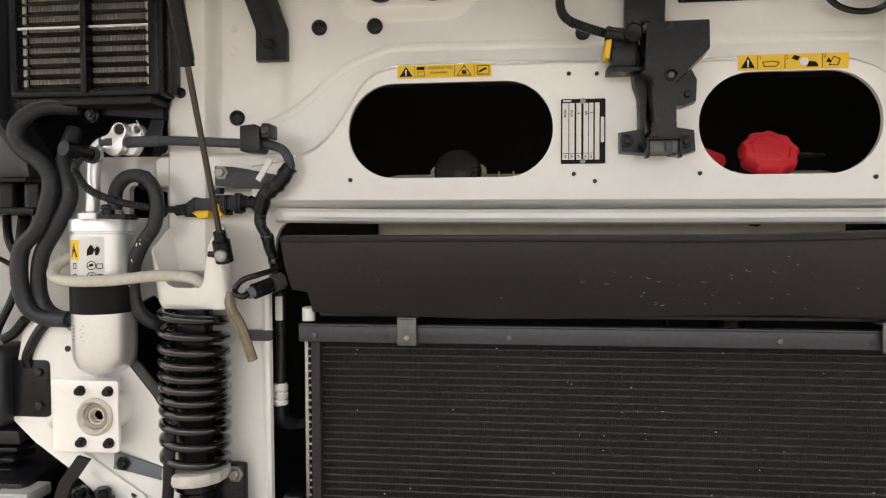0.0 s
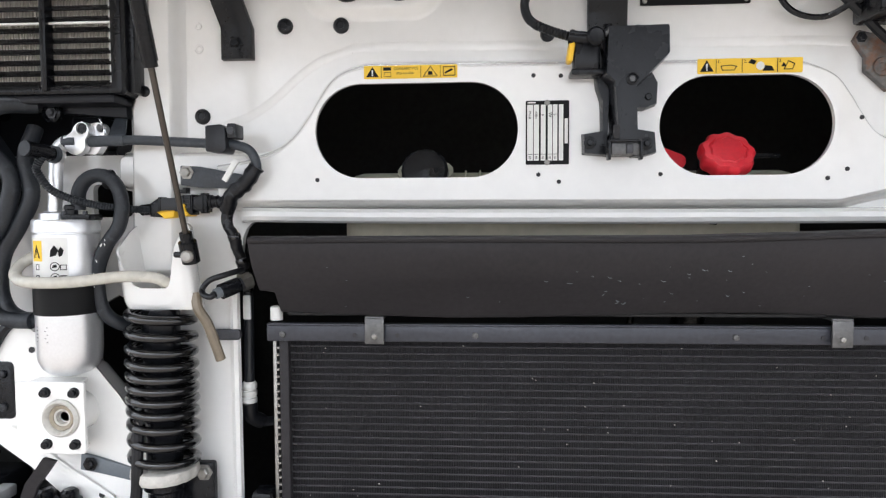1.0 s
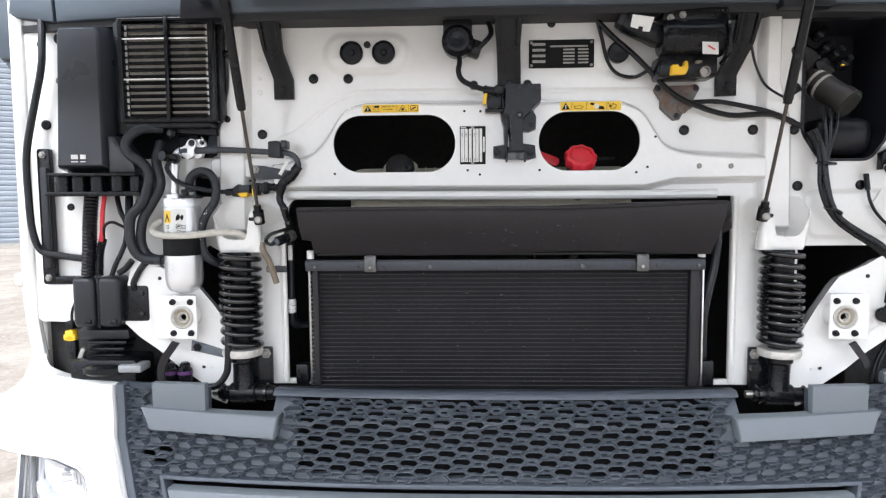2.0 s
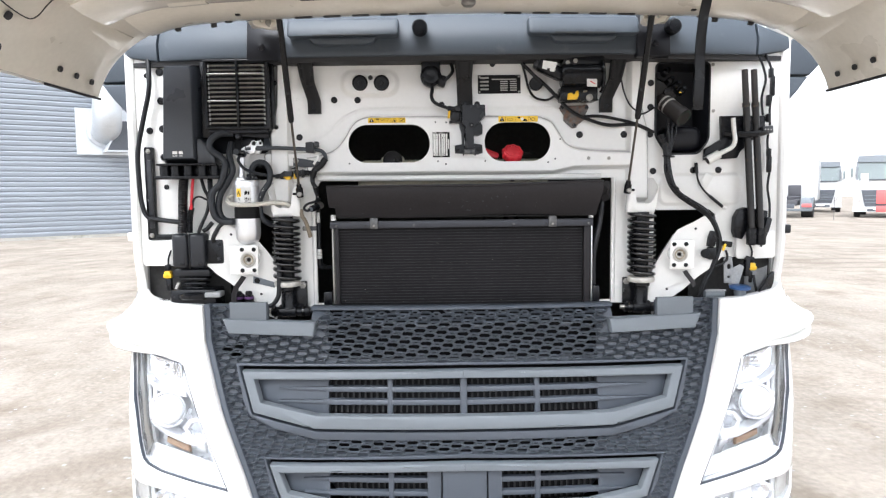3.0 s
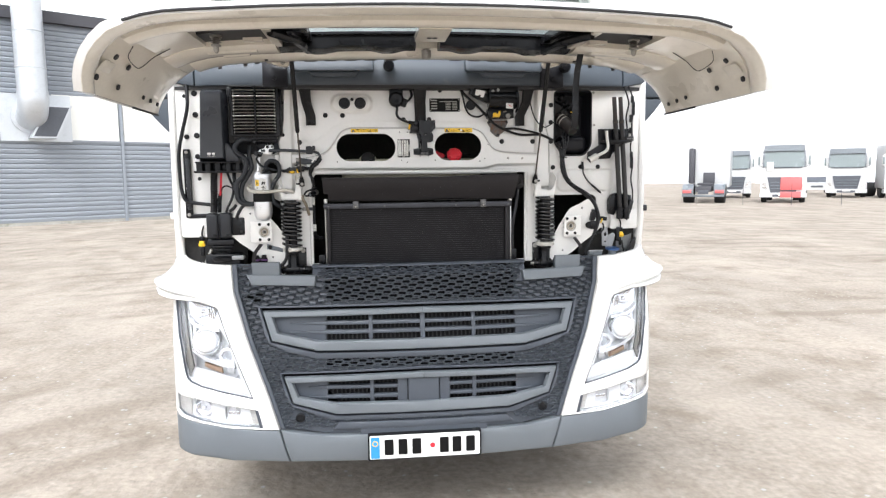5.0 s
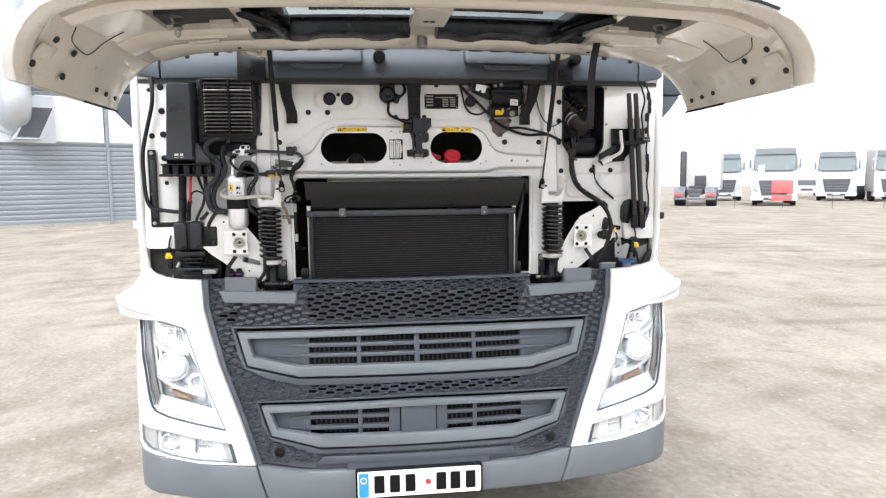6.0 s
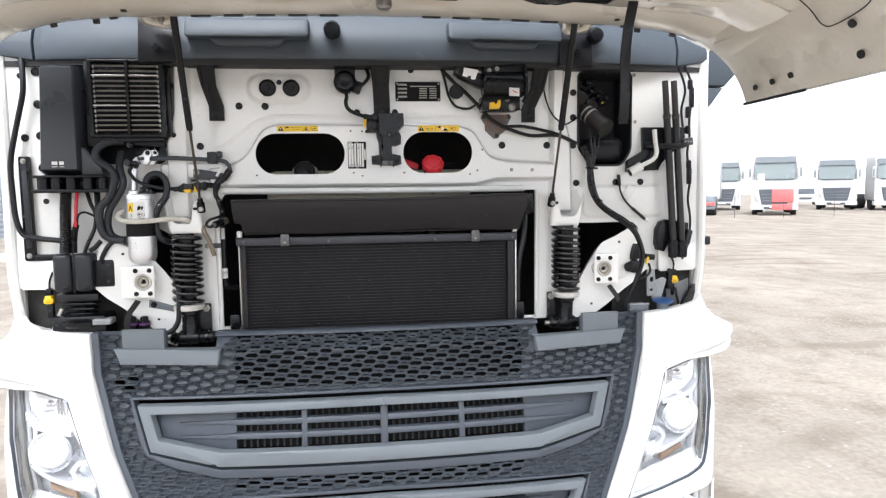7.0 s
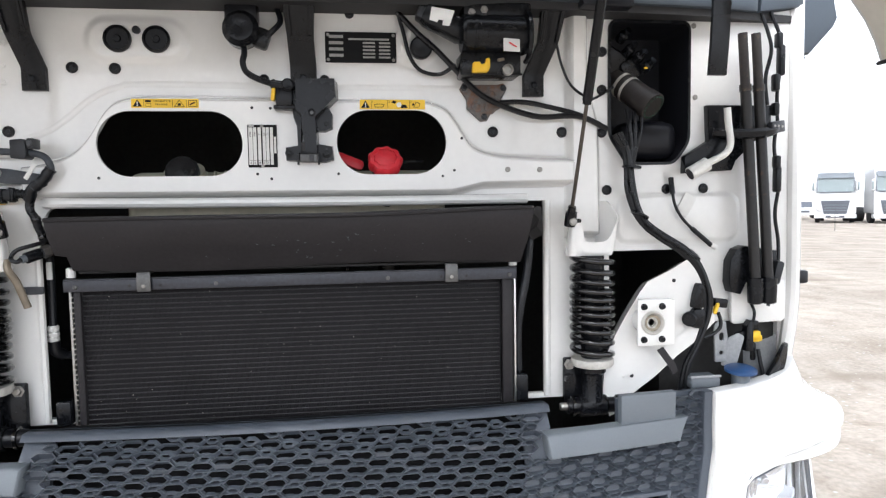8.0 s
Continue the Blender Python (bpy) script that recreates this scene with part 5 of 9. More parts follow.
    part("adjuster", lathe([(0.007, 0), (0.006, 0.01), (0, 0.012)], front(s * 1.078, 0.975, 0.025), TOWARDS, 12), CHROME, lamp)
    part("high_beam_bulb", lathe([(0.012, -0.03), (0.012, 0.0), (0.008, 0.008), (0, 0.01)], front(s * 1.045, 1.143, 0.045), TOWARDS, 20), CHROME, lamp)
    part("bulb_bar", box(front(s * 1.04, 1.132, 0.04), (0.07, 0.008, 0.008), 0.002, (0, s * 10, 0)), SILVER, lamp)
    for x in (0.992, 1.003, 1.014):
        part("reflector_facet", box(front(s * x, 1.142 + 0.3 * (x - 0.992), 0.045), (0.007, 0.03, 0.066), 0.002, (0, s * 6, 0)), CHROME, lamp)
    for i in range(4):
        x = 0.9 + 0.042 * i
        part("indicator_cell", outline(both(s, [(x, 0.85 + 0.27 * (x - 0.9)), (x + 0.038, 0.862 + 0.27 * (x - 0.9)), (x + 0.034, 0.888 + 0.27 * (x - 0.9)), (x + 0.004, 0.88 + 0.27 * (x - 0.9))]), [], 0.02, where=bowl(0.05), bevel=0.004), SILVER, lamp)
    part("indicator_glass", outline(both(s, [(0.952, 0.858), (1.0, 0.873), (1.04, 0.89), (1.036, 0.91), (0.995, 0.897), (0.955, 0.885)]), [], 0.014, where=bowl(0.034), bevel=0.005), AMBER, lamp, "brownish amber indicator glass")
    lens = part("lens", outline(both(s, grown(LAMP, -0.003)), [], 0.004, cuts_u=cuts, where=lambda u, v, d: front(u, v, d - 0.008)), LENS, lamp, "clear outer lens")
    lens.visible_shadow = False
    part("lens_seal", outline(both(s, grown(LAMP, 0.0)), [both(s, grown(LAMP, -0.0042))], 0.01, cuts_u=cuts, where=lambda u, v, d: front(u, v, d - 0.0095)), GREY, lamp)
    fog = part("fog_lamp", outline(both(s, grown(FOG, 0.004)), [], 0.012, cuts_u=cuts, where=lambda u, v, d: front(u, v, d + 0.035)), SILVER, side, "low fog lamp with two bowls")
    b = bmesh.new()
    ring = both(s, grown(FOG, -0.003))
    A = [b.verts.new(front(u, v, -0.006)) for u, v in ring]
    B = [b.verts.new(front(u, v, 0.036)) for u, v in ring]
    for k in range(len(A)):
        b.faces.new((A[k], A[(k + 1) % len(A)], B[(k + 1) % len(A)], B[k]))
    part("housing", b, SILVER, fog)
    windows = [both(s, rounded(1.005, 0.652, 1.083, 0.733, 0.012, 3)), both(s, rounded(0.866, 0.634, 0.94, 0.702, 0.01, 3))]
    part("bezel", outline(both(s, grown(FOG, -0.006)), windows, 0.01, cuts_u=cuts, where=lambda u, v, d: front(u, v, d + 0.014), bevel=0.002), BEZEL, fog, "pale frame round the two fog lamp bowls")
    part("fog_bowl", lathe([(0.038, 0.012), (0.034, -0.004), (0.02, -0.015), (0.0, -0.018)], front(s * 1.044, 0.692, 0.022), TOWARDS, 24, cap=False), CHROME, fog)
    part("fog_bulb", lathe([(0.011, -0.02), (0.011, 0.004), (0.0, 0.008)], front(s * 1.044, 0.692, 0.022), TOWARDS, 14), SILVER, fog)
    for x in (0.885, 0.903, 0.921):
        part("fog_facet", lathe([(0.0095, 0), (0.008, 0.005), (0, 0.008)], front(s * x, 0.668, 0.034), TOWARDS, 14), CHROME, fog)
    part("fog_trim", outline(both(s, [(1.1, 0.66), (1.192, 0.683), (1.198, 0.755), (1.1, 0.742)]), [], 0.008, cuts_u=cuts, where=lambda u, v, d: front(u, v, d + 0.004), bevel=0.002), ZINC, fog, "pale beige end trim")
    part("fog_trim", outline(both(s, [(0.778, 0.62), (0.806, 0.622), (0.82, 0.692), (0.795, 0.69)]), [], 0.006, where=lambda u, v, d: front(u, v, d + 0.006), bevel=0.002), ZINC, fog)
    part("end_cap", outline(both(s, [(0.751, 0.607), (0.768, 0.608), (0.788, 0.694), (0.772, 0.693)]), [], 0.01, where=lambda u, v, d: front(u, v, d - 0.0095)), GREY, fog)
    lens = part("lens", outline(both(s, grown(FOG, -0.003)), [], 0.004, cuts_u=cuts, where=lambda u, v, d: front(u, v, d - 0.006)), LENS, fog, "clear outer lens")
    lens.visible_shadow = False
    part("lens_seal", outline(both(s, grown(FOG, 0.001)), [both(s, grown(FOG, -0.003))], 0.01, where=lambda u, v, d: front(u, v, d - 0.006)), LIGHT_GREY, fog)


corner(-1)
corner(1)

# ---- the raised front flap ----
def flap_at(u, y, d=0.0):
    """A place on the raised flap: u across (along its section), y from its hinge edge forwards, d downwards from the outer skin."""
    a = abs(u)
    flat = 0.78
    if a <= flat:
        x, z, nx, nz = a, 2.345 - 0.02 * (a / flat) ** 2, 0.05, 1.0
    else:
        t = min(1.45, (a - flat) / 0.33)
        x, z = flat + 0.43 * math.sin(min(t, math.pi / 2)), 2.325 - 0.275 * (1 - math.cos(t))
        nx, nz = math.sin(t), math.cos(t)
    end = min(1.0, max(0.0, (a - 0.7) / 0.5))
    return Vector((math.copysign(x - nx * d - 0.04 * end * (y + 1.1), u) + 0.012, y, z - nz * d + 0.02 * (y + 0.2) - 0.028 * end * min(1, max(0, (y + 1.0) / 0.75))))


FLAP_EDGE = 1.26


def flap_rear(u):
    return -0.2 - 0.02 * max(0, (abs(u) - 0.55) / 0.7) ** 2


def flap_front(u):
    # one cheek sits a little further back than the other
    return -1.16 + 0.045 * u * u + (0.075 if u > 0 else 0.13) * max(0, abs(u) - 1.0) / 0.25


def flap():
    top = thing("front_flap", (0, -0.2, 2.3), "raised white front flap of the cab, cream inner panel facing down", "flap")
    us = [-FLAP_EDGE + 2 * FLAP_EDGE * i / 48 for i in range(49)]

    def skin(y0, y1, d0, d1, u_list, rows=6, name="", material=CREAM, label=""):
        b = bmesh.new()
        grid = []
        for j in range(rows + 1):
            t = j / rows
            grid.append([(b.verts.new(flap_at(u, y0(u) + (y1(u) - y0(u)) * t, d0(u, t))), b.verts.new(flap_at(u, y0(u) + (y1(u) - y0(u)) * t, d1(u, t)))) for u in u_list])
        n = len(u_list)
        for A, B in zip(grid, grid[1:]):
            for i in range(n - 1):
                b.faces.new((A[i][0], A[i + 1][0], B[i + 1][0], B[i][0]))
                b.faces.new((A[i][1], B[i][1], B[i + 1][1], A[i + 1][1]))
        for row in (grid[0], grid[-1]):
            for i in range(n - 1):
                b.faces.new((row[i][0], row[i][1], row[i + 1][1], row[i + 1][0]))
        for k in (0, -1):
            for A, B in zip(grid, grid[1:]):
                b.faces.new((A[k][0], B[k][0], B[k][1], A[k][1]))
        return part(name, b, material, top, label, angle=40)

    # outer skin in three bands, with a long intake slot on each half of the middle band
    whole = us
    skin(flap_rear, lambda u: -0.56, lambda u, t: 0.0, lambda u, t: 0.006, whole, 5, "outer_skin", WHITE)
    skin(lambda u: -0.86, flap_front, lambda u, t: 0.0, lambda u, t: 0.006 + 0.022 * t * t, whole, 5, "outer_skin", WHITE)
    for a, b in ((-FLAP_EDGE, -0.56), (-0.05, 0.06), (0.57, FLAP_EDGE)):
        n = max(2, round((b - a) / 0.05))
        skin(lambda u: -0.56, lambda u: -0.86, lambda u, t: 0.0, lambda u, t: 0.006, [a + (b - a) * i / n for i in range(n + 1)], 4, "outer_skin", WHITE)
    # inner pressing: rolled front rim, cross beams and cheek pans
    skin(lambda u: flap_front(u) + 0.09, lambda u: flap_front(u) + 0.002, lambda u, t: 0.012, lambda u, t: 0.03 + 0.012 * math.sin(math.pi * t), whole, 4, "front_rim", CREAM, "rolled cream front rim")
    mid = [u for u in us if abs(u) < 0.98]
    skin(lambda u: -0.24 - 0.06 * max(0, abs(u) - 0.5), lambda u: -0.5, lambda u, t: 0.012, lambda u, t: 0.04 + 0.025 * math.sin(math.pi * t) ** 0.7, mid, 6, "hinge_beam", CREAM, "cream pressed cross beam")
    skin(lambda u: -0.93, lambda u: -1.0, lambda u, t: 0.012, lambda u, t: 0.035 + 0.016 * math.sin(math.pi * t) ** 0.7, [u for u in us if abs(u) < 1.0], 5, "latch_beam", CREAM, "cream pressed cross beam")
    for s in (-1, 1):
        side = [s * (0.92 + 0.332 * i / 12) for i in range(13)]
        skin(lambda u: flap_rear(u) - 0.02, lambda u: flap_front(u) + 0.12, lambda u, t: 0.01, lambda u, t: 0.018 + 0.022 * math.sin(math.pi * min(1, max(0, t))) ** 0.5 * math.sin(math.pi * min(1, max(0, (abs(u) - 0.92) / 0.332))) ** 0.6, side, 14, "cheek_pan", CREAM, "cream cheek pressing with drain holes")
        web = [s * (0.585 + 0.4 * i / 10) for i in range(11)]
        skin(lambda u: -0.49, lambda u: -0.68, lambda u, t: 0.012, lambda u, t: 0.05 + 0.014 * math.sin(math.pi * t) ** 0.5, web, 6, "side_web", CREAM)
        skin(lambda u: -0.67, lambda u: -0.945, lambda u, t: 0.012, lambda u, t: 0.046, [s * (0.83 + 0.05 * i) for i in range(4)], 4, "side_web", CREAM)
        skin(lambda u: -0.49, lambda u: -0.945, lambda u, t: 0.012, lambda u, t: 0.05, [s * 0.565, s * 0.58, s * 0.595], 4, "side_web", CREAM)
        # pressed pads on the web
        for y0, y1, u0, u1 in ((-0.6, -0.64, 0.66, 0.84), (-0.53, -0.57, 0.7, 0.8)):
            skin(lambda u: y0, lambda u: y1, lambda u, t: 0.05, lambda u, t: 0.062 + 0.007 * math.sin(math.pi * t), [s * (u0 + (u1 - u0) * i / 4) for i in range(5)], 3, "web_pad", CREAM)
        # latch mouth, its shade put into a dark sheet, and the sprung latch pin
        def mouth(u):
            return -0.905 + 0.1 * min(1, max(0, (abs(u) - 0.66) / 0.17)) ** 0.8
        skin(lambda u: -0.675, mouth, lambda u, t: 0.009, lambda u, t: 0.03, [s * (0.59 + 0.245 * i / 8) for i in range(9)], 3, "latch_opening", DARK_SEAL_GAP, "dark sheet painted as the shaded latch mouth")
        skin(lambda u: -0.69, lambda u: -0.72, lambda u, t: 0.03, lambda u, t: 0.044, [s * (0.625 + 0.07 * i / 2) for i in range(3)], 1, "latch_tongue", CREAM)
        p = flap_at(s * 0.78, -0.78, 0.03)
        part("latch_pin", lathe([(r, 0.62 * h) for r, h in ((0.022, 0.0), (0.022, -0.01), (0.008, -0.012), (0.018, -0.02), (0.008, -0.028), (0.02, -0.036), (0.008, -0.044), (0.018, -0.052), (0.018, -0.06), (0.01, -0.066), (0.01, -0.085), (0.004, -0.1))], p, seg=14), STEEL, top, "sprung steel latch pin")
        # holes in the cheek: raised discs with the shade put into their dark colour
        for u, y in ((1.07, -0.92), (1.18, -0.93), (1.09, -0.78), (1.19, -0.75), (1.195, -0.49), (1.2, -0.41), (1.205, -0.33)):
            q, w = flap_at(s * u, y, 0.043 if y < -0.6 else 0.036), flap_at(s * u, y, 0.0)
            n = (q - w).normalized()
            b = bmesh.new()
            r = 0.0105 if y < -0.6 else 0.0085
            bmesh.ops.create_circle(b, cap_ends=True, radius=r, segments=14)
            made = bmesh.ops.extrude_face_region(b, geom=b.faces[:])["geom"]
            bmesh.ops.translate(b, verts=[g for g in made if isinstance(g, bmesh.types.BMVert)], vec=(0, 0, 0.006))
            b.transform(Matrix.Translation(q - n * 0.002) @ n.to_track_quat("Z", "Y").to_matrix().to_4x4())
            part("drain_hole", b, DARK_SEAL_GAP, top, "dark disc painted as a shaded drain hole")
        part("cheek_wire", tube([flap_at(s * 0.93, -0.76, 0.048), flap_at(s * 1.0, -0.73, 0.046), flap_at(s * 1.06, -0.71, 0.046), flap_at(s * 1.075, -0.74, 0.046), flap_at(s * 1.05, -0.86, 0.046), flap_at(s * 1.0, -0.93, 0.046)], 0.0016, 6), DARK_SEAL_GAP, top)
        part("edge_seal", tube([flap_at(s * (FLAP_EDGE - 0.002), y, 0.014) for y in (-0.222, -0.3, -0.38, -0.46, -0.5)], 0.0042, 6, 1), DARK_SEAL_GAP, top, "black rubber edge seal")
        # swages pressed into the cheek
        for y0, y1, u0, u1 in ((-0.3, -0.6, 1.0, 1.06), (-0.84, -0.93, 1.1, 1.15), (-0.42, -0.68, 1.1, 1.15)):
            skin(lambda u: y0, lambda u: y1, lambda u, t: 0.03, lambda u, t: 0.033 + 0.005 * math.sin(math.pi * t) ** 0.4 * math.sin(math.pi * min(1, max(0, (abs(u) - u0) / (u1 - u0)))), [s * (u0 + (u1 - u0) * i / 6) for i in range(7)], 6, "cheek_swage", CREAM)
        # hinge arm down to the scuttle
        lug = both(s, [(0.705, 2.345), (0.662, 2.306), (0.646, 2.273), (0.6, 2.263), (0.578, 2.263), (0.574, 2.293), (0.598, 2.345)])
        part("hinge_lug", outline(softened(lug, 0.006, 3), [circle(s * 0.622, 2.29, 0.007, 12)], 0.022, where=at_y(-0.236), bevel=0.004), CREAM, top, "cream hinge lug")
        part("lug_web", box((s * 0.668, -0.25, 2.318), (0.012, 0.05, 0.06), 0.004, (0, s * 40, 0)), CREAM, top)
        part("lug_pin", lathe([(0.01, 0), (0.01, 0.012), (0.006, 0.016), (0, 0.016)], (s * 0.598, -0.238, 2.278), TOWARDS, 14), STEEL, top, "bare hinge pin")
        # triangular window and slots beside the hinge, as strips coloured dark for their shade
        for u, y, w in ((0.655, -0.4, 0.012), (0.7, -0.33, 0.02), (0.76, -0.3, 0.016), (0.86, -0.31, 0.014)):
            skin(lambda q: y, lambda q: y - 0.012, lambda q, t: 0.055, lambda q, t: 0.0672, [s * u, s * (u + w)], 1, "beam_slot", DARK_SEAL_GAP)
        fork = both(s, [(0.602, 2.33), (0.6, 2.275), (0.59, 2.264), (0.578, 2.264), (0.57, 2.275), (0.572, 2.33), (0.58, 2.33), (0.58, 2.28), (0.592, 2.28), (0.592, 2.33)])
        part("strut_fork", outline(fork, [], 0.03, where=at_y(-0.25), bevel=0.002), CREAM, top, "cream fork at the head of the strut")
        arm = box((s * 0.645, -0.17, 2.312), (0.085, 0.13, 0.016), 0.005, (-10, 0, 0))
        part("hinge_arm", arm, CREAM, top, "cream hinge bracket")
    for s in (-1, 1):
        slot = [s * (0.05 + 0.53 * i / 12) for i in range(13)]
        skin(lambda u: -0.855, lambda u: -0.93, lambda u, t: 0.004, lambda u, t: 0.012 + 0.022 * t, slot, 2, "slot_frame", BLACK, "black intake frame")
        skin(lambda u: -0.6, lambda u: -0.655, lambda u, t: 0.004, lambda u, t: 0.012, slot, 2, "slot_frame", BLACK, "black intake frame")
        skin(lambda u: -0.5, lambda u: -0.62, lambda u, t: 0.01, lambda u, t: 0.05 + 0.012 * math.sin(math.pi * t) + (0.01 if 0.12 < abs(u) < 0.2 or 0.38 < abs(u) < 0.46 else 0), slot, 3, "slot_curtain", BLACK, "black rubber curtain of the intake")
        skin(lambda u: -0.5, lambda u: -0.93, lambda u, t: 0.01, lambda u, t: 0.04, [s * 0.45, s * 0.5, s * 0.56], 4, "slot_end", BLACK)
        bar = [flap_at(s * 0.57, -0.91, 0.05), flap_at(s * 0.5, -0.8, 0.06), flap_at(s * 0.47, -0.62, 0.065)]
        part("slot_brace", tube(bar, 0.016, 8), BLACK, top)
        for i in range(22):
            u = s * (0.08 + 0.0135 * i)
            skin(lambda q: -0.765, lambda q: -0.86, lambda q, t: 0.002, lambda q, t: 0.014, [u, u + s * 0.008], 1, "slot_fin", BOX)
        skin(lambda u: -0.755, lambda u: -0.768, lambda u, t: 0.002, lambda u, t: 0.012, [s * (0.06 + 0.32 * i / 4) for i in range(5)], 1, "slot_bar", BLACK)
        for i in range(5):
            u = s * (0.12 + 0.085 * i)
            # slots of the beam: strips whose dark colour paints the shade
            skin(lambda q: -0.33, lambda q: -0.345, lambda q, t: 0.06, lambda q, t: 0.0665, [u, u + s * 0.05], 1, "beam_slot", DARK_SEAL_GAP)
    part("seal_strip", tube([flap_at(u, flap_front(u) - 0.006, 0.02) for u in us if abs(u) < 0.95], 0.0045, 6, 1), DARK_SEAL_GAP, top, "black rubber edge seal")
    skin(lambda u: -0.7, lambda u: -0.94, lambda u, t: 0.03, lambda u, t: 0.052, [-0.06, -0.03, 0.0, 0.03, 0.06], 3, "slot_bracket", CREAM, "cream centre bracket with two holes")
    for e in (-0.012, 0.014):
        # flat dark disc paints the hole's shade
        part("bracket_hole", lathe([(0.009, 0.001), (0.009, -0.001), (0, -0.001)], flap_at(e, -0.78, 0.0535), seg=12), DARK_SEAL_GAP, top)
    part("bump_stop", lathe([(0.02, 0), (0.02, -0.03), (0.014, -0.036)], flap_at(0.0, -0.5, 0.05), seg=12), STEEL, top)


flap()

# ---- the bay: tools for small fittings ----
def dome(x, z, r, y=0.0, h=None):
    h = h or r * 0.55
    return lathe([(r, 0), (r, h * 0.45), (r * 0.85, h * 0.85), (r * 0.5, h), (r * 0.42, h * 0.8), (0, h * 0.8)], (x, y, z), TOWARDS, 18)


def hexbolt(c, r, parent, material=STEEL, name="bolt"):
    b = lathe([(r * 1.5, 0), (r * 1.5, r * 0.25), (r, r * 0.3), (r, r * 1.0), (r * 0.8, r * 1.15), (0, r * 1.15)], c, TOWARDS, 6)
    return part(name, b, material, parent, angle=20)


def words(name, text, size, m, material, parent, label=""):
    """Lettering in the built-in font, laid by m as a thin mesh."""
    c = bpy.data.curves.new(name, "FONT")
    c.body, c.size, c.extrude, c.align_x, c.align_y, c.resolution_u = text, size, 0.0002, "CENTER", "CENTER", 2
    ob = bpy.data.objects.new(name, c)
    scene.collection.objects.link(ob)
    me = bpy.data.meshes.new_from_object(ob.evaluated_get(bpy.context.evaluated_depsgraph_get()))
    bpy.data.objects.remove(ob)
    bpy.data.curves.remove(c)
    b = bmesh.new()
    b.from_mesh(me)
    bpy.data.meshes.remove(me)
    b.transform(m)
    return part(name, b, material, parent, label, smooth=False)


def facing(x, y, z, turn=0):
    """Lays flat lettering upright, towards the front of the truck."""
    return pose(x, y, z) @ pose(0, 0, 0, 90, 0, 0) @ pose(0, 0, 0, 0, 0, turn)


# plugs and punched holes in the firewall
for x, z, r in ((-0.437, 2.072, 0.0115), (-0.355, 2.071, 0.0115), (-0.563, 1.944, 0.0115), (-0.658, 1.946, 0.0115), (-0.644, 1.985, 0.011), (-0.63, 2.109, 0.008),
                (0.427, 1.942, 0.012), (0.584, 1.941, 0.012), (0.689, 1.811, 0.0115), (0.832, 1.812, 0.0115), (0.922, 1.812, 0.0115), (0.677, 2.119, 0.0115), (0.677, 2.035, 0.0115), (0.677, 1.94, 0.0115),
                (-1.092, 2.163, 0.009), (-1.045, 2.175, 0.0135), (-1.044, 2.076, 0.0135), (-1.042, 1.979, 0.0135), (-1.089, 1.973, 0.012), (-1.043, 1.88, 0.0125), (-1.039, 1.775, 0.009),
                (-0.06, 2.052, 0.0105), (0.065, 2.052, 0.0105), (0.12, 2.19, 0.01), (-0.62, 1.83, 0.0095), (-0.708, 1.85, 0.012)):
    part("rubber_plug", dome(x, z, r), RUBBER, cab, "black rubber plug")
# small flat discs, each hole's shade put into the dark colour
for x, z in ((-0.082, 1.988), (-0.045, 1.987), (-0.075, 1.853), (-0.047, 1.843), (0.09, 1.852), (-0.384, 1.848), (0.335, 1.857), (0.352, 1.925), (0.31, 1.845)):
    part("punched_hole", lathe([(0.003, 0), (0.003, 0.0012), (0, 0.0012)], (x, -0.036, z), TOWARDS, 12), DARK_SEAL_GAP, cab)
for x, z in ((0.452, 1.858), (0.523, 1.857), (0.895, 2.18), (0.9, 2.02), (0.76, 1.73), (0.87, 1.76), (0.97, 1.75)):
    part("weld_stud", dome(x, z, 0.006, -0.036 if x < 0.6 else 0), STEEL, cab)
for x in (-0.344, -0.269):
    part("round_plug", lathe([(0.027, 0), (0.027, 0.006), (0.023, 0.009), (0.021, 0.004), (0.008, 0.004), (0.006, 0.007), (0, 0.007)], (x, -0.01, 2.128), TOWARDS, 28), RUBBER, cab, "large round black plug")
part("round_plug", lathe([(0.008, 0), (0.008, 0.005), (0, 0.006)], (-0.307, -0.01, 2.146), TOWARDS, 16), RUBBER, cab)
part("round_plug", lathe([(0.024, 0), (0.024, 0.012), (0.02, 0.016), (0.006, 0.016), (0, 0.014)], (0.27, -0.01, 2.118), TOWARDS, 28), RUBBER, cab, "round black cable grommet")
for x, z, r in ((-0.566, 2.042, 0.0065), (-0.566, 2.075, 0.005), (-0.563, 2.12, 0.0065), (-0.56, 2.16, 0.005)):
    part("weld_dimple", lathe([(r, 0), (r * 0.9, 0.0012), (r * 0.6, 0.0012), (r * 0.5, 0.0004), (0, 0.0004)], (x, -0.001 if z > 1.9 else -0.025, z), TOWARDS, 16), WHITE, cab)


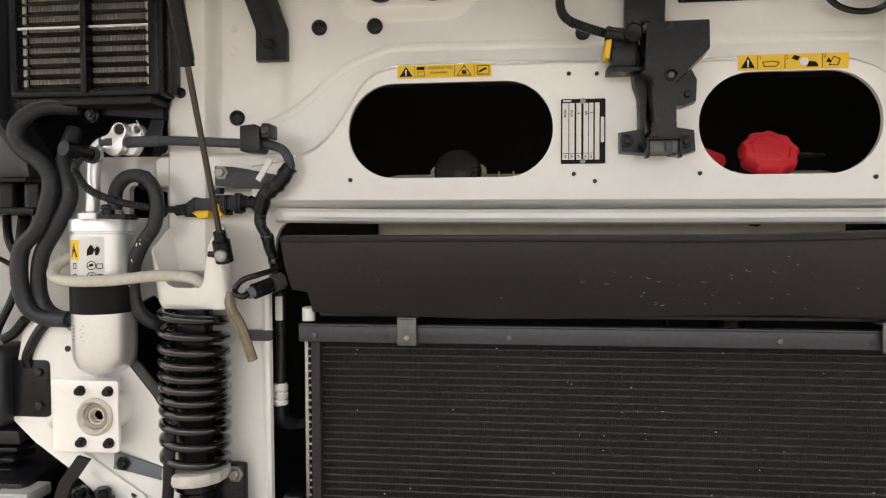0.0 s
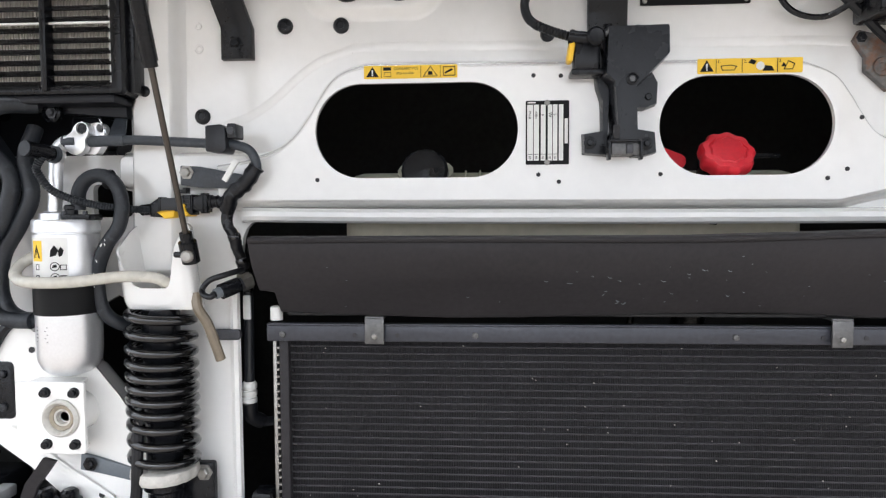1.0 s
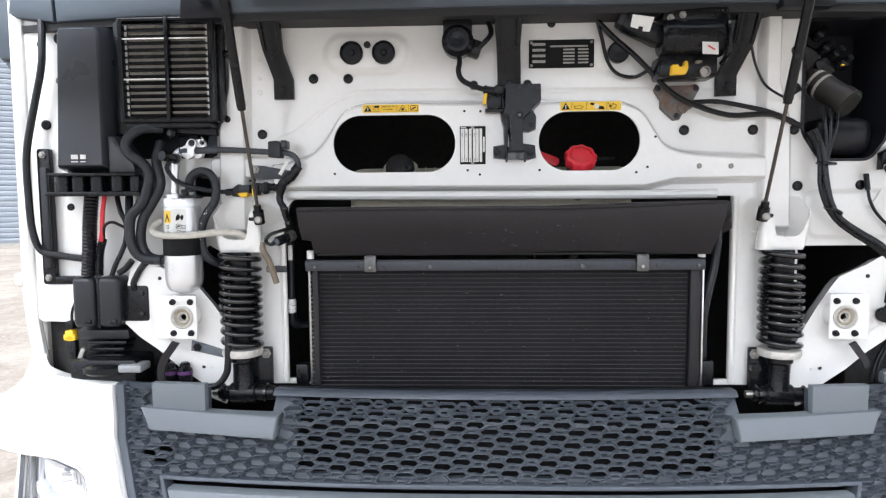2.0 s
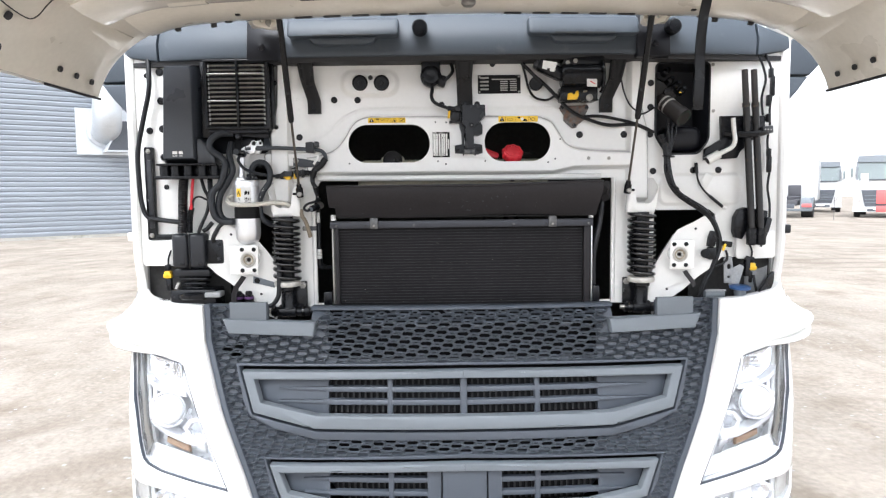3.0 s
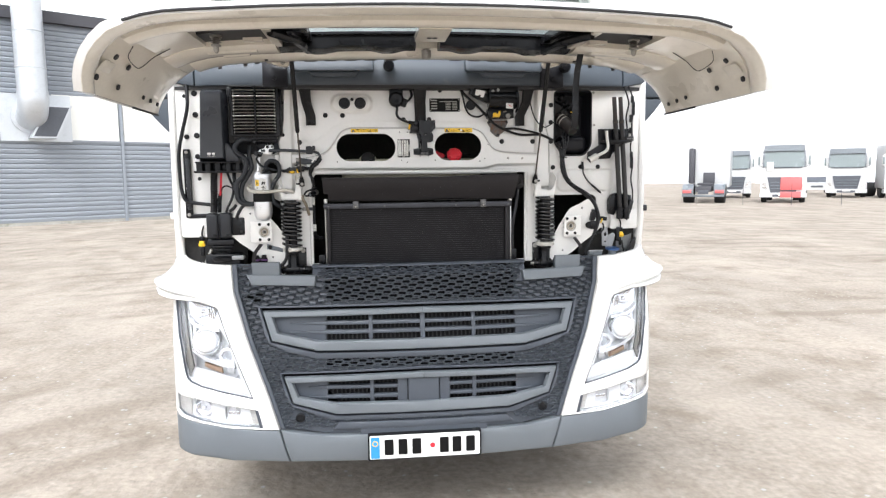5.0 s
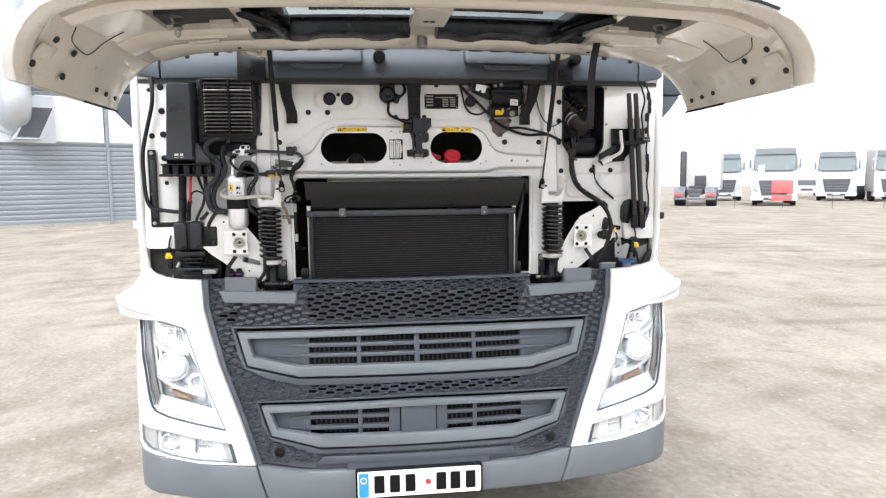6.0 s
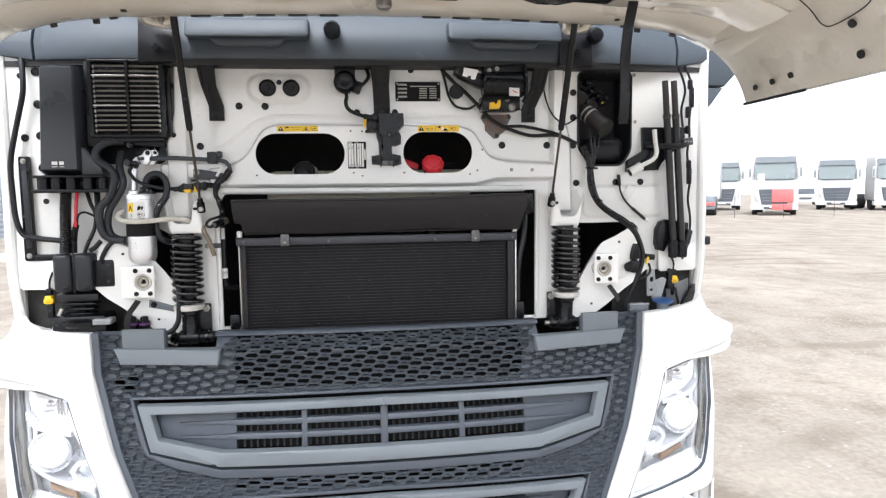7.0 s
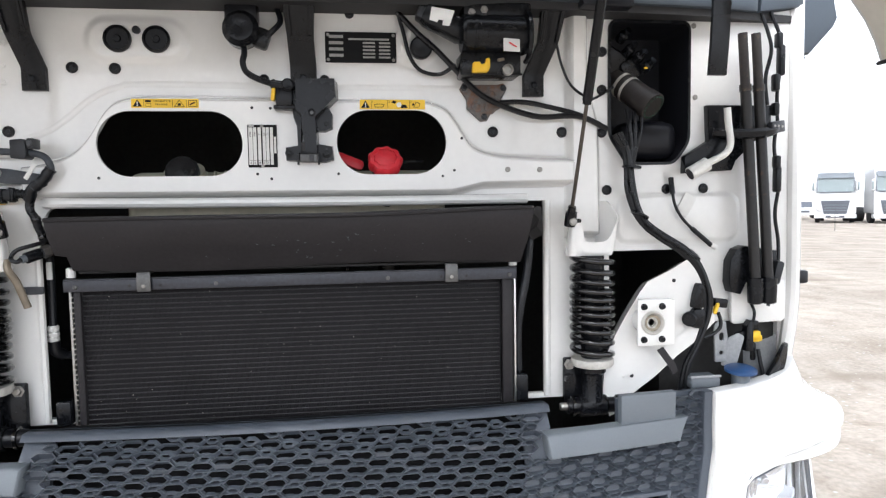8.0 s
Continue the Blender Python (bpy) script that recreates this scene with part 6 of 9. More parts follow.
# ---- stickers and plates ----
def warning_sticker(x0, x1, z0, z1, y, kind):
    top = thing("warning_sticker", ((x0 + x1) / 2, y, z0), "yellow warning sticker with black pictograms", "sticker", "warning stickers")
    part("sheet", outline(rounded(x0, z0, x1, z1, 0.001, 1), [], 0.0008, where=at_y(y)), STICKER, top)
    yy, zc, h = y - 0.0006, (z0 + z1) / 2, z1 - z0
    def ink(poly, holes=()):
        part("pictogram", outline(poly, holes, 0.0006, where=at_y(yy)), PRINT, top)
    ink([(x0 + 0.003, zc - h * 0.36), (x0 + 0.021, zc - h * 0.36), (x0 + 0.012, zc + h * 0.4)])
    part("pictogram", outline([(x0 + 0.0112, zc - h * 0.16), (x0 + 0.0128, zc - h * 0.16), (x0 + 0.0132, zc + h * 0.16), (x0 + 0.0108, zc + h * 0.16)], [], 0.0004, where=at_y(yy - 0.0004)), PAPER, top)
    part("pictogram", outline(circle(x0 + 0.012, zc - h * 0.25, 0.0011, 8), [], 0.0004, where=at_y(yy - 0.0004)), PAPER, top)
    def rule(x):
        ink([(x, zc - h * 0.45), (x + 0.0006, zc - h * 0.45), (x + 0.0006, zc + h * 0.45), (x, zc + h * 0.45)])
    def ring(poly, by=-0.001):
        ink(poly, [grown(poly, by)])
    if kind == "coolant":
        for x in (0.024, 0.079, 0.106):
            rule(x0 + x)
        ink([(x0 + 0.027, zc + h * 0.12), (x0 + 0.038, zc + h * 0.12), (x0 + 0.038, zc + h * 0.36), (x0 + 0.027, zc + h * 0.36)])
        words("print_words", "COOLANT VCS", 0.0049, facing(x0 + 0.0588, yy, zc + h * 0.24), PRINT, top)
        words("print_words", "STD 418-0001", 0.0042, facing(x0 + 0.058, yy, zc - h * 0.12), PRINT, top)
        ring([(x0 + 0.028, zc - h * 0.36), (x0 + 0.038, zc - h * 0.36), (x0 + 0.038, zc - h * 0.02), (x0 + 0.028, zc - h * 0.02)], -0.0005)
        ring([(x0 + 0.082, zc - h * 0.38), (x0 + 0.103, zc - h * 0.38), (x0 + 0.0925, zc + h * 0.42)])
        ink([(x0 + 0.089, zc - h * 0.26), (x0 + 0.096, zc - h * 0.26), (x0 + 0.095, zc), (x0 + 0.09, zc + h * 0.04)])
        ring([(x0 + 0.11, zc - h * 0.35), (x0 + 0.127, zc - h * 0.35), (x0 + 0.127, zc + h * 0.35), (x0 + 0.11, zc + h * 0.35)])
        ink([(x0 + 0.113, zc - h * 0.2), (x0 + 0.124, zc + h * 0.08), (x0 + 0.122, zc + h * 0.2), (x0 + 0.112, zc - h * 0.08)])
    else:
        for x in (0.024, 0.058, 0.104):
            rule(x0 + x)
        for x, n in ((0.027, "1."), (0.061, "2."), (0.107, "3.")):
            words("print_words", n, 0.006, facing(x0 + x + 0.001, yy, zc + h * 0.28), PRINT, top)
        ring([(x0 + 0.032, zc - h * 0.3), (x0 + 0.048, zc - h * 0.3), (x0 + 0.052, zc - h * 0.02), (x0 + 0.044, zc + h * 0.08), (x0 + 0.03, zc + h * 0.02)])
        ink([(x0 + 0.066, zc + h * 0.2), (x0 + 0.074, zc + h * 0.05), (x0 + 0.077, zc + h * 0.3), (x0 + 0.07, zc + h * 0.42)])
        part("pictogram", outline(circle(x0 + 0.082, zc - h * 0.02, 0.0055, 14), [], 0.0006, where=at_y(yy)), PAPER, top, "grey dot")
        ink([(x0 + 0.085, zc - h * 0.36), (x0 + 0.1, zc - h * 0.36), (x0 + 0.097, zc - h * 0.05), (x0 + 0.088, zc + h * 0.0)])
        ring([(x0 + 0.112, zc - h * 0.3), (x0 + 0.124, zc - h * 0.3), (x0 + 0.127, zc + h * 0.1), (x0 + 0.118, zc + h * 0.3)])
        ink([(x0 + 0.109, zc - h * 0.1), (x0 + 0.116, zc - h * 0.1), (x0 + 0.112, zc + h * 0.2)])


warning_sticker(-0.316, -0.186, 1.987, 2.005, -0.0372, "coolant")
warning_sticker(0.137, 0.274, 1.9855, 2.0055, -0.0372, "oil")


def axle_plate():
    top = thing("data_plate", (-0.063, -0.037, 1.866), "black and white type plate with blank columns and two rivets", "plate")
    y = -0.0378
    part("plate", outline(rounded(-0.0925, 1.8665, -0.0335, 1.9535, 0.0015, 2), [], 0.001, where=at_y(y)), PRINT, top)
    for x0, x1 in ((-0.0905, -0.0825), (-0.0815, -0.0745), (-0.072, -0.0655), (-0.0625, -0.0565), (-0.0555, -0.0495), (-0.0475, -0.0415)):
        part("column", outline([(x0, 1.872), (x1, 1.872), (x1, 1.948), (x0, 1.948)], [], 0.0006, where=at_y(y - 0.0006)), PAPER, top)
    for x in (-0.0865, -0.078, -0.0688, -0.0595, -0.0525):
        words("print_words", "m", 0.006, facing(x, y - 0.0009, 1.876, -90), PRINT, top)
        part("rule", box((x, y - 0.0009, 1.8805), (0.0064, 0.0004, 0.0006), 0), PRINT, top)
    for x, w in ((-0.0865, "max"), (-0.078, "min"), (-0.0688, "a"), (-0.0595, "W"), (-0.0525, "L")):
        words("print_words", w, 0.0065, facing(x, y - 0.0009, 1.934, -90), PRINT, top)
    part("brand_bar", box((-0.0375, y - 0.0008, 1.912), (0.0045, 0.0006, 0.034), 0.0002), PAPER, top, "plain white bar")
    part("code_bar", box((-0.0845, y - 0.0008, 1.9508), (0.011, 0.0006, 0.002), 0), PAPER, top)
    for z in (1.9505, 1.8695):
        part("rivet", dome(-0.0635, z, 0.0038, y - 0.0003), STEEL, top)


axle_plate()


def black_plate():
    top = thing("data_plate", (0.143, -0.004, 2.085), "black metal data plate with grey columns of bars", "plate")
    part("plate", outline(rounded(0.068, 2.088, 0.218, 2.152, 0.002, 2), [], 0.002, where=at_y(-0.003)), PRINT, top)
    for i in range(6):
        part("text_bar", box((0.128 + 0.032, -0.0036, 2.137 - i * 0.0075), (0.086 if i < 1 else 0.026, 0.0008, 0.0038), 0), STEEL, top)
        if i:
            part("text_bar", box((0.193, -0.0036, 2.137 - i * 0.0075), (0.024, 0.0008, 0.0038), 0), STEEL, top)
    for i in range(4):
        part("text_bar", box((0.091, -0.0036, 2.142 - i * 0.013), (0.03, 0.0008, 0.006), 0), STEEL, top)
    for x, z in ((0.074, 2.146), (0.212, 2.146), (0.074, 2.094), (0.212, 2.094)):
        part("rivet", dome(x, z, 0.0036, -0.003), STEEL, top)


black_plate()


# ---- what stands behind the hatches ----
def coolant_tank():
    top = thing("coolant_tank", (0, 0.16, 1.66), "milky plastic coolant tank with a black screw cap", "tank")
    b = box((-0.02, 0.14, 1.764), (0.7, 0.16, 0.2), 0.03, segments=3)
    part("tank_body", b, TANK, top)
    for i in range(7):
        part("tank_rib", box((-0.2 + 0.022 * i, 0.065, 1.85), (0.0025, 0.03, 0.03), 0.001), TANK, top)
    part("neck", lathe([(0.042, 0), (0.042, 0.04)], (-0.238, 0.06, 1.83), (30, 0, 0), 24), TANK, top)
    part("screw_cap", lathe([(0.033, 0.0), (0.035, 0.004), (0.035, 0.022), (0.031, 0.027), (0.009, 0.028), (0.003, 0.026), (0, 0.026)], (-0.237, 0.035, 1.855), (66, 0, 0), 40, wave=(20, 0.03)), RUBBER, top, "ribbed black screw cap")


def oil_filler():
    top = thing("oil_filler", (0.21, 0.12, 1.82), "red lobed oil filler cap on a dark pipe", "filler cap")
    part("pipe", tube([(0.189, 0.03, 1.87), (0.192, 0.06, 1.83), (0.2, 0.15, 1.7), (0.21, 0.3, 1.5)], 0.028, 16), BLACK, top)
    part("cap", lathe([(0.027, 0.0), (0.036, 0.004), (0.0385, 0.011), (0.0385, 0.024), (0.035, 0.029), (0.027, 0.03), (0.0258, 0.028), (0.0235, 0.03), (0, 0.032)], (0.189, 0.012, 1.868), (50, 0, 0), 63, wave=(9, 0.1)), RED, top, "red cap with a lobed rim")
    part("tether", tube([(0.22, 0.03, 1.878), (0.25, 0.03, 1.881), (0.275, 0.03, 1.88)], 0.0035, 8), BLACK, top)


def dipstick():
    top = thing("dipstick", (0.12, 0.12, 1.8), "red oval dipstick handle", "dipstick")
    b = outline(rounded(-0.034, -0.011, 0.034, 0.011, 0.0105, 6), [], 0.008, bevel=0.002)
    b.transform(pose(0.112, 0.03, 1.884) @ pose(0, 0, 0, -15, 22, 0))
    part("handle", b, RED, top)
    part("rod", tube([(0.1, 0.035, 1.88), (0.1, 0.07, 1.82), (0.1, 0.2, 1.6)], 0.006, 8), BLACK, top)


coolant_tank()
oil_filler()
dipstick()


# ---- centre: sensor cover, brackets, plugs ----
def sensor_cover():
    top = thing("sensor_cover", (0.045, -0.04, 1.878), "black moulded plastic sensor cover with screw feet", "cover")
    shape = [(0.011, 1.875), (0.054, 1.875), (0.053, 1.888), (0.051, 1.962), (0.092, 2.003), (0.091, 2.044), (0.007, 2.043), (0.005, 1.978), (0.016, 1.968), (0.02, 1.91), (0.011, 1.891)]
    part("body", emboss(softened(grown(shape, -0.004), 0.002, 2), [], -0.022, 0.062, 0.005, steps=6), COVER, top)
    base = [(-0.016, 1.879), (0.016, 1.876), (0.02, 1.96), (0.006, 2.022), (-0.002, 2.022), (-0.002, 1.994), (0.001, 1.967), (0.007, 1.949), (0.008, 1.911), (-0.017, 1.907)]
    part("base_flange", emboss(grown(base, -0.002), [], -0.03, 0.022, 0.003), COVER, top)
    part("foot", emboss([(0.05, 1.876), (0.063, 1.876), (0.08, 1.881), (0.078, 1.907), (0.062, 1.91), (0.05, 1.912)], [], -0.03, 0.022, 0.003), COVER, top)
    part("ear", emboss([(0.048, 1.94), (0.064, 1.939), (0.079, 1.945), (0.08, 1.972), (0.07, 1.99), (0.06, 1.985), (0.048, 1.97)], [], -0.03, 0.026, 0.003), COVER, top)
    for x, z in ((-0.008, 1.894), (0.067, 1.892), (0.068, 1.953)):
        hexbolt((x, -0.054, z), 0.0048, top, BLACK)
        part("washer", lathe([(0.0085, 0), (0.0085, 0.002), (0.006, 0.0025)], (x, -0.053, z), TOWARDS, 16), BLACK, top)
    part("screw_well", lathe([(0.0078, 0), (0.0078, 0.002), (0.006, 0.0026), (0.005, 0.0004), (0, 0.0004)], (0.041, -0.084, 1.972), TOWARDS, 20), COVER, top)
    part("screw", lathe([(0.0035, 0), (0.0035, 0.0014), (0, 0.0018)], (0.041, -0.084, 1.972), TOWARDS, 10), CLIP, top)
    for x in (0.012, 0.0525):
        part("window_cheek", box((x, -0.083, 1.88), (0.0035, 0.016, 0.024), 0.001), COVER, top)
    part("window_sill", box((0.032, -0.084, 1.8925), (0.042, 0.012, 0.003), 0.001), COVER, top)
    part("lens_window", box((0.033, -0.0845, 1.882), (0.036, 0.003, 0.015), 0.001), CLIP, top, "smoky sensor window")
    part("lens", box((0.038, -0.087, 1.882), (0.009, 0.004, 0.013), 0.002), STRIP, top)
    part("slot", box((0.0215, -0.0845, 1.904), (0.008, 0.004, 0.018), 0.001), DARK_SEAL_GAP, top)
    return top


cover = sensor_cover()


def sensor_plug():
    top = thing("cable_plug", (-0.02, -0.05, 2.0), "black cable plug with a yellow locking tab", "connector")
    part("plug_body", box((-0.014, -0.055, 2.006), (0.034, 0.03, 0.04), 0.005), COVER, top)
    part("plug_foot", box((-0.013, -0.055, 1.985), (0.044, 0.034, 0.008), 0.002), COVER, top)
    part("plug_sleeve", tube([(-0.038, -0.066, 2.031), (-0.012, -0.068, 2.027)], 0.0092, 12, straight=True), COVER, top)
    part("plug_band", tube([(-0.036, -0.066, 2.0305), (-0.032, -0.066, 2.03)], 0.0105, 12, straight=True), BLACK, top)
    part("plug_cap", lathe([(0.012, -0.02), (0.012, 0.012), (0.009, 0.015), (0, 0.014)], (-0.005, -0.07, 2.028), TOWARDS, 20), BLACK, top)
    part("lock_tab", box((-0.035, -0.06, 2.012), (0.008, 0.024, 0.028), 0.003, (0, 8, 0)), YELLOW, top, "yellow locking tab")


sensor_plug()
t = thing("corrugated_cable", (-0.06, -0.05, 2.03), "black cable to the sensor, corrugated at its end", "cable")
part("smooth_run", tube([(-0.1, -0.035, 2.135), (-0.092, -0.042, 2.1), (-0.095, -0.048, 2.078), (-0.09, -0.053, 2.06), (-0.078, -0.058, 2.048)], 0.0062, 12), RUBBER, t)
part("corrugated_run", tube([(-0.08, -0.057, 2.05), (-0.065, -0.062, 2.042), (-0.036, -0.066, 2.031)], 0.0068, 10, rib=0.0014), RUBBER, t)


def strap_bracket(top_x, top_z, foot_x, foot_z, width=0.046, kink=0.3, name="strap_bracket", y_top=-0.06):
    """A ribbed black arm that hangs from the scuttle and is screwed to the wall at its foot."""
    t = thing(name, (foot_x, -0.02, foot_z), "black ribbed plastic strap bracket screwed to the firewall", "bracket", "strap brackets")
    mid = (top_x + (foot_x - top_x) * kink, top_z + (foot_z - top_z) * 0.44)
    w = width / 2
    shape = [(foot_x - w, foot_z), (foot_x + w, foot_z), (foot_x + w, foot_z + 0.045), (mid[0] + w, mid[1]), (top_x + 1.25 * w, top_z), (top_x - 1.25 * w, top_z), (mid[0] - w, mid[1]), (foot_x - w, foot_z + 0.045)]
    lean = lambda u, v, d: Vector((u, -0.014 + (y_top + 0.014) * min(1, max(0, (v - foot_z - 0.045) / 0.12)) + d, v))
    part("arm", outline(shape, [], 0.014, cuts_v=[foot_z + 0.05, foot_z + 0.08, foot_z + 0.12], where=lean, bevel=0.003), BLACK, t)
    for e in (-0.72, 0.72):
        rib = [(mid[0] + e * w - 0.003, mid[1]), (mid[0] + e * w + 0.003, mid[1]), (top_x + 1.2 * e * w + 0.003, top_z), (top_x + 1.2 * e * w - 0.003, top_z)]
        part("rib", outline(rib, [], 0.01, where=lambda u, v, d: lean(u, v, d - 0.006), bevel=0.001), BLACK, t)
    hexbolt((foot_x, -0.014, foot_z + 0.022), 0.007, t, BLACK)
    return t


strap_bracket(-0.53, 2.215, -0.506, 2.024)
strap_bracket(0.018, 2.215, 0.022, 2.03, 0.054)
strap_bracket(0.554, 2.215, 0.517, 2.018)


def limp_strap():
    top = thing("rubber_strap", (0.62, -0.587, 1.957), "black rubber pull strap hanging from the raised flap", "strap")
    part("strap", outline([(0.606, 1.957), (0.632, 1.957), (0.634, 2.1), (0.64, 2.2), (0.655, 2.285), (0.63, 2.29), (0.615, 2.2), (0.608, 2.1)], [], 0.006, cuts_v=[2.0, 2.05, 2.1, 2.15, 2.2, 2.25], where=lambda u, v, d: Vector((u, -0.587 - 0.06 * (v - 1.957) ** 2 + 0.004 * math.sin(v * 30) + d, v)), bevel=0.001), RUBBER, top)


limp_strap()


def horn():
    top = thing("signal_horn", (-0.095, -0.05, 2.1), "small black signal horn under the scuttle", "horn")
    part("housing", lathe([(0.03, -0.02), (0.036, -0.01), (0.036, 0.02), (0.026, 0.034), (0.012, 0.036), (0, 0.03)], (-0.096, -0.035, 2.142), TOWARDS, 24), BLACK, top)
    part("holder", box((-0.096, -0.03, 2.18), (0.066, 0.04, 0.06), 0.01), BLACK, top)
    part("plug", box((-0.058, -0.03, 2.128), (0.03, 0.03, 0.04), 0.006, (0, 20, 0)), BLACK, top)


horn()
single("black_cable", tube([(-0.05, -0.035, 2.13), (-0.035, -0.045, 2.14), (-0.02, -0.03, 2.165), (-0.03, -0.02, 2.2)], 0.006, 8), RUBBER, "black cable at the horn", "cable")


def compressor():
    top = thing("horn_compressor", (0.42, -0.05, 2.05), "black electric compressor with labels and a yellow plug", "compressor")
    part("motor", lathe([(0.036, -0.072), (0.041, -0.066), (0.041, 0.058), (0.036, 0.068), (0.02, 0.073), (0, 0.073)], (0.42, -0.068, 2.134), (0, 90, 0), 36), BLACK, top)
    part("motor_band", lathe([(0.0412, -0.003), (0.0425, -0.002), (0.0425, 0.002), (0.0412, 0.003)], (0.375, -0.068, 2.134), (0, 90, 0), 36), BLACK, top)
    part("end_ring", tube([(0.486, -0.062 - 0.05 * math.sin(a / 12 * math.pi), 2.132 + 0.05 * math.cos(a / 12 * math.pi)) for a in range(13)], 0.0055, 8, 2), BLACK, top)
    part("base_block", box((0.408, -0.05, 2.073), (0.126, 0.07, 0.048), 0.006), BLACK, top)
    part("base_lip", box((0.408, -0.084, 2.0515), (0.13, 0.006, 0.005), 0.002), BLACK, top)
    part("head_block", box((0.425, -0.045, 2.184), (0.145, 0.06, 0.036), 0.008), BLACK, top)
    part("side_body", box((0.314, -0.055, 2.158), (0.1, 0.055, 0.042), 0.012, (0, 26, 0)), BLACK, top)
    part("side_nose", box((0.272, -0.055, 2.176), (0.03, 0.045, 0.03), 0.008, (0, 26, 0)), BOX, top)
    notched = [(0.281, 2.159), (0.297, 2.154), (0.3, 2.16), (0.309, 2.158), (0.307, 2.149), (0.322, 2.147), (0.333, 2.178), (0.286, 2.185)]
    part("paper_label", outline(notched, [], 0.0015, where=at_y(-0.0845)), PAPER, top, "white paper label with a torn edge")
    part("paper_label", box((0.445, -0.1095, 2.105), (0.034, 0.0015, 0.028), 0.0006, (-14, 3, 0)), PAPER, top, "white label with red arrow")
    part("label_mark", box((0.447, -0.111, 2.1055), (0.018, 0.001, 0.003), 0, (-14, 30, 0)), RED, top)
    part("yellow_plug", outline(softened([(0.366, 2.052), (0.398, 2.053), (0.403, 2.064), (0.402, 2.081), (0.395, 2.081), (0.393, 2.071), (0.384, 2.068), (0.382, 2.074), (0.368, 2.073)], 0.002), [], 0.014, where=at_y(-0.099), bevel=0.0015), YELLOW, top, "yellow cable plug")
    part("orange_wire", box((0.427, -0.088, 2.08), (0.014, 0.01, 0.006), 0.002, (0, -10, 0)), HOSE_BROWN, top)
    part("port", lathe([(0.0115, 0), (0.0115, 0.01), (0.0085, 0.011), (0.0075, 0.004), (0, 0.004)], (0.441, -0.085, 2.059), TOWARDS, 20), STEEL, top, "steel outlet port")
    for x, z in ((0.37, 2.178), (0.426, 2.155), (0.396, 2.184)):
        hexbolt((x, -0.09 if z < 2.17 else -0.075, z), 0.0055, top, STEEL)


compressor()


def rusty_mount():
    top = thing("mount_plate", (0.405, -0.01, 1.965), "three-cornered mounting plate with rust stains", "bracket")
    shape = [(0.406 + 0.88 * (x - 0.406), 2.005 + 0.92 * (z - 2.005)) for x, z in ((0.385, 1.972), (0.398, 1.96), (0.414, 1.962), (0.424, 1.98), (0.446, 1.99), (0.45, 2.012), (0.464, 2.036), (0.456, 2.05), (0.44, 2.046), (0.37, 2.046), (0.354, 2.05), (0.346, 2.036), (0.364, 2.01), (0.364, 1.99))]
    part("plate", outline(shape, [], 0.01, where=at_y(-0.011), bevel=0.002), RUST, top)
    for x, z in ((0.362, 2.036), (0.449, 2.036), (0.406, 1.974)):
        hexbolt((x, -0.011, z), 0.005, top, BOX)
    for x, z in ((0.424, 2.022), (0.39, 1.996), (0.42, 1.992)):
        part("rust_boss", lathe([(0.013, 0), (0.012, 0.003), (0.006, 0.003), (0.005, 0.001), (0, 0.001)], (x, -0.011, z), TOWARDS, 18), RUST, top)


rusty_mount()

for pts, r in (([(0.218, -0.02, 2.2), (0.232, -0.02, 2.15), (0.245, -0.02, 2.1), (0.268, -0.02, 2.07), (0.308, -0.022, 2.062), (0.34, -0.04, 2.078)], 0.0042),
               ([(0.22, -0.02, 2.19), (0.262, -0.028, 2.145), (0.3, -0.03, 2.112), (0.34, -0.035, 2.07), (0.385, -0.035, 2.025), (0.44, -0.03, 1.996), (0.52, -0.03, 1.972), (0.61, -0.035, 1.972), (0.68, -0.03, 1.945)], 0.0062),
               ([(0.436, -0.028, 2.002), (0.49, -0.028, 2.003), (0.55, -0.03, 1.992), (0.61, -0.035, 1.976), (0.66, -0.034, 1.955)], 0.0055),
               ([(0.567, -0.02, 2.13), (0.578, -0.02, 2.085), (0.598, -0.025, 2.04), (0.625, -0.05, 2.01), (0.65, -0.03, 2.012), (0.7, -0.01, 2.04)], 0.003)):
    single("black_cable", tube(pts, r, 8), RUBBER, "thin black cable across the white firewall", "cable", "cables on the firewall")


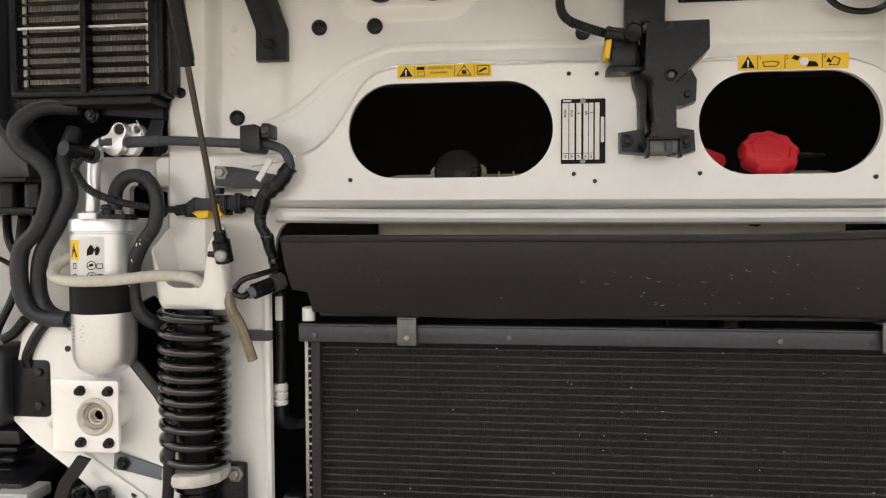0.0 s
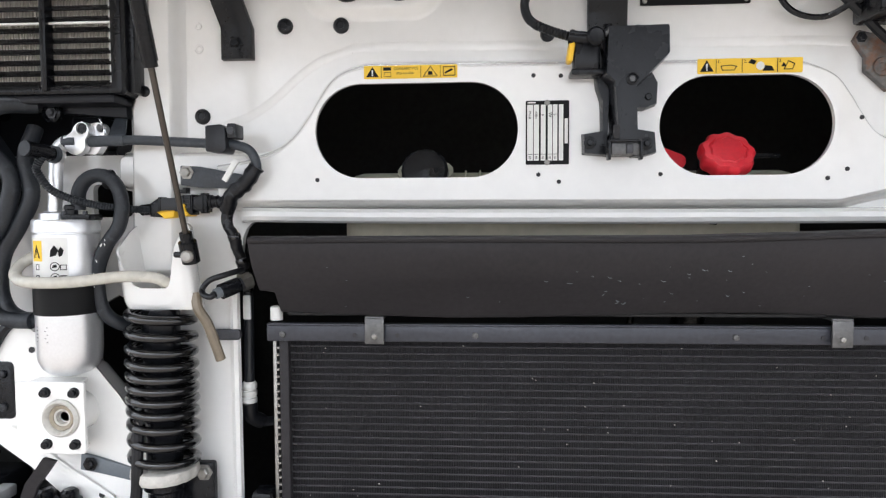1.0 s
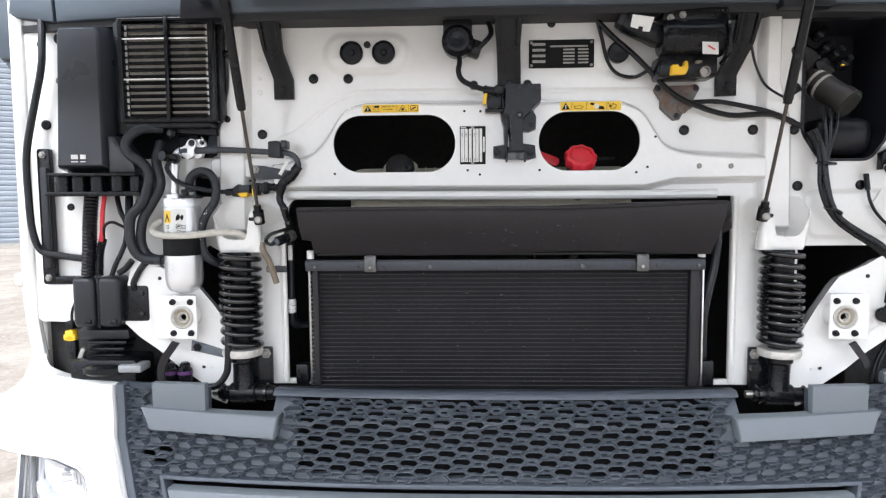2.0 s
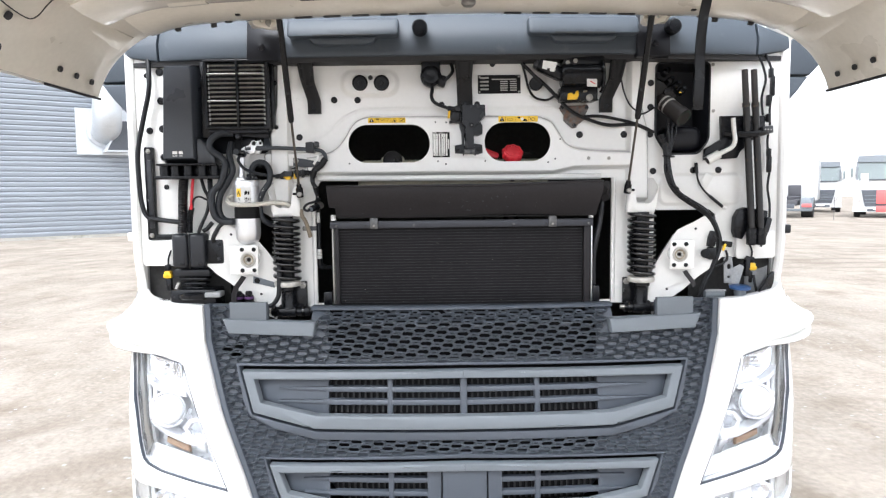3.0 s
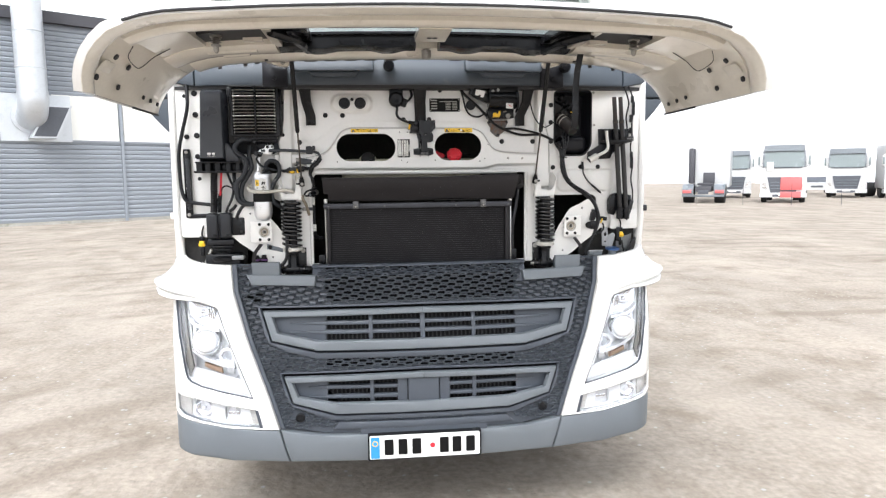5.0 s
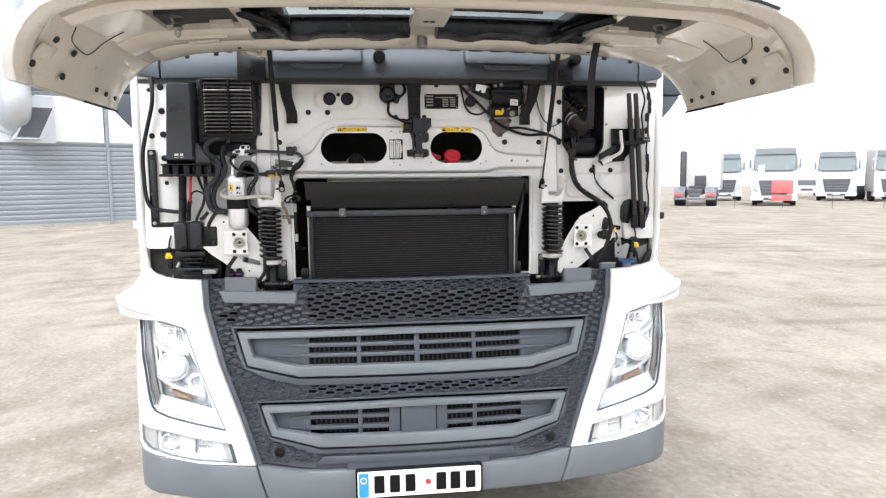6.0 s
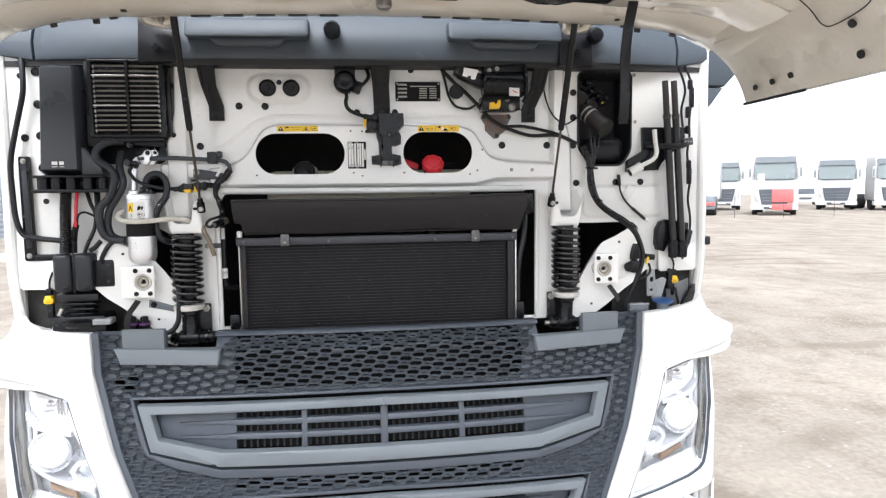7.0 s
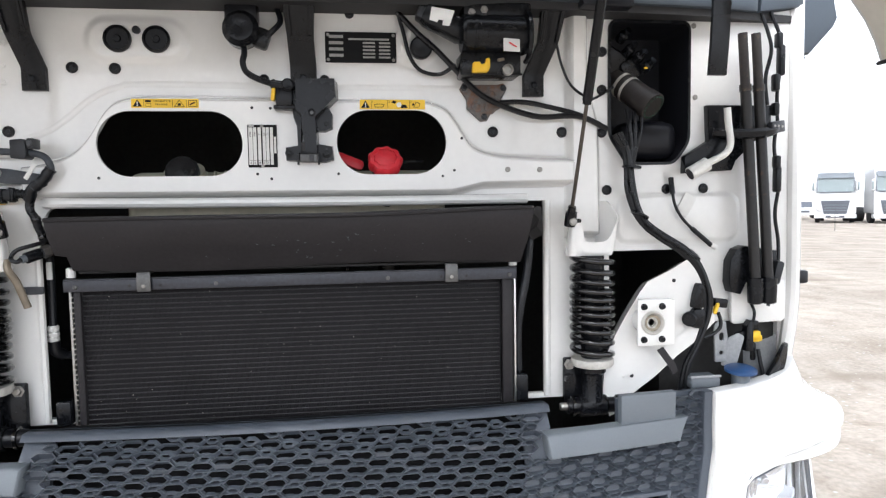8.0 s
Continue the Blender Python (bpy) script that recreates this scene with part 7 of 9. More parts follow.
# ---- radiator pack ----
def condenser():
    top = thing("condenser", (0, -0.03, 1.28), "black air conditioning condenser with level tubes and a top rail", "radiator")
    part("core", box((-0.004, -0.02, 1.45), (0.875, 0.03, 0.345), 0.002), FIN_MAT, top, "fine dark cooling fins")
    n = 33
    for i in range(n):
        z = 1.612 - i * 0.0102
        part("tube", box((-0.004, -0.0365, z), (0.868, 0.004, 0.0022), 0.0008, segments=1), FIN, top)
    part("top_rail", box((0.005, -0.045, 1.6335), (0.92, 0.022, 0.0225), 0.002), RAIL, top, "flat black top rail")
    part("rail_lip", box((0.005, -0.05, 1.646), (0.92, 0.012, 0.003), 0.001), RAIL, top)
    for x in (-0.432, -0.162, 0.187, 0.449):
        part("rail_screw", dome(x, 1.632, 0.0045, -0.056), CLIP, top)
    for x in (-0.33, -0.27, 0.3, 0.355):
        part("rail_hole", lathe([(0.003, 0), (0.003, 0.0008), (0, 0.0008)], (x, -0.0562, 1.632), TOWARDS, 10), DARK_SEAL_GAP, top)
    for x in (-0.301, 0.322):
        b = box((x, -0.061, 1.638), (0.027, 0.004, 0.036), 0.0015)
        b = box((x, -0.045, 1.657), (0.027, 0.034, 0.004), 0.0015, None, b)
        clip = part("clip", b, CLIP, top, "grey steel clip")
        part("clip_screw", dome(x, 1.631, 0.004, -0.063), STEEL, clip)
    part("side_tank", box((-0.449, -0.02, 1.46), (0.006, 0.04, 0.33), 0.002), STEEL, top, "bright serrated aluminium edge")
    for i in range(30):
        part("edge_tooth", box((-0.4435, -0.0405, 1.61 - 0.0105 * i), (0.005, 0.004, 0.004), 0.001, segments=1), STEEL, top)
    part("side_frame", box((-0.434, -0.036, 1.46), (0.014, 0.02, 0.33), 0.003), SHEET, top)
    part("side_frame", box((0.447, -0.036, 1.455), (0.024, 0.02, 0.345), 0.003), SHEET, top)
    part("side_edge", box((0.4615, -0.04, 1.46), (0.004, 0.025, 0.34), 0.001), ALU, top)
    random.seed(11)
    for k in range(60):
        x, z = random.uniform(-0.41, 0.42), random.uniform(1.3, 1.615)
        part("speck", box((x, -0.0395, z), (random.uniform(0.0006, 0.0022), 0.0008, random.uniform(0.0006, 0.0014)), 0, (0, random.uniform(-50, 50), 0)), SPECK, top)
    for x in (-0.445, 0.46):
        part("cap", lathe([(0.009, 0), (0.009, 0.018), (0.006, 0.02), (0, 0.02)], (x, -0.04, 1.65), (0, 0, 0), 12), PAPER, top, "white plastic cap")
    part("foot_block", box((-0.47, -0.03, 1.375), (0.03, 0.04, 0.05), 0.006), BLACK, top)
    part("foot_block", box((0.478, -0.03, 1.38), (0.028, 0.04, 0.06), 0.006), BLACK, top)


def fin_material():
    """Black paint over upright fins, finer than the tubes, with bent and dusty patches."""
    m = mat("condenser_fins", (0.0195, 0.0185, 0.0205), 0.6, var=0.4, scales=(5, 300), second=(0.032, 0.03, 0.032), spread=0.38, specular=0.25)
    n, l = m.node_tree.nodes, m.node_tree.links
    co = n.new("ShaderNodeTexCoord")
    w = n.new("ShaderNodeTexWave")
    w.bands_direction = "X"
    w.inputs["Scale"].default_value, w.inputs["Distortion"].default_value = 130.0, 0.8
    l.new(co.outputs["Object"], w.inputs["Vector"])
    bp = n.new("ShaderNodeBump")
    bp.inputs["Strength"].default_value, bp.inputs["Distance"].default_value = 0.9, 0.003
    l.new(w.outputs["Fac"], bp.inputs["Height"])
    l.new(bp.outputs["Normal"], n["Principled BSDF"].inputs["Normal"])
    return m


FIN_MAT = fin_material()
SPECK = mat("dry_dust", (0.4, 0.37, 0.33), 0.8, var=0.2)
condenser()


def deflector():
    top = thing("air_deflector", (0.01, -0.05, 1.66), "dusty black rubber air deflector above the condenser", "air deflector")
    line = [(0.0, 0.02, 1.762), (0.02, -0.05, 1.766), (0.045, -0.112, 1.772), (0.055, -0.13, 1.769), (0.065, -0.132, 1.76), (0.09, -0.124, 1.735), (0.115, -0.105, 1.708), (0.14, -0.083, 1.682), (0.165, -0.07, 1.664)]

    def bent(u, v, d):
        for (a, ya, za), (b, yb, zb) in zip(line, line[1:]):
            if v <= b or b == line[-1][0]:
                f = (v - a) / (b - a)
                sag = 0.004 * math.sin(u * 9) * min(1, v / 0.1)
                lift = 0.013 * min(1, max(0, (u - 0.1) / 0.3)) * max(0, 1 - v / 0.12)
                return Vector((u, ya + (yb - ya) * f + d + sag * 0.5, za + (zb - za) * f - d * 0.3 + lift + sag * (v > 0.15)))
    shape = [(-0.465, 0.0), (0.505, 0.0), (0.484, 0.055), (0.47, 0.165), (-0.43, 0.165), (-0.43, 0.126), (-0.45, 0.123), (-0.452, 0.055)]
    part("sheet", outline(shape[::-1], [], 0.005, cuts_u=STEPS_U, cuts_v=[p[0] for p in line[1:-1]], where=bent, bevel=0.001), SHEET, top, angle=50)
    part("top_lip", tube([(-0.451, -0.133, 1.767), (-0.2, -0.134, 1.768), (0.1, -0.134, 1.767), (0.3, -0.134, 1.772), (0.42, -0.133, 1.776), (0.48, -0.131, 1.776)], 0.004, 8), SHEET, top)
    # the sheet's end is tucked back in two creased facets
    b = bmesh.new()
    rim = [(0.478, -0.132, 1.769), (0.505, -0.075, 1.778), (0.53, -0.02, 1.776), (0.533, -0.02, 1.752), (0.531, -0.03, 1.715), (0.5, -0.06, 1.705), (0.478, -0.098, 1.722)]
    hub = [(0.51, -0.075, 1.75), (0.504, -0.08, 1.735)]
    A, B = [b.verts.new(q) for q in rim], [b.verts.new(q) for q in hub]
    for i, j, k in ((0, 1, 7), (1, 2, 7), (2, 3, 7), (3, 8, 7), (3, 4, 8), (4, 5, 8), (5, 6, 8), (6, 0, 7), (6, 7, 8)):
        b.faces.new([(A + B)[n] for n in (i, j, k)])
    bmesh.ops.solidify(b, geom=b.faces[:], thickness=0.004)
    part("corner_fold", b, SHEET, top, "creased end of the rubber sheet", angle=12)
    part("lower_strip", box((0.012, -0.03, 1.66), (0.88, 0.03, 0.006), 0.002), FIN_DARK, top)
    random.seed(5)
    for i in range(48):
        x, z = random.triangular(-0.4, 0.45, 0.12), random.uniform(1.672, 1.75)
        y = -0.1308 + (1.7625 - z) * 0.25 + max(0, 1.735 - z) * 0.5 - 0.001
        r, a, w = random.choice((0.0006, 0.0011, 0.0016, 0.0026, 0.0034)), random.uniform(-0.7, 0.7), random.uniform(0.4, 1.3)
        curl = [(x + r * math.sin(a + w * k), y, z - r * 0.7 * math.cos(a + w * k)) for k in (-1, -0.3, 0.3, 1)]
        part("chalky_scuff", tube(curl, 0.00042, 4, straight=True), LIGHT_GREY, top)


deflector()
single("condenser_pipe", tube([(0.495, -0.02, 1.74), (0.5, -0.03, 1.7), (0.494, -0.03, 1.63), (0.48, -0.03, 1.56), (0.475, -0.02, 1.5), (0.478, -0.01, 1.4)], 0.009, 10), BOX, "bent black condenser pipe", "pipe")


# ---- spring struts and their mounts ----
def spring_strut(x, s):
    y = -0.052
    top = thing("spring_strut", (x, y, 1.31), "black cab suspension strut with coil spring", "suspension strut", "cab suspension struts")
    turns, n = 11.3, 11 * 24
    line = []
    for i in range(n + 1):
        t = i / n
        a = 2 * math.pi * turns * t
        # coils lie closer at both ends
        h = t + 0.035 * math.sin(2 * math.pi * t)
        line.append((x + 0.0435 * math.cos(a), y + 0.0435 * math.sin(a), 1.676 - 0.234 * h))
    part("coil_spring", tube(line, 0.0066, 10, straight=True), COIL, top, "glossy black coil spring", angle=60)
    part("damper_body", lathe([(0.025, 1.43), (0.025, 1.56), (0.0255, 1.565), (0.0255, 1.668)], (x, y, 0), seg=28), BLACK, top)
    part("spring_seat", lathe([(0.03, 1.42), (0.045, 1.424), (0.0475, 1.43), (0.046, 1.44), (0.042, 1.442), (0.025, 1.442)], (x, y, 0), seg=64, wave=(16, 0.03)), ZINC, top, "pale metal spring seat")
    part("lower_tube", lathe([(0.026, 1.345), (0.024, 1.35), (0.024, 1.405), (0.03, 1.41), (0.03, 1.424)], (x, y, 0), seg=24), BLACK, top)
    part("lower_eye", lathe([(0.021, -0.032), (0.0245, -0.028), (0.0245, 0.028), (0.021, 0.032)], (x, y, 1.333), (0, 90, 0), 24), BLACK, top)
    part("eye_bush", lathe([(0.016, -0.066), (0.018, -0.055), (0.018, 0.055), (0.016, 0.066), (0.009, 0.068), (0.009, 0.078)], (x + 0.008, y, 1.333), (0, 90, 0), 20), RUBBER, top)
    for e in (-0.046, 0.054):
        part("clamp_ring", lathe([(0.0185, -0.004), (0.0225, -0.003), (0.0225, 0.003), (0.0185, 0.004)], (x + e, y, 1.333), (0, 90, 0), 24), COIL, top)
    part("eye_pin", lathe([(0.0075, -0.082), (0.0085, -0.08), (0.0085, -0.064), (0.012, -0.062)], (x + 0.008, y, 1.333), (0, 90, 0), 14), STEEL, top, "bare steel pin")


spring_strut(-0.609, -1)
spring_strut(0.636, 1)


def spring_tower(x, s):
    """White pressed cup that holds the head of the strut: one bent sheet with a flared ear on the outer side and a tall column on the inner one."""
    top = thing("spring_tower", (x, -0.05, 1.668), "white pressed steel cup over the spring strut", "bracket", "spring towers")
    # each stand of the sheet: outward place at the foot and at the head, y, height of the rim
    stands = [(0.03, 0.044, -0.003, 1.787), (0.036, 0.054, -0.02, 1.786), (0.043, 0.061, -0.036, 1.775), (0.049, 0.066, -0.05, 1.761), (0.051, 0.068, -0.06, 1.754), (0.049, 0.066, -0.067, 1.747), (0.044, 0.059, -0.07, 1.733),
              (0.038, 0.05, -0.071, 1.712), (0.032, 0.038, -0.071, 1.702), (0.024, 0.026, -0.071, 1.698), (0.0, 0.0, -0.071, 1.698), (-0.01, -0.01, -0.071, 1.698), (-0.015, -0.015, -0.071, 1.701), (-0.018, -0.018, -0.071, 1.71), (-0.021, -0.02, -0.071, 1.728),
              (-0.026, -0.025, -0.071, 1.756), (-0.034, -0.031, -0.072, 1.768), (-0.045, -0.038, -0.071, 1.773), (-0.051, -0.043, -0.065, 1.777), (-0.052, -0.043, -0.054, 1.779), (-0.05, -0.036, -0.036, 1.782), (-0.044, -0.025, -0.02, 1.786), (-0.035, -0.014, -0.003, 1.788)]
    b = bmesh.new()
    cols = []
    for e0, e1, y, rim in stands:
        col = []
        for k in range(8):
            z = 1.668 + (rim - 1.668) * k / 7
            t = (z - 1.668) / 0.12
            e = e0 + (e1 - e0) * t
            # the foot of the sheet draws in a little
            pull = 0.004 * max(0, 1 - k / 1.2) ** 2
            col.append(b.verts.new((x + s * e * (1 - pull * 8), y + pull, z)))
        cols.append(col)
    for A, B in zip(cols, cols[1:]):
        for i in range(7):
            b.faces.new((A[i], B[i], B[i + 1], A[i + 1]))
    bmesh.ops.recalc_face_normals(b, faces=b.faces[:])
    bmesh.ops.solidify(b, geom=b.faces[:], thickness=0.0028)
    part("cup_wall", b, WHITE, top, angle=50)
    part("cup_floor", outline([(x - 0.044, -0.066), (x + 0.044, -0.066), (x + 0.032, -0.004), (x - 0.032, -0.004)], [], 0.005, where=lambda u, v, d: Vector((u, v, 1.671 + d))), WHITE, top)
    part("press_mark", lathe([(0.006, 0.0), (0.0055, 0.0014), (0.0035, 0.0014), (0.0025, 0.0004), (0, 0.0004)], (x + s * 0.059, -0.05, 1.744), (0, -90 * s, 0), 14), WHITE, top)
    part("strut_head", lathe([(0.014, 1.674), (0.014, 1.68), (0.009, 1.681), (0.009, 1.69), (0, 1.69)], (x + s * 0.004, -0.04, 0), seg=14), STEEL, top)


spring_tower(-0.603, -1)
spring_tower(0.629, 1)

ARM = [(0.682, 1.322), (0.671, 1.355), (0.677, 1.439), (0.7, 1.486), (0.723, 1.527), (0.755, 1.577), (0.77, 1.596), (0.795, 1.608), (0.822, 1.62), (0.855, 1.639), (0.882, 1.628), (0.891, 1.587), (0.903, 1.545), (0.911, 1.515), (0.871, 1.477), (0.824, 1.444), (0.777, 1.403), (0.724, 1.366), (0.702, 1.33)]


def mount_arm(x, s):
    """White slanting bracket of the flap's lower joint, with a bolted plate and bushing."""
    top = thing("mounting_arm", (x, -0.05, 1.31), "white cast mounting arm with a bolted bushing plate", "bracket", "mounting arms")
    poly = both(s, [(a + (s * x - 0.756), v) for a, v in (ARM if s > 0 else [*ARM[:2], (0.664, 1.44), (0.68, 1.496), (0.706, 1.535), (0.741, 1.578), *ARM[6:]])])
    part("arm", emboss(grown(poly, -0.012), [], -0.004, 0.052, 0.014, steps=6), WHITE, top)
    web = both(s, [(a + (s * x - 0.756), v) for a, v in ((0.7, 1.39), (0.712, 1.402), (0.77, 1.438), (0.86, 1.5), (0.868, 1.492), (0.78, 1.424))])
    part("arm_rib", emboss(web, [], -0.054, 0.008, 0.006), WHITE, top)
    z = 1.521
    part("plate", outline(both(s, rounded(s * x - 0.034, z - 0.05, s * x + (0.05 if s > 0 else 0.064), z + 0.05, 0.004, 3)), [circle(x, z, 0.026, 28)], 0.005, where=at_y(-0.098), bevel=0.0015), WHITE, top, "white square plate")
    for e in (-1, 1):
        part("plate_flange", outline(both(s, [(s * x - 0.028, -0.096), (s * x + 0.049, -0.094), (s * x + 0.049, -0.066), (s * x - 0.02, -0.066)]), [], 0.004, where=lambda u, v, d, e=e: Vector((u, v, z + e * (0.0495 - d)))), WHITE, top)
    part("spacer", lathe([(0.03, -0.05), (0.03, 0.0), (0.0275, 0.0)], (x, -0.094, z), TOWARDS, 28, cap=False), WHITE, top)
    for a, b in ((-0.0205, 0.036), (0.0205, 0.036), (-0.0205, -0.036), (0.0205, -0.036)):
        part("plate_bolt", lathe([(0.0075, 0), (0.0075, 0.0015), (0.0062, 0.0018), (0.0062, 0.006), (0.005, 0.0085), (0, 0.009)], (x + a, -0.098, z + b), TOWARDS, 12), BLACK, top)
    bush = part("bushing", lathe([(0.0262, -0.01), (0.0262, 0.003), (0.023, 0.006), (0.02, 0.003), (0.018, -0.002), (0.0165, -0.006), (0.0125, -0.003), (0.0095, -0.003), (0.008, -0.014), (0, -0.014)], (x, -0.098, z), TOWARDS, 32), ZINC, top, "pale worn metal bushing")
    part("bush_ring", lathe([(0.0172, -0.0028), (0.0178, -0.0008), (0.0165, 0.0), (0.0128, -0.0014), (0.0122, -0.0026)], (x, -0.098, z), TOWARDS, 28, cap=False), RUST_PALE, bush, "brown worn ring inside the bushing")
    part("bush_hole", lathe([(0.0088, 0), (0.007, 0.001), (0, 0.001)], (x, -0.087, z), TOWARDS, 16), RUST, bush)
    for dx, dz in ((0.068, 0.086), (-0.03, -0.125)):
        part("hole", lathe([(0.0045, 0), (0.0045, 0.001), (0, 0.001)], (x + s * dx, -0.0565, z + dz), TOWARDS, 12), DARK_SEAL_GAP, top)
    band = [(x + s * 0.016, 1.464), (x + s * 0.03, 1.445), (x + s * 0.043, 1.428), (x + s * 0.05, 1.41), (x + s * 0.054, 1.391), (x + s * 0.05, 1.37)][:6 if s < 0 else 4]
    b = bmesh.new()
    rows = [[b.verts.new((px + e * 0.0075, -0.105 + dd, pz + e * s * 0.003)) for e, dd in ((-1, 0), (1, 0.004), (1, 0.01), (-1, 0.006))] for px, pz in band]
    for A, B in zip(rows, rows[1:]):
        for i in range(4):
            b.faces.new((A[i], A[(i + 1) % 4], B[(i + 1) % 4], B[i]))
    b.faces.new(rows[0]), b.faces.new(rows[-1])
    part("strap", b, SHEET, top, "limp black rubber strap")
    return top


mount_arm(-0.732, -1)
mount_arm(0.756, 1)
t = thing("strip_bracket", (-0.69, -0.065, 1.42), "blue-grey bent strip bracket with a bolt", "bracket")
part("strip", outline([(-0.728, 1.436), (-0.7, 1.43), (-0.655, 1.418), (-0.65, 1.436), (-0.7, 1.452), (-0.726, 1.46)], [], 0.006, where=lambda u, v, d: Vector((u, -0.066 + 0.1 * (u + 0.728) + d, v)), bevel=0.0015), LIGHT_GREY, t)
hexbolt((-0.712, -0.066, 1.445), 0.007, t, BLACK)
for x, s in ((-0.548, -1), (0.585, 1)):
    t = thing("stop_plate", (x, -0.02, 1.34), "black steel stop plate with a hexagon bolt", "bracket", "stop plates")
    part("plate", outline(rounded(x - 0.031 + 0.025 * s, 1.33, x + 0.026 + 0.025 * s, 1.436, 0.004, 2), [], 0.012, where=at_y(-0.03), bevel=0.002), BLACK, t)
    hexbolt((x + (-0.013 if s < 0 else 0.006), -0.03, 1.422), 0.0085, t, STEEL)
    part("boss", lathe([(0.012, 0), (0.012, 0.014), (0, 0.014)], (x - 0.02 + 0.025 * s, -0.03, 1.39), TOWARDS, 14), BLACK, t)


# ---- gas struts of the flap ----
def gas_strut(head, foot, s):
    head, foot = Vector(head), Vector(foot)
    top = thing("gas_strut", foot, "black gas strut with a thin rod holding up the flap", "gas strut", "gas struts")
    k = head.lerp(foot, 0.56)
    part("cylinder", tube([head, k], 0.0098, 16, straight=True), BLACK, top)
    part("collar", tube([k, head.lerp(foot, 0.572)], 0.0086, 16, straight=True), BLACK, top)
    part("rod", tube([k, foot], 0.004, 12, straight=True), STEEL_DARK, top, "thin dark steel rod")
    up = (head - foot).normalized()
    part("ball_joint", tube([foot + up * 0.03, foot + up * 0.022, foot + up * 0.014], 0.0085, 14, straight=True), BLACK, top)
    part("ball_socket", tube([foot + up * (0.017 - 0.0025 * i) for i in range(13)], 0.0122, 16, straight=True), BLACK, top)
    part("ball_stud", lathe([(0.0085, 0.0), (0.0085, 0.0035), (0.006, 0.006), (0.0, 0.0068)], foot + Vector((0.002, -0.0105, -0.004)), TOWARDS, 16), STEEL, top, "bare steel ball in the socket")
    part("stud_pin", tube([foot + Vector((0, 0.002, -0.002)), foot + Vector((-s * 0.016, 0.01, -0.003)), foot + Vector((-s * 0.026, 0.013, -0.003))], 0.0046, 10, straight=True), BLACK, top)


STEEL_DARK = mat("dark_rod_steel", (0.09, 0.08, 0.07), 0.35, metal=0.9, var=0.15, scales=(20, 200))
gas_strut((-0.556, -0.285, 2.29), (-0.551, -0.082, 1.748), 1)
gas_strut((0.588, -0.285, 2.285), (0.575, -0.087, 1.748), -1)

# ---- the bay, door side with the dryer and the blower box ----
def heater_grille():
    """The finned heat exchanger behind a black louvred frame."""
    top = thing("cooler_grille", (-0.76, -0.06, 1.965), "black louvred frame over a pale finned cooler", "cooler")
    x0, x1, z0, z1 = -0.872, -0.647, 1.972, 2.204
    part("fin_block", box(((x0 + x1) / 2, -0.0365, (z0 + z1) / 2), (x1 - x0 - 0.02, 0.028, z1 - z0 - 0.01), 0.002), COOLER_FIN, top, "pale fins")
    frame_out, frame_in = rounded(x0, z0 - 0.004, x1, z1, 0.005, 2), rounded(x0 + 0.012, z0 + 0.008, x1 - 0.016, z1 - 0.008, 0.003, 2)
    part("frame", outline(frame_out, [frame_in], 0.06, where=at_y(-0.068), bevel=0.003), BLACK, top)
    for i in range(15):
        z = z0 + 0.012 + i * 0.0149
        part("louvre", box(((x0 + x1) / 2 - 0.002, -0.057, z), (x1 - x0 - 0.022, 0.018, 0.0016), 0.0006, (35, 0, 0), segments=1), BLACK, top)
    for x in (x0 + 0.0155, x1 - 0.0215):
        part("header_strip", box((x, -0.0545, (z0 + z1) / 2), (0.005, 0.004, z1 - z0 - 0.02), 0.001), BEZEL, top, "pale edge strip of the cooler")
    for z in (2.157, 2.066):
        part("pale_bar", box(((x0 + x1) / 2 - 0.002, -0.063, z), (x1 - x0 - 0.024, 0.004, 0.0032), 0.0008, segments=1), BEZEL, top, "pale cross bar")
    part("centre_bar", box((-0.756, -0.064, (z0 + z1) / 2), (0.009, 0.018, z1 - z0), 0.002), BLACK, top)
    part("flange", box((x1 + 0.003, -0.035, (z0 + z1) / 2), (0.012, 0.03, z1 - z0), 0.003), BLACK, top)
    for z in (2.13, 1.978):
        part("flange_lug", lathe([(0.008, 0), (0.008, 0.004), (0.005, 0.006), (0, 0.006)], (x1 + 0.009, -0.02, z), TOWARDS, 14), BLACK, top)
    part("foot", box((-0.76, -0.04, 1.962), (0.2, 0.05, 0.012), 0.003), TUB, top)


def fin_pale():
    m = mat("pale_cooler_fins", (0.66, 0.63, 0.57), 0.4, metal=0.3, var=0.2, scales=(15, 300))
    n, l = m.node_tree.nodes, m.node_tree.links
    co = n.new("ShaderNodeTexCoord")
    w = n.new("ShaderNodeTexWave")
    w.bands_direction = "X"
    w.inputs["Scale"].default_value = 75.0
    l.new(co.outputs["Object"], w.inputs["Vector"])
    bp = n.new("ShaderNodeBump")
    bp.inputs["Strength"].default_value, bp.inputs["Distance"].default_value = 1.0, 0.004
    l.new(w.outputs["Fac"], bp.inputs["Height"])
    l.new(bp.outputs["Normal"], n["Principled BSDF"].inputs["Normal"])
    return m


COOLER_FIN = fin_pale()
heater_grille()


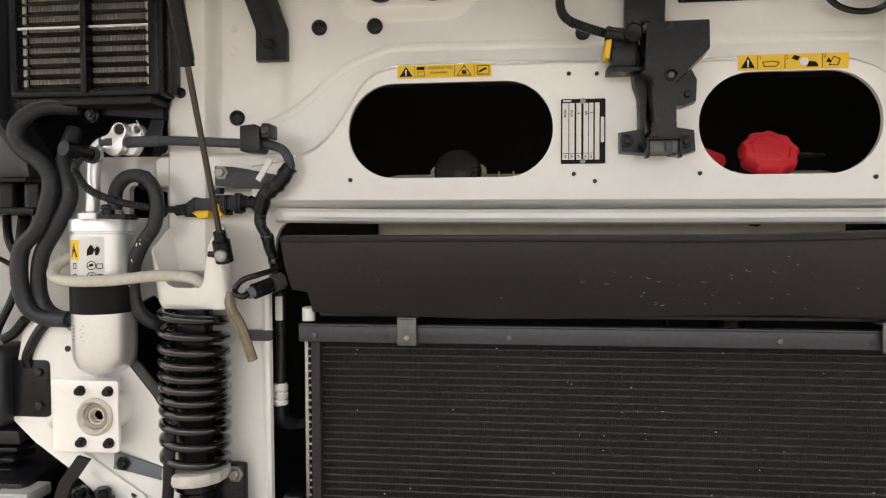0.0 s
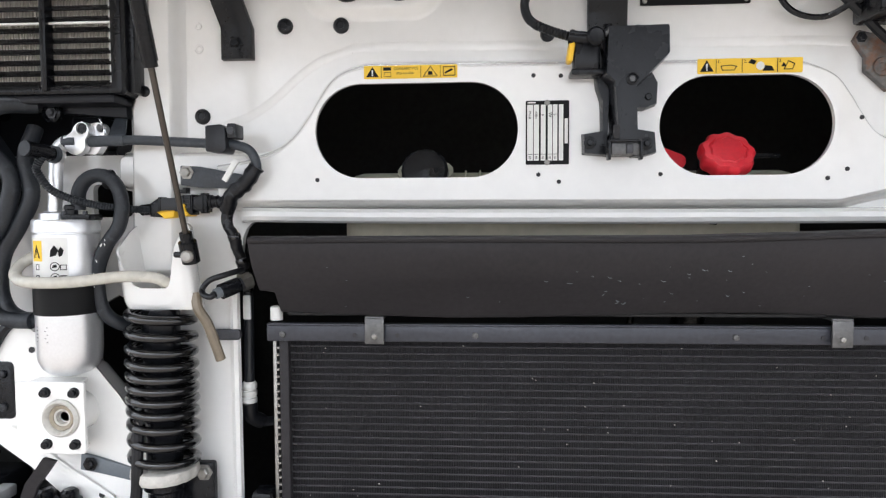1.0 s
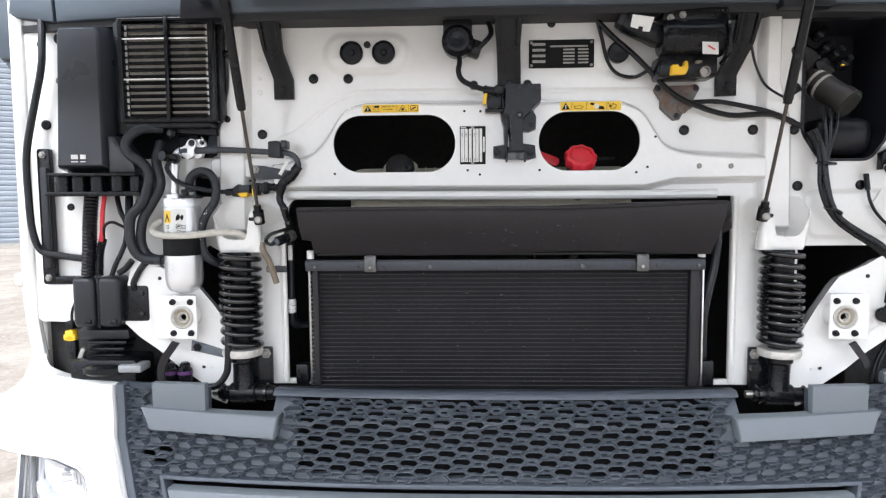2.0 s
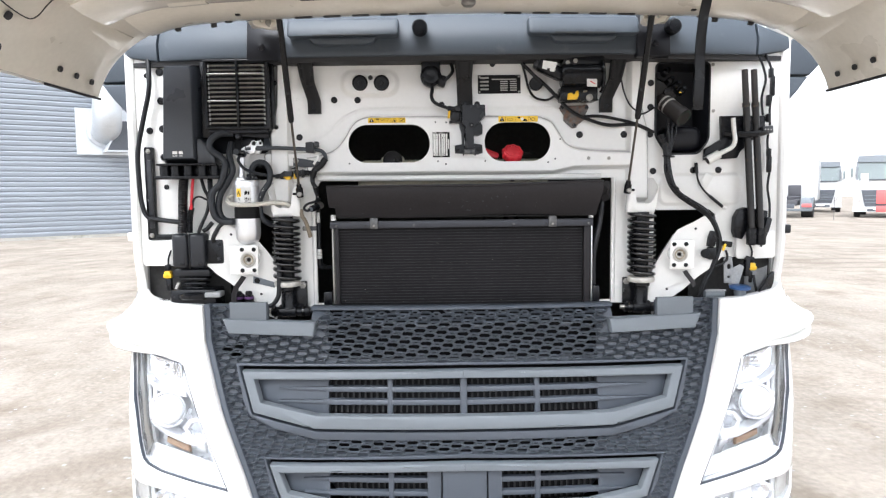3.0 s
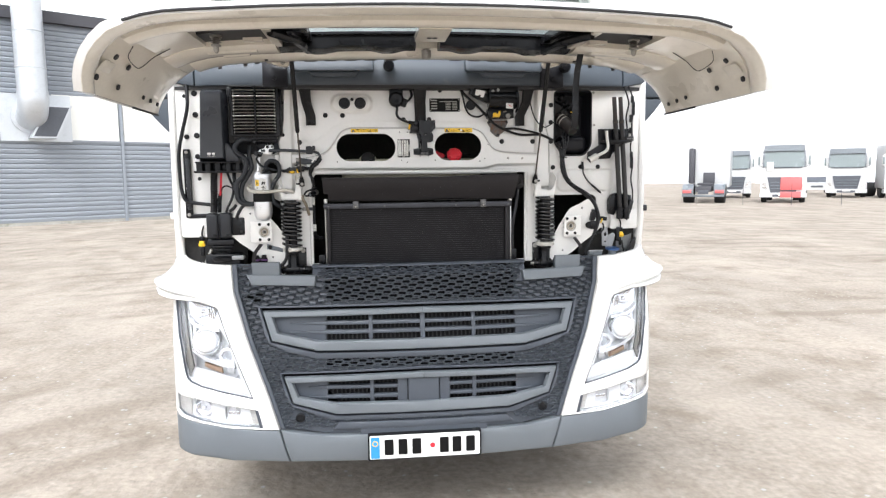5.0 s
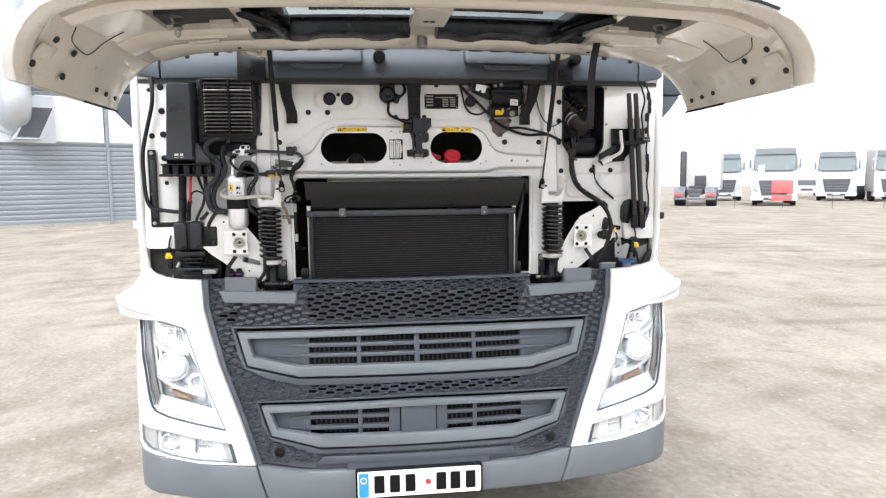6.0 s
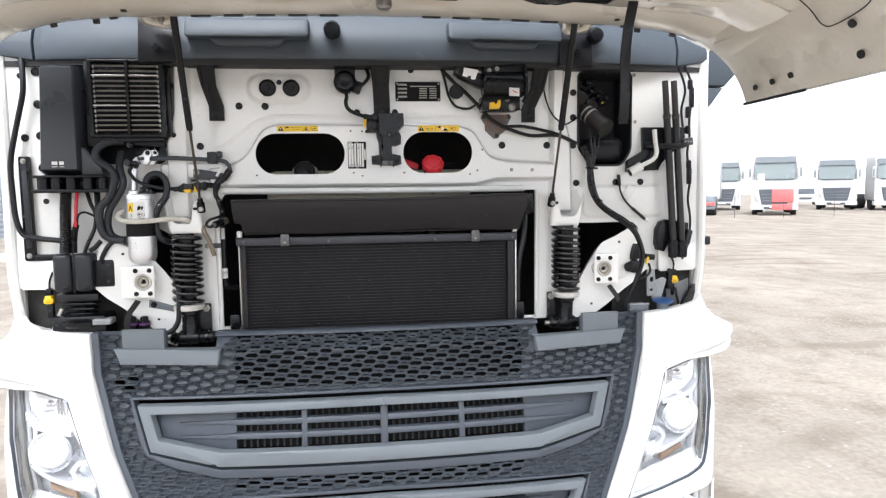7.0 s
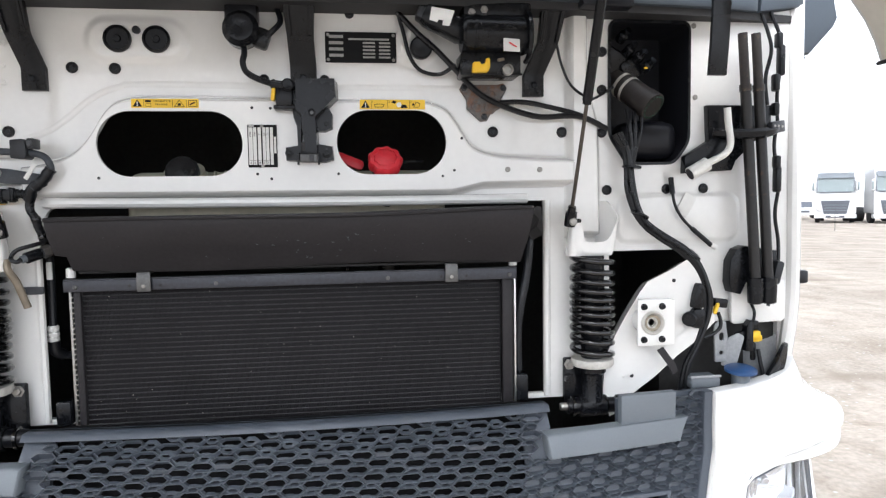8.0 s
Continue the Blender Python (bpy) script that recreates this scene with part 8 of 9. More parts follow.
def blower_box():
    top = thing("blower_box", (-0.94, -0.06, 1.8), "dark grey moulded blower box with a ribbed foot", "box")
    shape = [(-1.03, 1.852), (-0.888, 1.852), (-0.888, 2.17), (-0.9, 2.195), (-1.005, 2.195), (-1.015, 2.17), (-1.02, 2.05)]
    part("body", emboss(grown(shape, -0.02), [], -0.004, 0.085, 0.024, steps=9), BLOWER, top)
    part("flare", outline([(-0.9, 1.853), (-0.836, 1.853), (-0.84, 1.875), (-0.884, 1.938), (-0.9, 1.938)], [], 0.07, where=at_y(-0.078), bevel=0.008), BLOWER, top)
    part("shroud", box((-0.87, -0.03, 2.07), (0.035, 0.05, 0.26), 0.006), BLACK, top)
    part("foot_plate", box((-0.932, -0.05, 1.806), (0.222, 0.085, 0.011), 0.003), BLACK, top)
    part("foot_lip", box((-0.932, -0.07, 1.85), (0.206, 0.05, 0.008), 0.003), BLACK, top)
    for x in (-1.028, -0.99, -0.945, -0.895, -0.85):
        part("foot_post", lathe([(0.017, 1.81), (0.017, 1.85)], (x * 0.985 - 0.01, -0.05, 0), seg=14), BLACK, top)
    part("foot_back", box((-0.932, -0.02, 1.83), (0.2, 0.03, 0.04), 0.003), BLACK, top)
    for i, w in enumerate((0.016, 0.013)):
        part("print_bar", box((-0.969 + 0.02 * i, -0.0915, 1.89), (w, 0.0012, 0.01), 0), PAPER, top, "small white print")
        part("print_bar", box((-0.969 + 0.02 * i, -0.0915, 1.879), (w, 0.0012, 0.002), 0), PAPER, top)


blower_box()


def dryer():
    """The air conditioning dryer: a bright canister with a black clamp band."""
    x, y = -0.738, -0.062
    top = thing("receiver_dryer", (x, y, 1.575), "bright aluminium dryer canister with a black clamp band", "canister")
    part("lower_shell", lathe([(0.0, 1.574), (0.016, 1.575), (0.028, 1.579), (0.036, 1.586), (0.041, 1.597), (0.0425, 1.612), (0.0425, 1.665)], (x, y, 0), seg=40), CANISTER, top)
    part("clamp_band", lathe([(0.0425, 1.663), (0.044, 1.664), (0.044, 1.702), (0.0425, 1.703)], (x, y, 0), seg=40), PRINT, top, "black clamp band")
    part("upper_shell", lathe([(0.0422, 1.7), (0.0422, 1.7735), (0.0405, 1.7745), (0.0405, 1.7765), (0.0436, 1.7775), (0.0436, 1.791), (0.042, 1.7945), (0.0, 1.794)], (x, y, 0), seg=40), CANISTER, top)
    def wrap(a0, a1, z0, z1, r, material, name, label=""):
        b = bmesh.new()
        n = 8
        A = [b.verts.new((x + r * math.sin(a0 + (a1 - a0) * i / n), y - r * math.cos(a0 + (a1 - a0) * i / n), z0)) for i in range(n + 1)]
        B = [b.verts.new((v.co.x, v.co.y, z1)) for v in A]
        for i in range(n):
            b.faces.new((A[i], A[i + 1], B[i + 1], B[i]))
        part(name, b, material, top, label)
    wrap(-0.72, 0.6, 1.705, 1.77, 0.0424, PAPER, "paper_label", "white label with warning sign")
    wrap(-0.66, -0.2, 1.738, 1.766, 0.0427, STICKER, "warning_sign", "yellow warning sign")
    def ink(poly, holes=(), material=PRINT):
        """A printed mark that follows the shell: u along the shell from its front."""
        part("label_mark", outline(poly, holes, 0.0003, where=lambda u, v, d: Vector((x + (0.0429 - d) * math.sin(u / 0.0425), y - (0.0429 - d) * math.cos(u / 0.0425), v))), material, top)
    sign = [(-0.0255, 1.742), (-0.0115, 1.742), (-0.0185, 1.761)]
    ink(sign, [[(-0.0222, 1.7438), (-0.0148, 1.7438), (-0.0185, 1.7545)]])
    ink([(-0.0191, 1.7468), (-0.0179, 1.7468), (-0.0179, 1.7525), (-0.0191, 1.7525)])
    for u0, z0 in ((0.003, 1.744),):
        ink([(u0, z0), (u0 + 0.008, z0 + 0.002), (u0 + 0.011, z0 + 0.009), (u0 + 0.006, z0 + 0.016), (u0 + 0.001, z0 + 0.009)])
    for u0, z0 in ((0.005, 1.731), (0.005, 1.716)):
        ink(circle(u0 + 0.004, z0, 0.0062, 14), [circle(u0 + 0.004, z0, 0.0052, 14)])
        ink([(u0, z0 - 0.002), (u0 + 0.007, z0 - 0.001), (u0 + 0.006, z0 + 0.003), (u0 + 0.002, z0 + 0.002)])
    for u0, z0 in ((-0.021, 1.73), (-0.021, 1.715)):
        ink([(u0, z0 - 0.004), (u0 + 0.007, z0 - 0.004), (u0 + 0.007, z0 + 0.004), (u0, z0 + 0.004)], [[(u0 + 0.001, z0 - 0.003), (u0 + 0.006, z0 - 0.003), (u0 + 0.006, z0 + 0.003), (u0 + 0.001, z0 + 0.003)]])
    for k in range(6):
        ink([(-0.014 + 0.0016 * k, 1.708), (-0.0131 + 0.0016 * k, 1.708), (-0.0131 + 0.0016 * k, 1.7135), (-0.014 + 0.0016 * k, 1.7135)])
    ink([(0.0145, 1.744), (0.0185, 1.746), (0.0205, 1.753), (0.017, 1.758), (0.0135, 1.752)])
    ink([(0.0155, 1.726), (0.0235, 1.726), (0.0235, 1.7335), (0.0155, 1.7335)], [[(0.0165, 1.727), (0.0225, 1.727), (0.0225, 1.7325), (0.0165, 1.7325)]])
    for k in range(3):
        ink([(0.0155, 1.7105 + 0.0035 * k), (0.0235, 1.7105 + 0.0035 * k), (0.0235, 1.712 + 0.0035 * k), (0.0155, 1.712 + 0.0035 * k)])
    for k in range(5):
        ink([(-0.026, 1.647 - 0.005 * k), (-0.004 - 0.003 * (k % 2), 1.647 - 0.005 * k), (-0.004 - 0.003 * (k % 2), 1.6482 - 0.005 * k), (-0.026, 1.6482 - 0.005 * k)], (), LIGHT_GREY)
    part("outlet_boss", lathe([(0.02, 1.793), (0.02, 1.803), (0.012, 1.806)], (x - 0.017, y, 0), seg=18), CANISTER, top)
    part("valve_cap", box((-0.7145, y, 1.7975), (0.041, 0.034, 0.0085), 0.0015), BLACK, top)
    part("valve_cap", lathe([(0.0085, 1.8), (0.0085, 1.808), (0.0095, 1.809), (0.0095, 1.813), (0.007, 1.815), (0, 1.815)], (-0.726, y - 0.006, 0), seg=12), BLACK, top)
    for vx in (-0.731, -0.701):
        part("cap_bolt", lathe([(0.0034, 1.801), (0.0034, 1.806), (0, 1.806)], (vx, y - 0.014, 0), seg=8), STRIP, top)
    part("neck_pipe", tube([(-0.755, y, 1.8), (-0.752, y, 1.836), (-0.751, y, 1.857), (-0.749, y, 1.879), (-0.744, y, 1.895), (-0.733, y, 1.9025), (-0.72, y, 1.903)], 0.0096, 16), CANISTER, top, "bright aluminium pipe")
    part("pipe_dust", tube([(-0.736, y, 1.902), (-0.728, y, 1.9028), (-0.717, y, 1.9029)], 0.0098, 16, straight=True), DUSTY, top, "grimy end of the bright pipe")
    lobe = [(-0.728, 1.888), (-0.717, 1.883), (-0.707, 1.886), (-0.701, 1.894), (-0.702, 1.904), (-0.697, 1.911), (-0.695, 1.919), (-0.698, 1.927), (-0.707, 1.931), (-0.716, 1.926), (-0.721, 1.916), (-0.73, 1.91), (-0.7335, 1.899)]
    part("flange_block", outline(softened(lobe, 0.004), [circle(-0.7065, 1.9205, 0.0076, 16)], 0.012, where=at_y(-0.07), bevel=0.0015), CANISTER, top, "bright flange block")
    part("flange_bolt", lathe([(0.0074, 0), (0.0074, 0.004), (0, 0.004)], (-0.7065, -0.062, 1.9205), TOWARDS, 12), BLACK, top)
    part("flange_block", outline(softened([(-0.712, 1.886), (-0.694, 1.885), (-0.686, 1.896), (-0.681, 1.916), (-0.682, 1.926), (-0.69, 1.931), (-0.703, 1.929), (-0.71, 1.91)], 0.004), [circle(-0.6875, 1.9225, 0.0056, 14)], 0.014, where=at_y(-0.056), bevel=0.0015), CANISTER, top, "bright flange block")


dryer()


def dark_bracket():
    """Grimy black valve parts deep in the opening above the bright pipe."""
    top = thing("valve_bracket", (-0.75, 0.05, 1.885), "grimy black expansion valve deep in an opening", "valve")
    part("plate", outline([(-0.95, 1.88), (-0.665, 1.88), (-0.665, 1.97), (-0.95, 1.97)], [], 0.01, where=at_y(0.075)), TUB, top)
    part("valve_body", box((-0.745, 0.03, 1.925), (0.05, 0.05, 0.045), 0.006), TUB, top)
    part("valve_body", lathe([(0.018, 0), (0.018, 0.02), (0.012, 0.026), (0, 0.026)], (-0.685, 0.03, 1.896), TOWARDS, 18), TUB, top)
    part("boss", lathe([(0.014, 0), (0.014, 0.008), (0.011, 0.01), (0.009, 0.006), (0, 0.006)], (-0.772, -0.028, 1.948), TOWARDS, 20), BLACK, top)
    hexbolt((-0.772, -0.035, 1.948), 0.0055, top, STRIP)
    part("stay", outline([(-0.84, 1.955), (-0.665, 1.94), (-0.665, 1.967), (-0.84, 1.967)], [], 0.014, where=at_y(-0.026), bevel=0.002), TUB, top)
    part("web_sheet", outline([(-0.677, 1.912), (-0.652, 1.911), (-0.662, 1.938), (-0.68, 1.94)], [], 0.003, where=lambda u, v, d: Vector((u, -0.056 + (v - 1.911) * 0.9 + d, v))), DUSTY, top, "dull grey sheet web")


dark_bracket()


def service_cap():
    top = thing("service_cap", (-0.77, -0.09, 1.88), "black screw cap of a service port", "cap")
    a, b = Vector((-0.7515, -0.122, 1.8885)), Vector((-0.741, -0.07, 1.8835))
    part("cap", tube([a, a.lerp(b, 0.06), a.lerp(b, 0.5), a.lerp(b, 0.62)], 0.0108, 24, straight=True), BLACK, top)
    part("cap_face", tube([a.lerp(b, -0.03), a.lerp(b, 0.04)], 0.0098, 24, straight=True), HOSE, top)
    part("port", tube([a.lerp(b, 0.62), a.lerp(b, 0.8)], 0.0094, 16, straight=True), BLACK, top)
    part("collar", tube([a.lerp(b, 0.8), a.lerp(b, 0.92)], 0.0122, 18, straight=True), DUSTY, top)
    part("port", tube([a.lerp(b, 0.92), a.lerp(b, 1.1)], 0.0088, 14, straight=True), CANISTER, top)


service_cap()
single("corrugated_cable", tube([(-0.742, -0.1, 1.88), (-0.751, -0.1, 1.868), (-0.752, -0.098, 1.858), (-0.738, -0.094, 1.836), (-0.716, -0.086, 1.8235), (-0.691, -0.076, 1.8155), (-0.664, -0.062, 1.8105), (-0.642, -0.045, 1.808), (-0.628, -0.036, 1.8075)], 0.0057, 14, rib=0.0011, pitch=0.0034), HOSE, "black corrugated cable to the yellow-clipped plug", "cable")


def clip_plug():
    top = thing("cable_plug", (-0.575, -0.1, 1.795), "black cable plug with a yellow clip", "connector")
    y = -0.032
    def pressed(name, poly, depth, material, label="", back=0.0, bevel=0.0012):
        part(name, outline(poly, [], depth, where=at_y(y - depth / 2 + back), bevel=bevel), material, top, label)
    for k in range(4):
        part("sleeve", lathe([(0.0072, -0.0015), (0.0082, -0.001), (0.0082, 0.001), (0.0072, 0.0015)], (-0.642 + 0.0045 * k, y, 1.8072 + 0.0004 * k), (0, 88, 0), 14), BLACK, top)
    part("sleeve", lathe([(0.0068, -0.01), (0.0068, 0.01)], (-0.634, y, 1.8078), (0, 88, 0), 14), BLACK, top)
    pressed("plug_half", [(-0.626, 1.7975), (-0.611, 1.7965), (-0.611, 1.824), (-0.616, 1.823), (-0.626, 1.816)], 0.02, BLACK)
    pressed("plug_half", [(-0.611, 1.805), (-0.584, 1.805), (-0.584, 1.8245), (-0.611, 1.8235)], 0.024, BOX)
    pressed("plug_rib", [(-0.613, 1.797), (-0.609, 1.797), (-0.609, 1.8255), (-0.613, 1.825)], 0.026, BLACK)
    pressed("yellow_clip", softened([(-0.6075, 1.7985), (-0.604, 1.7945), (-0.59, 1.7965), (-0.5885, 1.8065), (-0.606, 1.8062), (-0.6155, 1.8045)], 0.0015), 0.027, YELLOW, "yellow locking clip")
    pressed("yellow_clip", softened([(-0.578, 1.7985), (-0.571, 1.7975), (-0.5665, 1.8), (-0.572, 1.8055), (-0.5735, 1.8155), (-0.5775, 1.8155)], 0.0012), 0.03, YELLOW, "yellow locking clip")
    pressed("socket", [(-0.58, 1.799), (-0.563, 1.8), (-0.5635, 1.829), (-0.58, 1.8275)], 0.022, BLACK)
    for k in range(3):
        pressed("slot_rib", [(-0.576, 1.8095 + 0.0055 * k), (-0.566, 1.81 + 0.0055 * k), (-0.566, 1.8125 + 0.0055 * k), (-0.576, 1.812 + 0.0055 * k)], 0.026, BOX, bevel=0.0006)
    for vx in (-0.5765, -0.5665):
        pressed("slot_rib", [(vx, 1.808), (vx + 0.0016, 1.808), (vx + 0.0016, 1.8275), (vx, 1.8275)], 0.027, BOX, bevel=0.0005)
    pressed("plug_half", [(-0.563, 1.808), (-0.55, 1.8035), (-0.543, 1.804), (-0.542, 1.8285), (-0.549, 1.8295), (-0.563, 1.8245)], 0.02, BLACK)
    pressed("plug_rib", [(-0.551, 1.802), (-0.5475, 1.802), (-0.5475, 1.831), (-0.551, 1.8305)], 0.023, BLACK)
    part("sleeve", lathe([(0.0088, -0.009), (0.0098, -0.008), (0.0098, -0.005), (0.0085, -0.004), (0.0085, 0.002), (0.0098, 0.003), (0.0098, 0.006), (0.0078, 0.009)], (-0.533, y, 1.8185), (0, 90, 0), 16), BLACK, top)
    pressed("latch", [(-0.587, 1.831), (-0.574, 1.8305), (-0.574, 1.839), (-0.5785, 1.839), (-0.58, 1.836), (-0.587, 1.837)], 0.014, BLACK)


clip_plug()

for pts, r, lab in (([(-0.785, -0.045, 1.957), (-0.825, -0.07, 1.952), (-0.852, -0.08, 1.926), (-0.848, -0.08, 1.897), (-0.815, -0.08, 1.872), (-0.803, -0.08, 1.841), (-0.822, -0.08, 1.785), (-0.85, -0.08, 1.753), (-0.854, -0.08, 1.707), (-0.845, -0.078, 1.672), (-0.822, -0.075, 1.655), (-0.785, -0.075, 1.652)], 0.0115, "thick black hose with a wavy run"),
                    ([(-0.79, -0.045, 1.925), (-0.792, -0.065, 1.88), (-0.782, -0.07, 1.828), (-0.802, -0.07, 1.786), (-0.828, -0.068, 1.745), (-0.836, -0.066, 1.698), (-0.826, -0.066, 1.667), (-0.803, -0.068, 1.654), (-0.775, -0.068, 1.653)], 0.011, "thick black hose with a wavy run"),
                    ([(-0.719, -0.063, 1.808), (-0.717, -0.063, 1.834), (-0.706, -0.063, 1.85), (-0.689, -0.063, 1.856), (-0.671, -0.063, 1.851), (-0.659, -0.063, 1.835), (-0.6555, -0.063, 1.812), (-0.661, -0.063, 1.784), (-0.68, -0.063, 1.757), (-0.694, -0.062, 1.72), (-0.692, -0.06, 1.672), (-0.675, -0.05, 1.647), (-0.652, -0.02, 1.634)], 0.0098, "thick black hose looping beside the dryer")):
    single("rubber_hose", tube(pts, r, 14), HOSE, lab, "hose", "coolant hoses")
random.seed(21)
for k in range(9):
    z = random.uniform(1.7, 1.775)
    x = -0.6935 + 0.0125 * max(0, (z - 1.72) / 0.037) + random.uniform(-0.003, 0.005)
    single("paint_chip", box((x, -0.0725, z), (random.uniform(0.0008, 0.002), 0.0008, random.uniform(0.0015, 0.005)), 0.0002, (0, random.uniform(-40, 40), 0), segments=1), PAPER, "fleck of white paint on a dusty hose", "paint fleck", "paint flecks on the hose")
single("milky_hose", tube([(-0.79, -0.06, 1.742), (-0.8, -0.075, 1.73), (-0.788, -0.1, 1.717), (-0.755, -0.119, 1.711), (-0.7, -0.11, 1.711), (-0.645, -0.085, 1.716), (-0.608, -0.072, 1.713), (-0.592, -0.062, 1.704), (-0.588, -0.045, 1.698)], 0.0078, 12), HOSE_CLEAR, "milky translucent hose bent round the dryer", "hose")
single("brown_hose", tube([(-0.553, -0.06, 1.69), (-0.549, -0.065, 1.67), (-0.537, -0.06, 1.645), (-0.524, -0.05, 1.594)], 0.0072, 10), HOSE_BROWN, "brown translucent drain hose", "hose")


def ac_pipe():
    top = thing("coolant_pipe", (-0.58, -0.05, 1.89), "dark metal pipe with a black clamp block", "pipe")
    part("pipe", tube([(-0.702, -0.06, 1.903), (-0.667, -0.06, 1.9045), (-0.624, -0.06, 1.904), (-0.554, -0.06, 1.9), (-0.513, -0.06, 1.8975), (-0.492, -0.06, 1.896), (-0.471, -0.06, 1.887), (-0.463, -0.06, 1.864), (-0.478, -0.06, 1.843), (-0.498, -0.06, 1.828)], 0.0066, 14), DUSTY, top)
    part("sleeve", tube([(-0.7, -0.06, 1.9032), (-0.65, -0.06, 1.9045)], 0.0078, 14, straight=True), DUSTY, top)
    part("clamp_block", outline(softened([(-0.528, 1.886), (-0.503, 1.884), (-0.499, 1.889), (-0.5, 1.919), (-0.506, 1.923), (-0.528, 1.921)], 0.003), [], 0.034, where=at_y(-0.077), bevel=0.002), BOX, top, "black clamp block")
    part("clamp_block", outline(softened([(-0.4985, 1.904), (-0.486, 1.904), (-0.486, 1.924), (-0.4985, 1.924)], 0.003), [], 0.03, where=at_y(-0.075), bevel=0.002), BOX, top)
    part("clamp_bolt", lathe([(0.0052, 0), (0.0052, 0.003), (0, 0.004)], (-0.4925, -0.075, 1.914), TOWARDS, 10), STRIP, top)
    part("holder", outline(softened([(-0.579, 1.842), (-0.55, 1.838), (-0.485, 1.836), (-0.482, 1.855), (-0.55, 1.868), (-0.579, 1.87)], 0.003), [], 0.006, where=at_y(-0.045), bevel=0.0015), DUSTY, top, "dark sheet bracket")
    hexbolt((-0.569, -0.045, 1.86), 0.007, top, STEEL)


ac_pipe()


def loom():
    top = thing("taped_loom", (-0.49, -0.05, 1.7), "black taped cable loom with a fabric tag", "cable")
    def taped(pts, r):
        """A loom wound with tape: uneven thickness along its run."""
        b = tube(pts, r, 12)
        for v in b.verts:
            w = 1 + 0.07 * math.sin(v.co.z * 260 + v.co.x * 300) + 0.03 * math.sin(v.co.z * 700)
            near = min((Vector(q) for q in spline(pts, 8)), key=lambda q: (q - v.co).length)
            v.co = near + (v.co - near) * w
        return b
    part("loom", taped([(-0.524, -0.035, 1.82), (-0.515, -0.04, 1.813), (-0.5145, -0.04, 1.8), (-0.513, -0.04, 1.784), (-0.506, -0.038, 1.77), (-0.503, -0.034, 1.752), (-0.4985, -0.03, 1.735), (-0.497, -0.02, 1.715), (-0.5, 0.0, 1.69)], 0.008), RUBBER, top)
    part("loom", taped([(-0.463, -0.06, 1.866), (-0.48, -0.06, 1.842), (-0.5, -0.055, 1.828), (-0.512, -0.045, 1.805)], 0.0108), RUBBER, top)
    part("tag", box((-0.492, -0.08, 1.86), (0.008, 0.004, 0.034), 0.001, (0, 32, 0)), PAPER, top, "white fabric tag")
    for cx, cy, cz in ((-0.5055, -0.037, 1.768), (-0.4975, -0.03, 1.733), (-0.497, -0.022, 1.718)):
        part("tape_band", lathe([(0.0088, -0.004), (0.0094, -0.003), (0.0094, 0.003), (0.0088, 0.004)], (cx, cy, cz), (0, -20, 0), 12), COIL, top)


loom()


def radiator_line():
    top = thing("radiator_pipe", (-0.48, -0.03, 1.48), "black pipe with a white tag and a ribbed white collar", "pipe")
    part("pipe", tube([(-0.482, -0.045, 1.7), (-0.48, -0.045, 1.66), (-0.481, -0.045, 1.56), (-0.482, -0.045, 1.51), (-0.48, -0.042, 1.49), (-0.466, -0.03, 1.478), (-0.445, -0.015, 1.476)], 0.0075, 12), BOX, top)
    part("white_tag", box((-0.4795, -0.053, 1.66), (0.012, 0.006, 0.037), 0.002), PAPER, top, "white paper tag")
    part("collar", lathe([(0.009, 1.511), (0.0115, 1.513), (0.0115, 1.519), (0.0095, 1.521), (0.0115, 1.524), (0.0115, 1.53), (0.0095, 1.532), (0.0115, 1.535), (0.0115, 1.541), (0.009, 1.545)], (-0.4815, -0.045, 0), seg=20), PAPER, top, "ribbed white collar")
    part("elbow", tube([(-0.4815, -0.045, 1.512), (-0.48, -0.042, 1.49), (-0.467, -0.03, 1.478)], 0.0115, 12), RUBBER, top)
    part("holder", box((-0.497, -0.036, 1.6225), (0.042, 0.008, 0.015), 0.002), BOX, top)
    top.location += Vector((-0.028, 0.066, 0.0))
    part("holder_plate", outline(rounded(-0.532, 1.6145, -0.482, 1.6305, 0.005, 3), [], 0.006, where=at_y(-0.078), bevel=0.001), STRIP, top)
    part("stud", lathe([(0.0075, 0), (0.0075, 0.003), (0.0055, 0.0035), (0.0055, 0.009), (0.003, 0.01), (0.003, 0.016), (0, 0.0165)], (-0.523, -0.078, 1.6225), TOWARDS, 10), STEEL, top)
    part("holder_screw", dome(-0.522, 1.6225, 0.0068, -0.078), STEEL, top)


radiator_line()


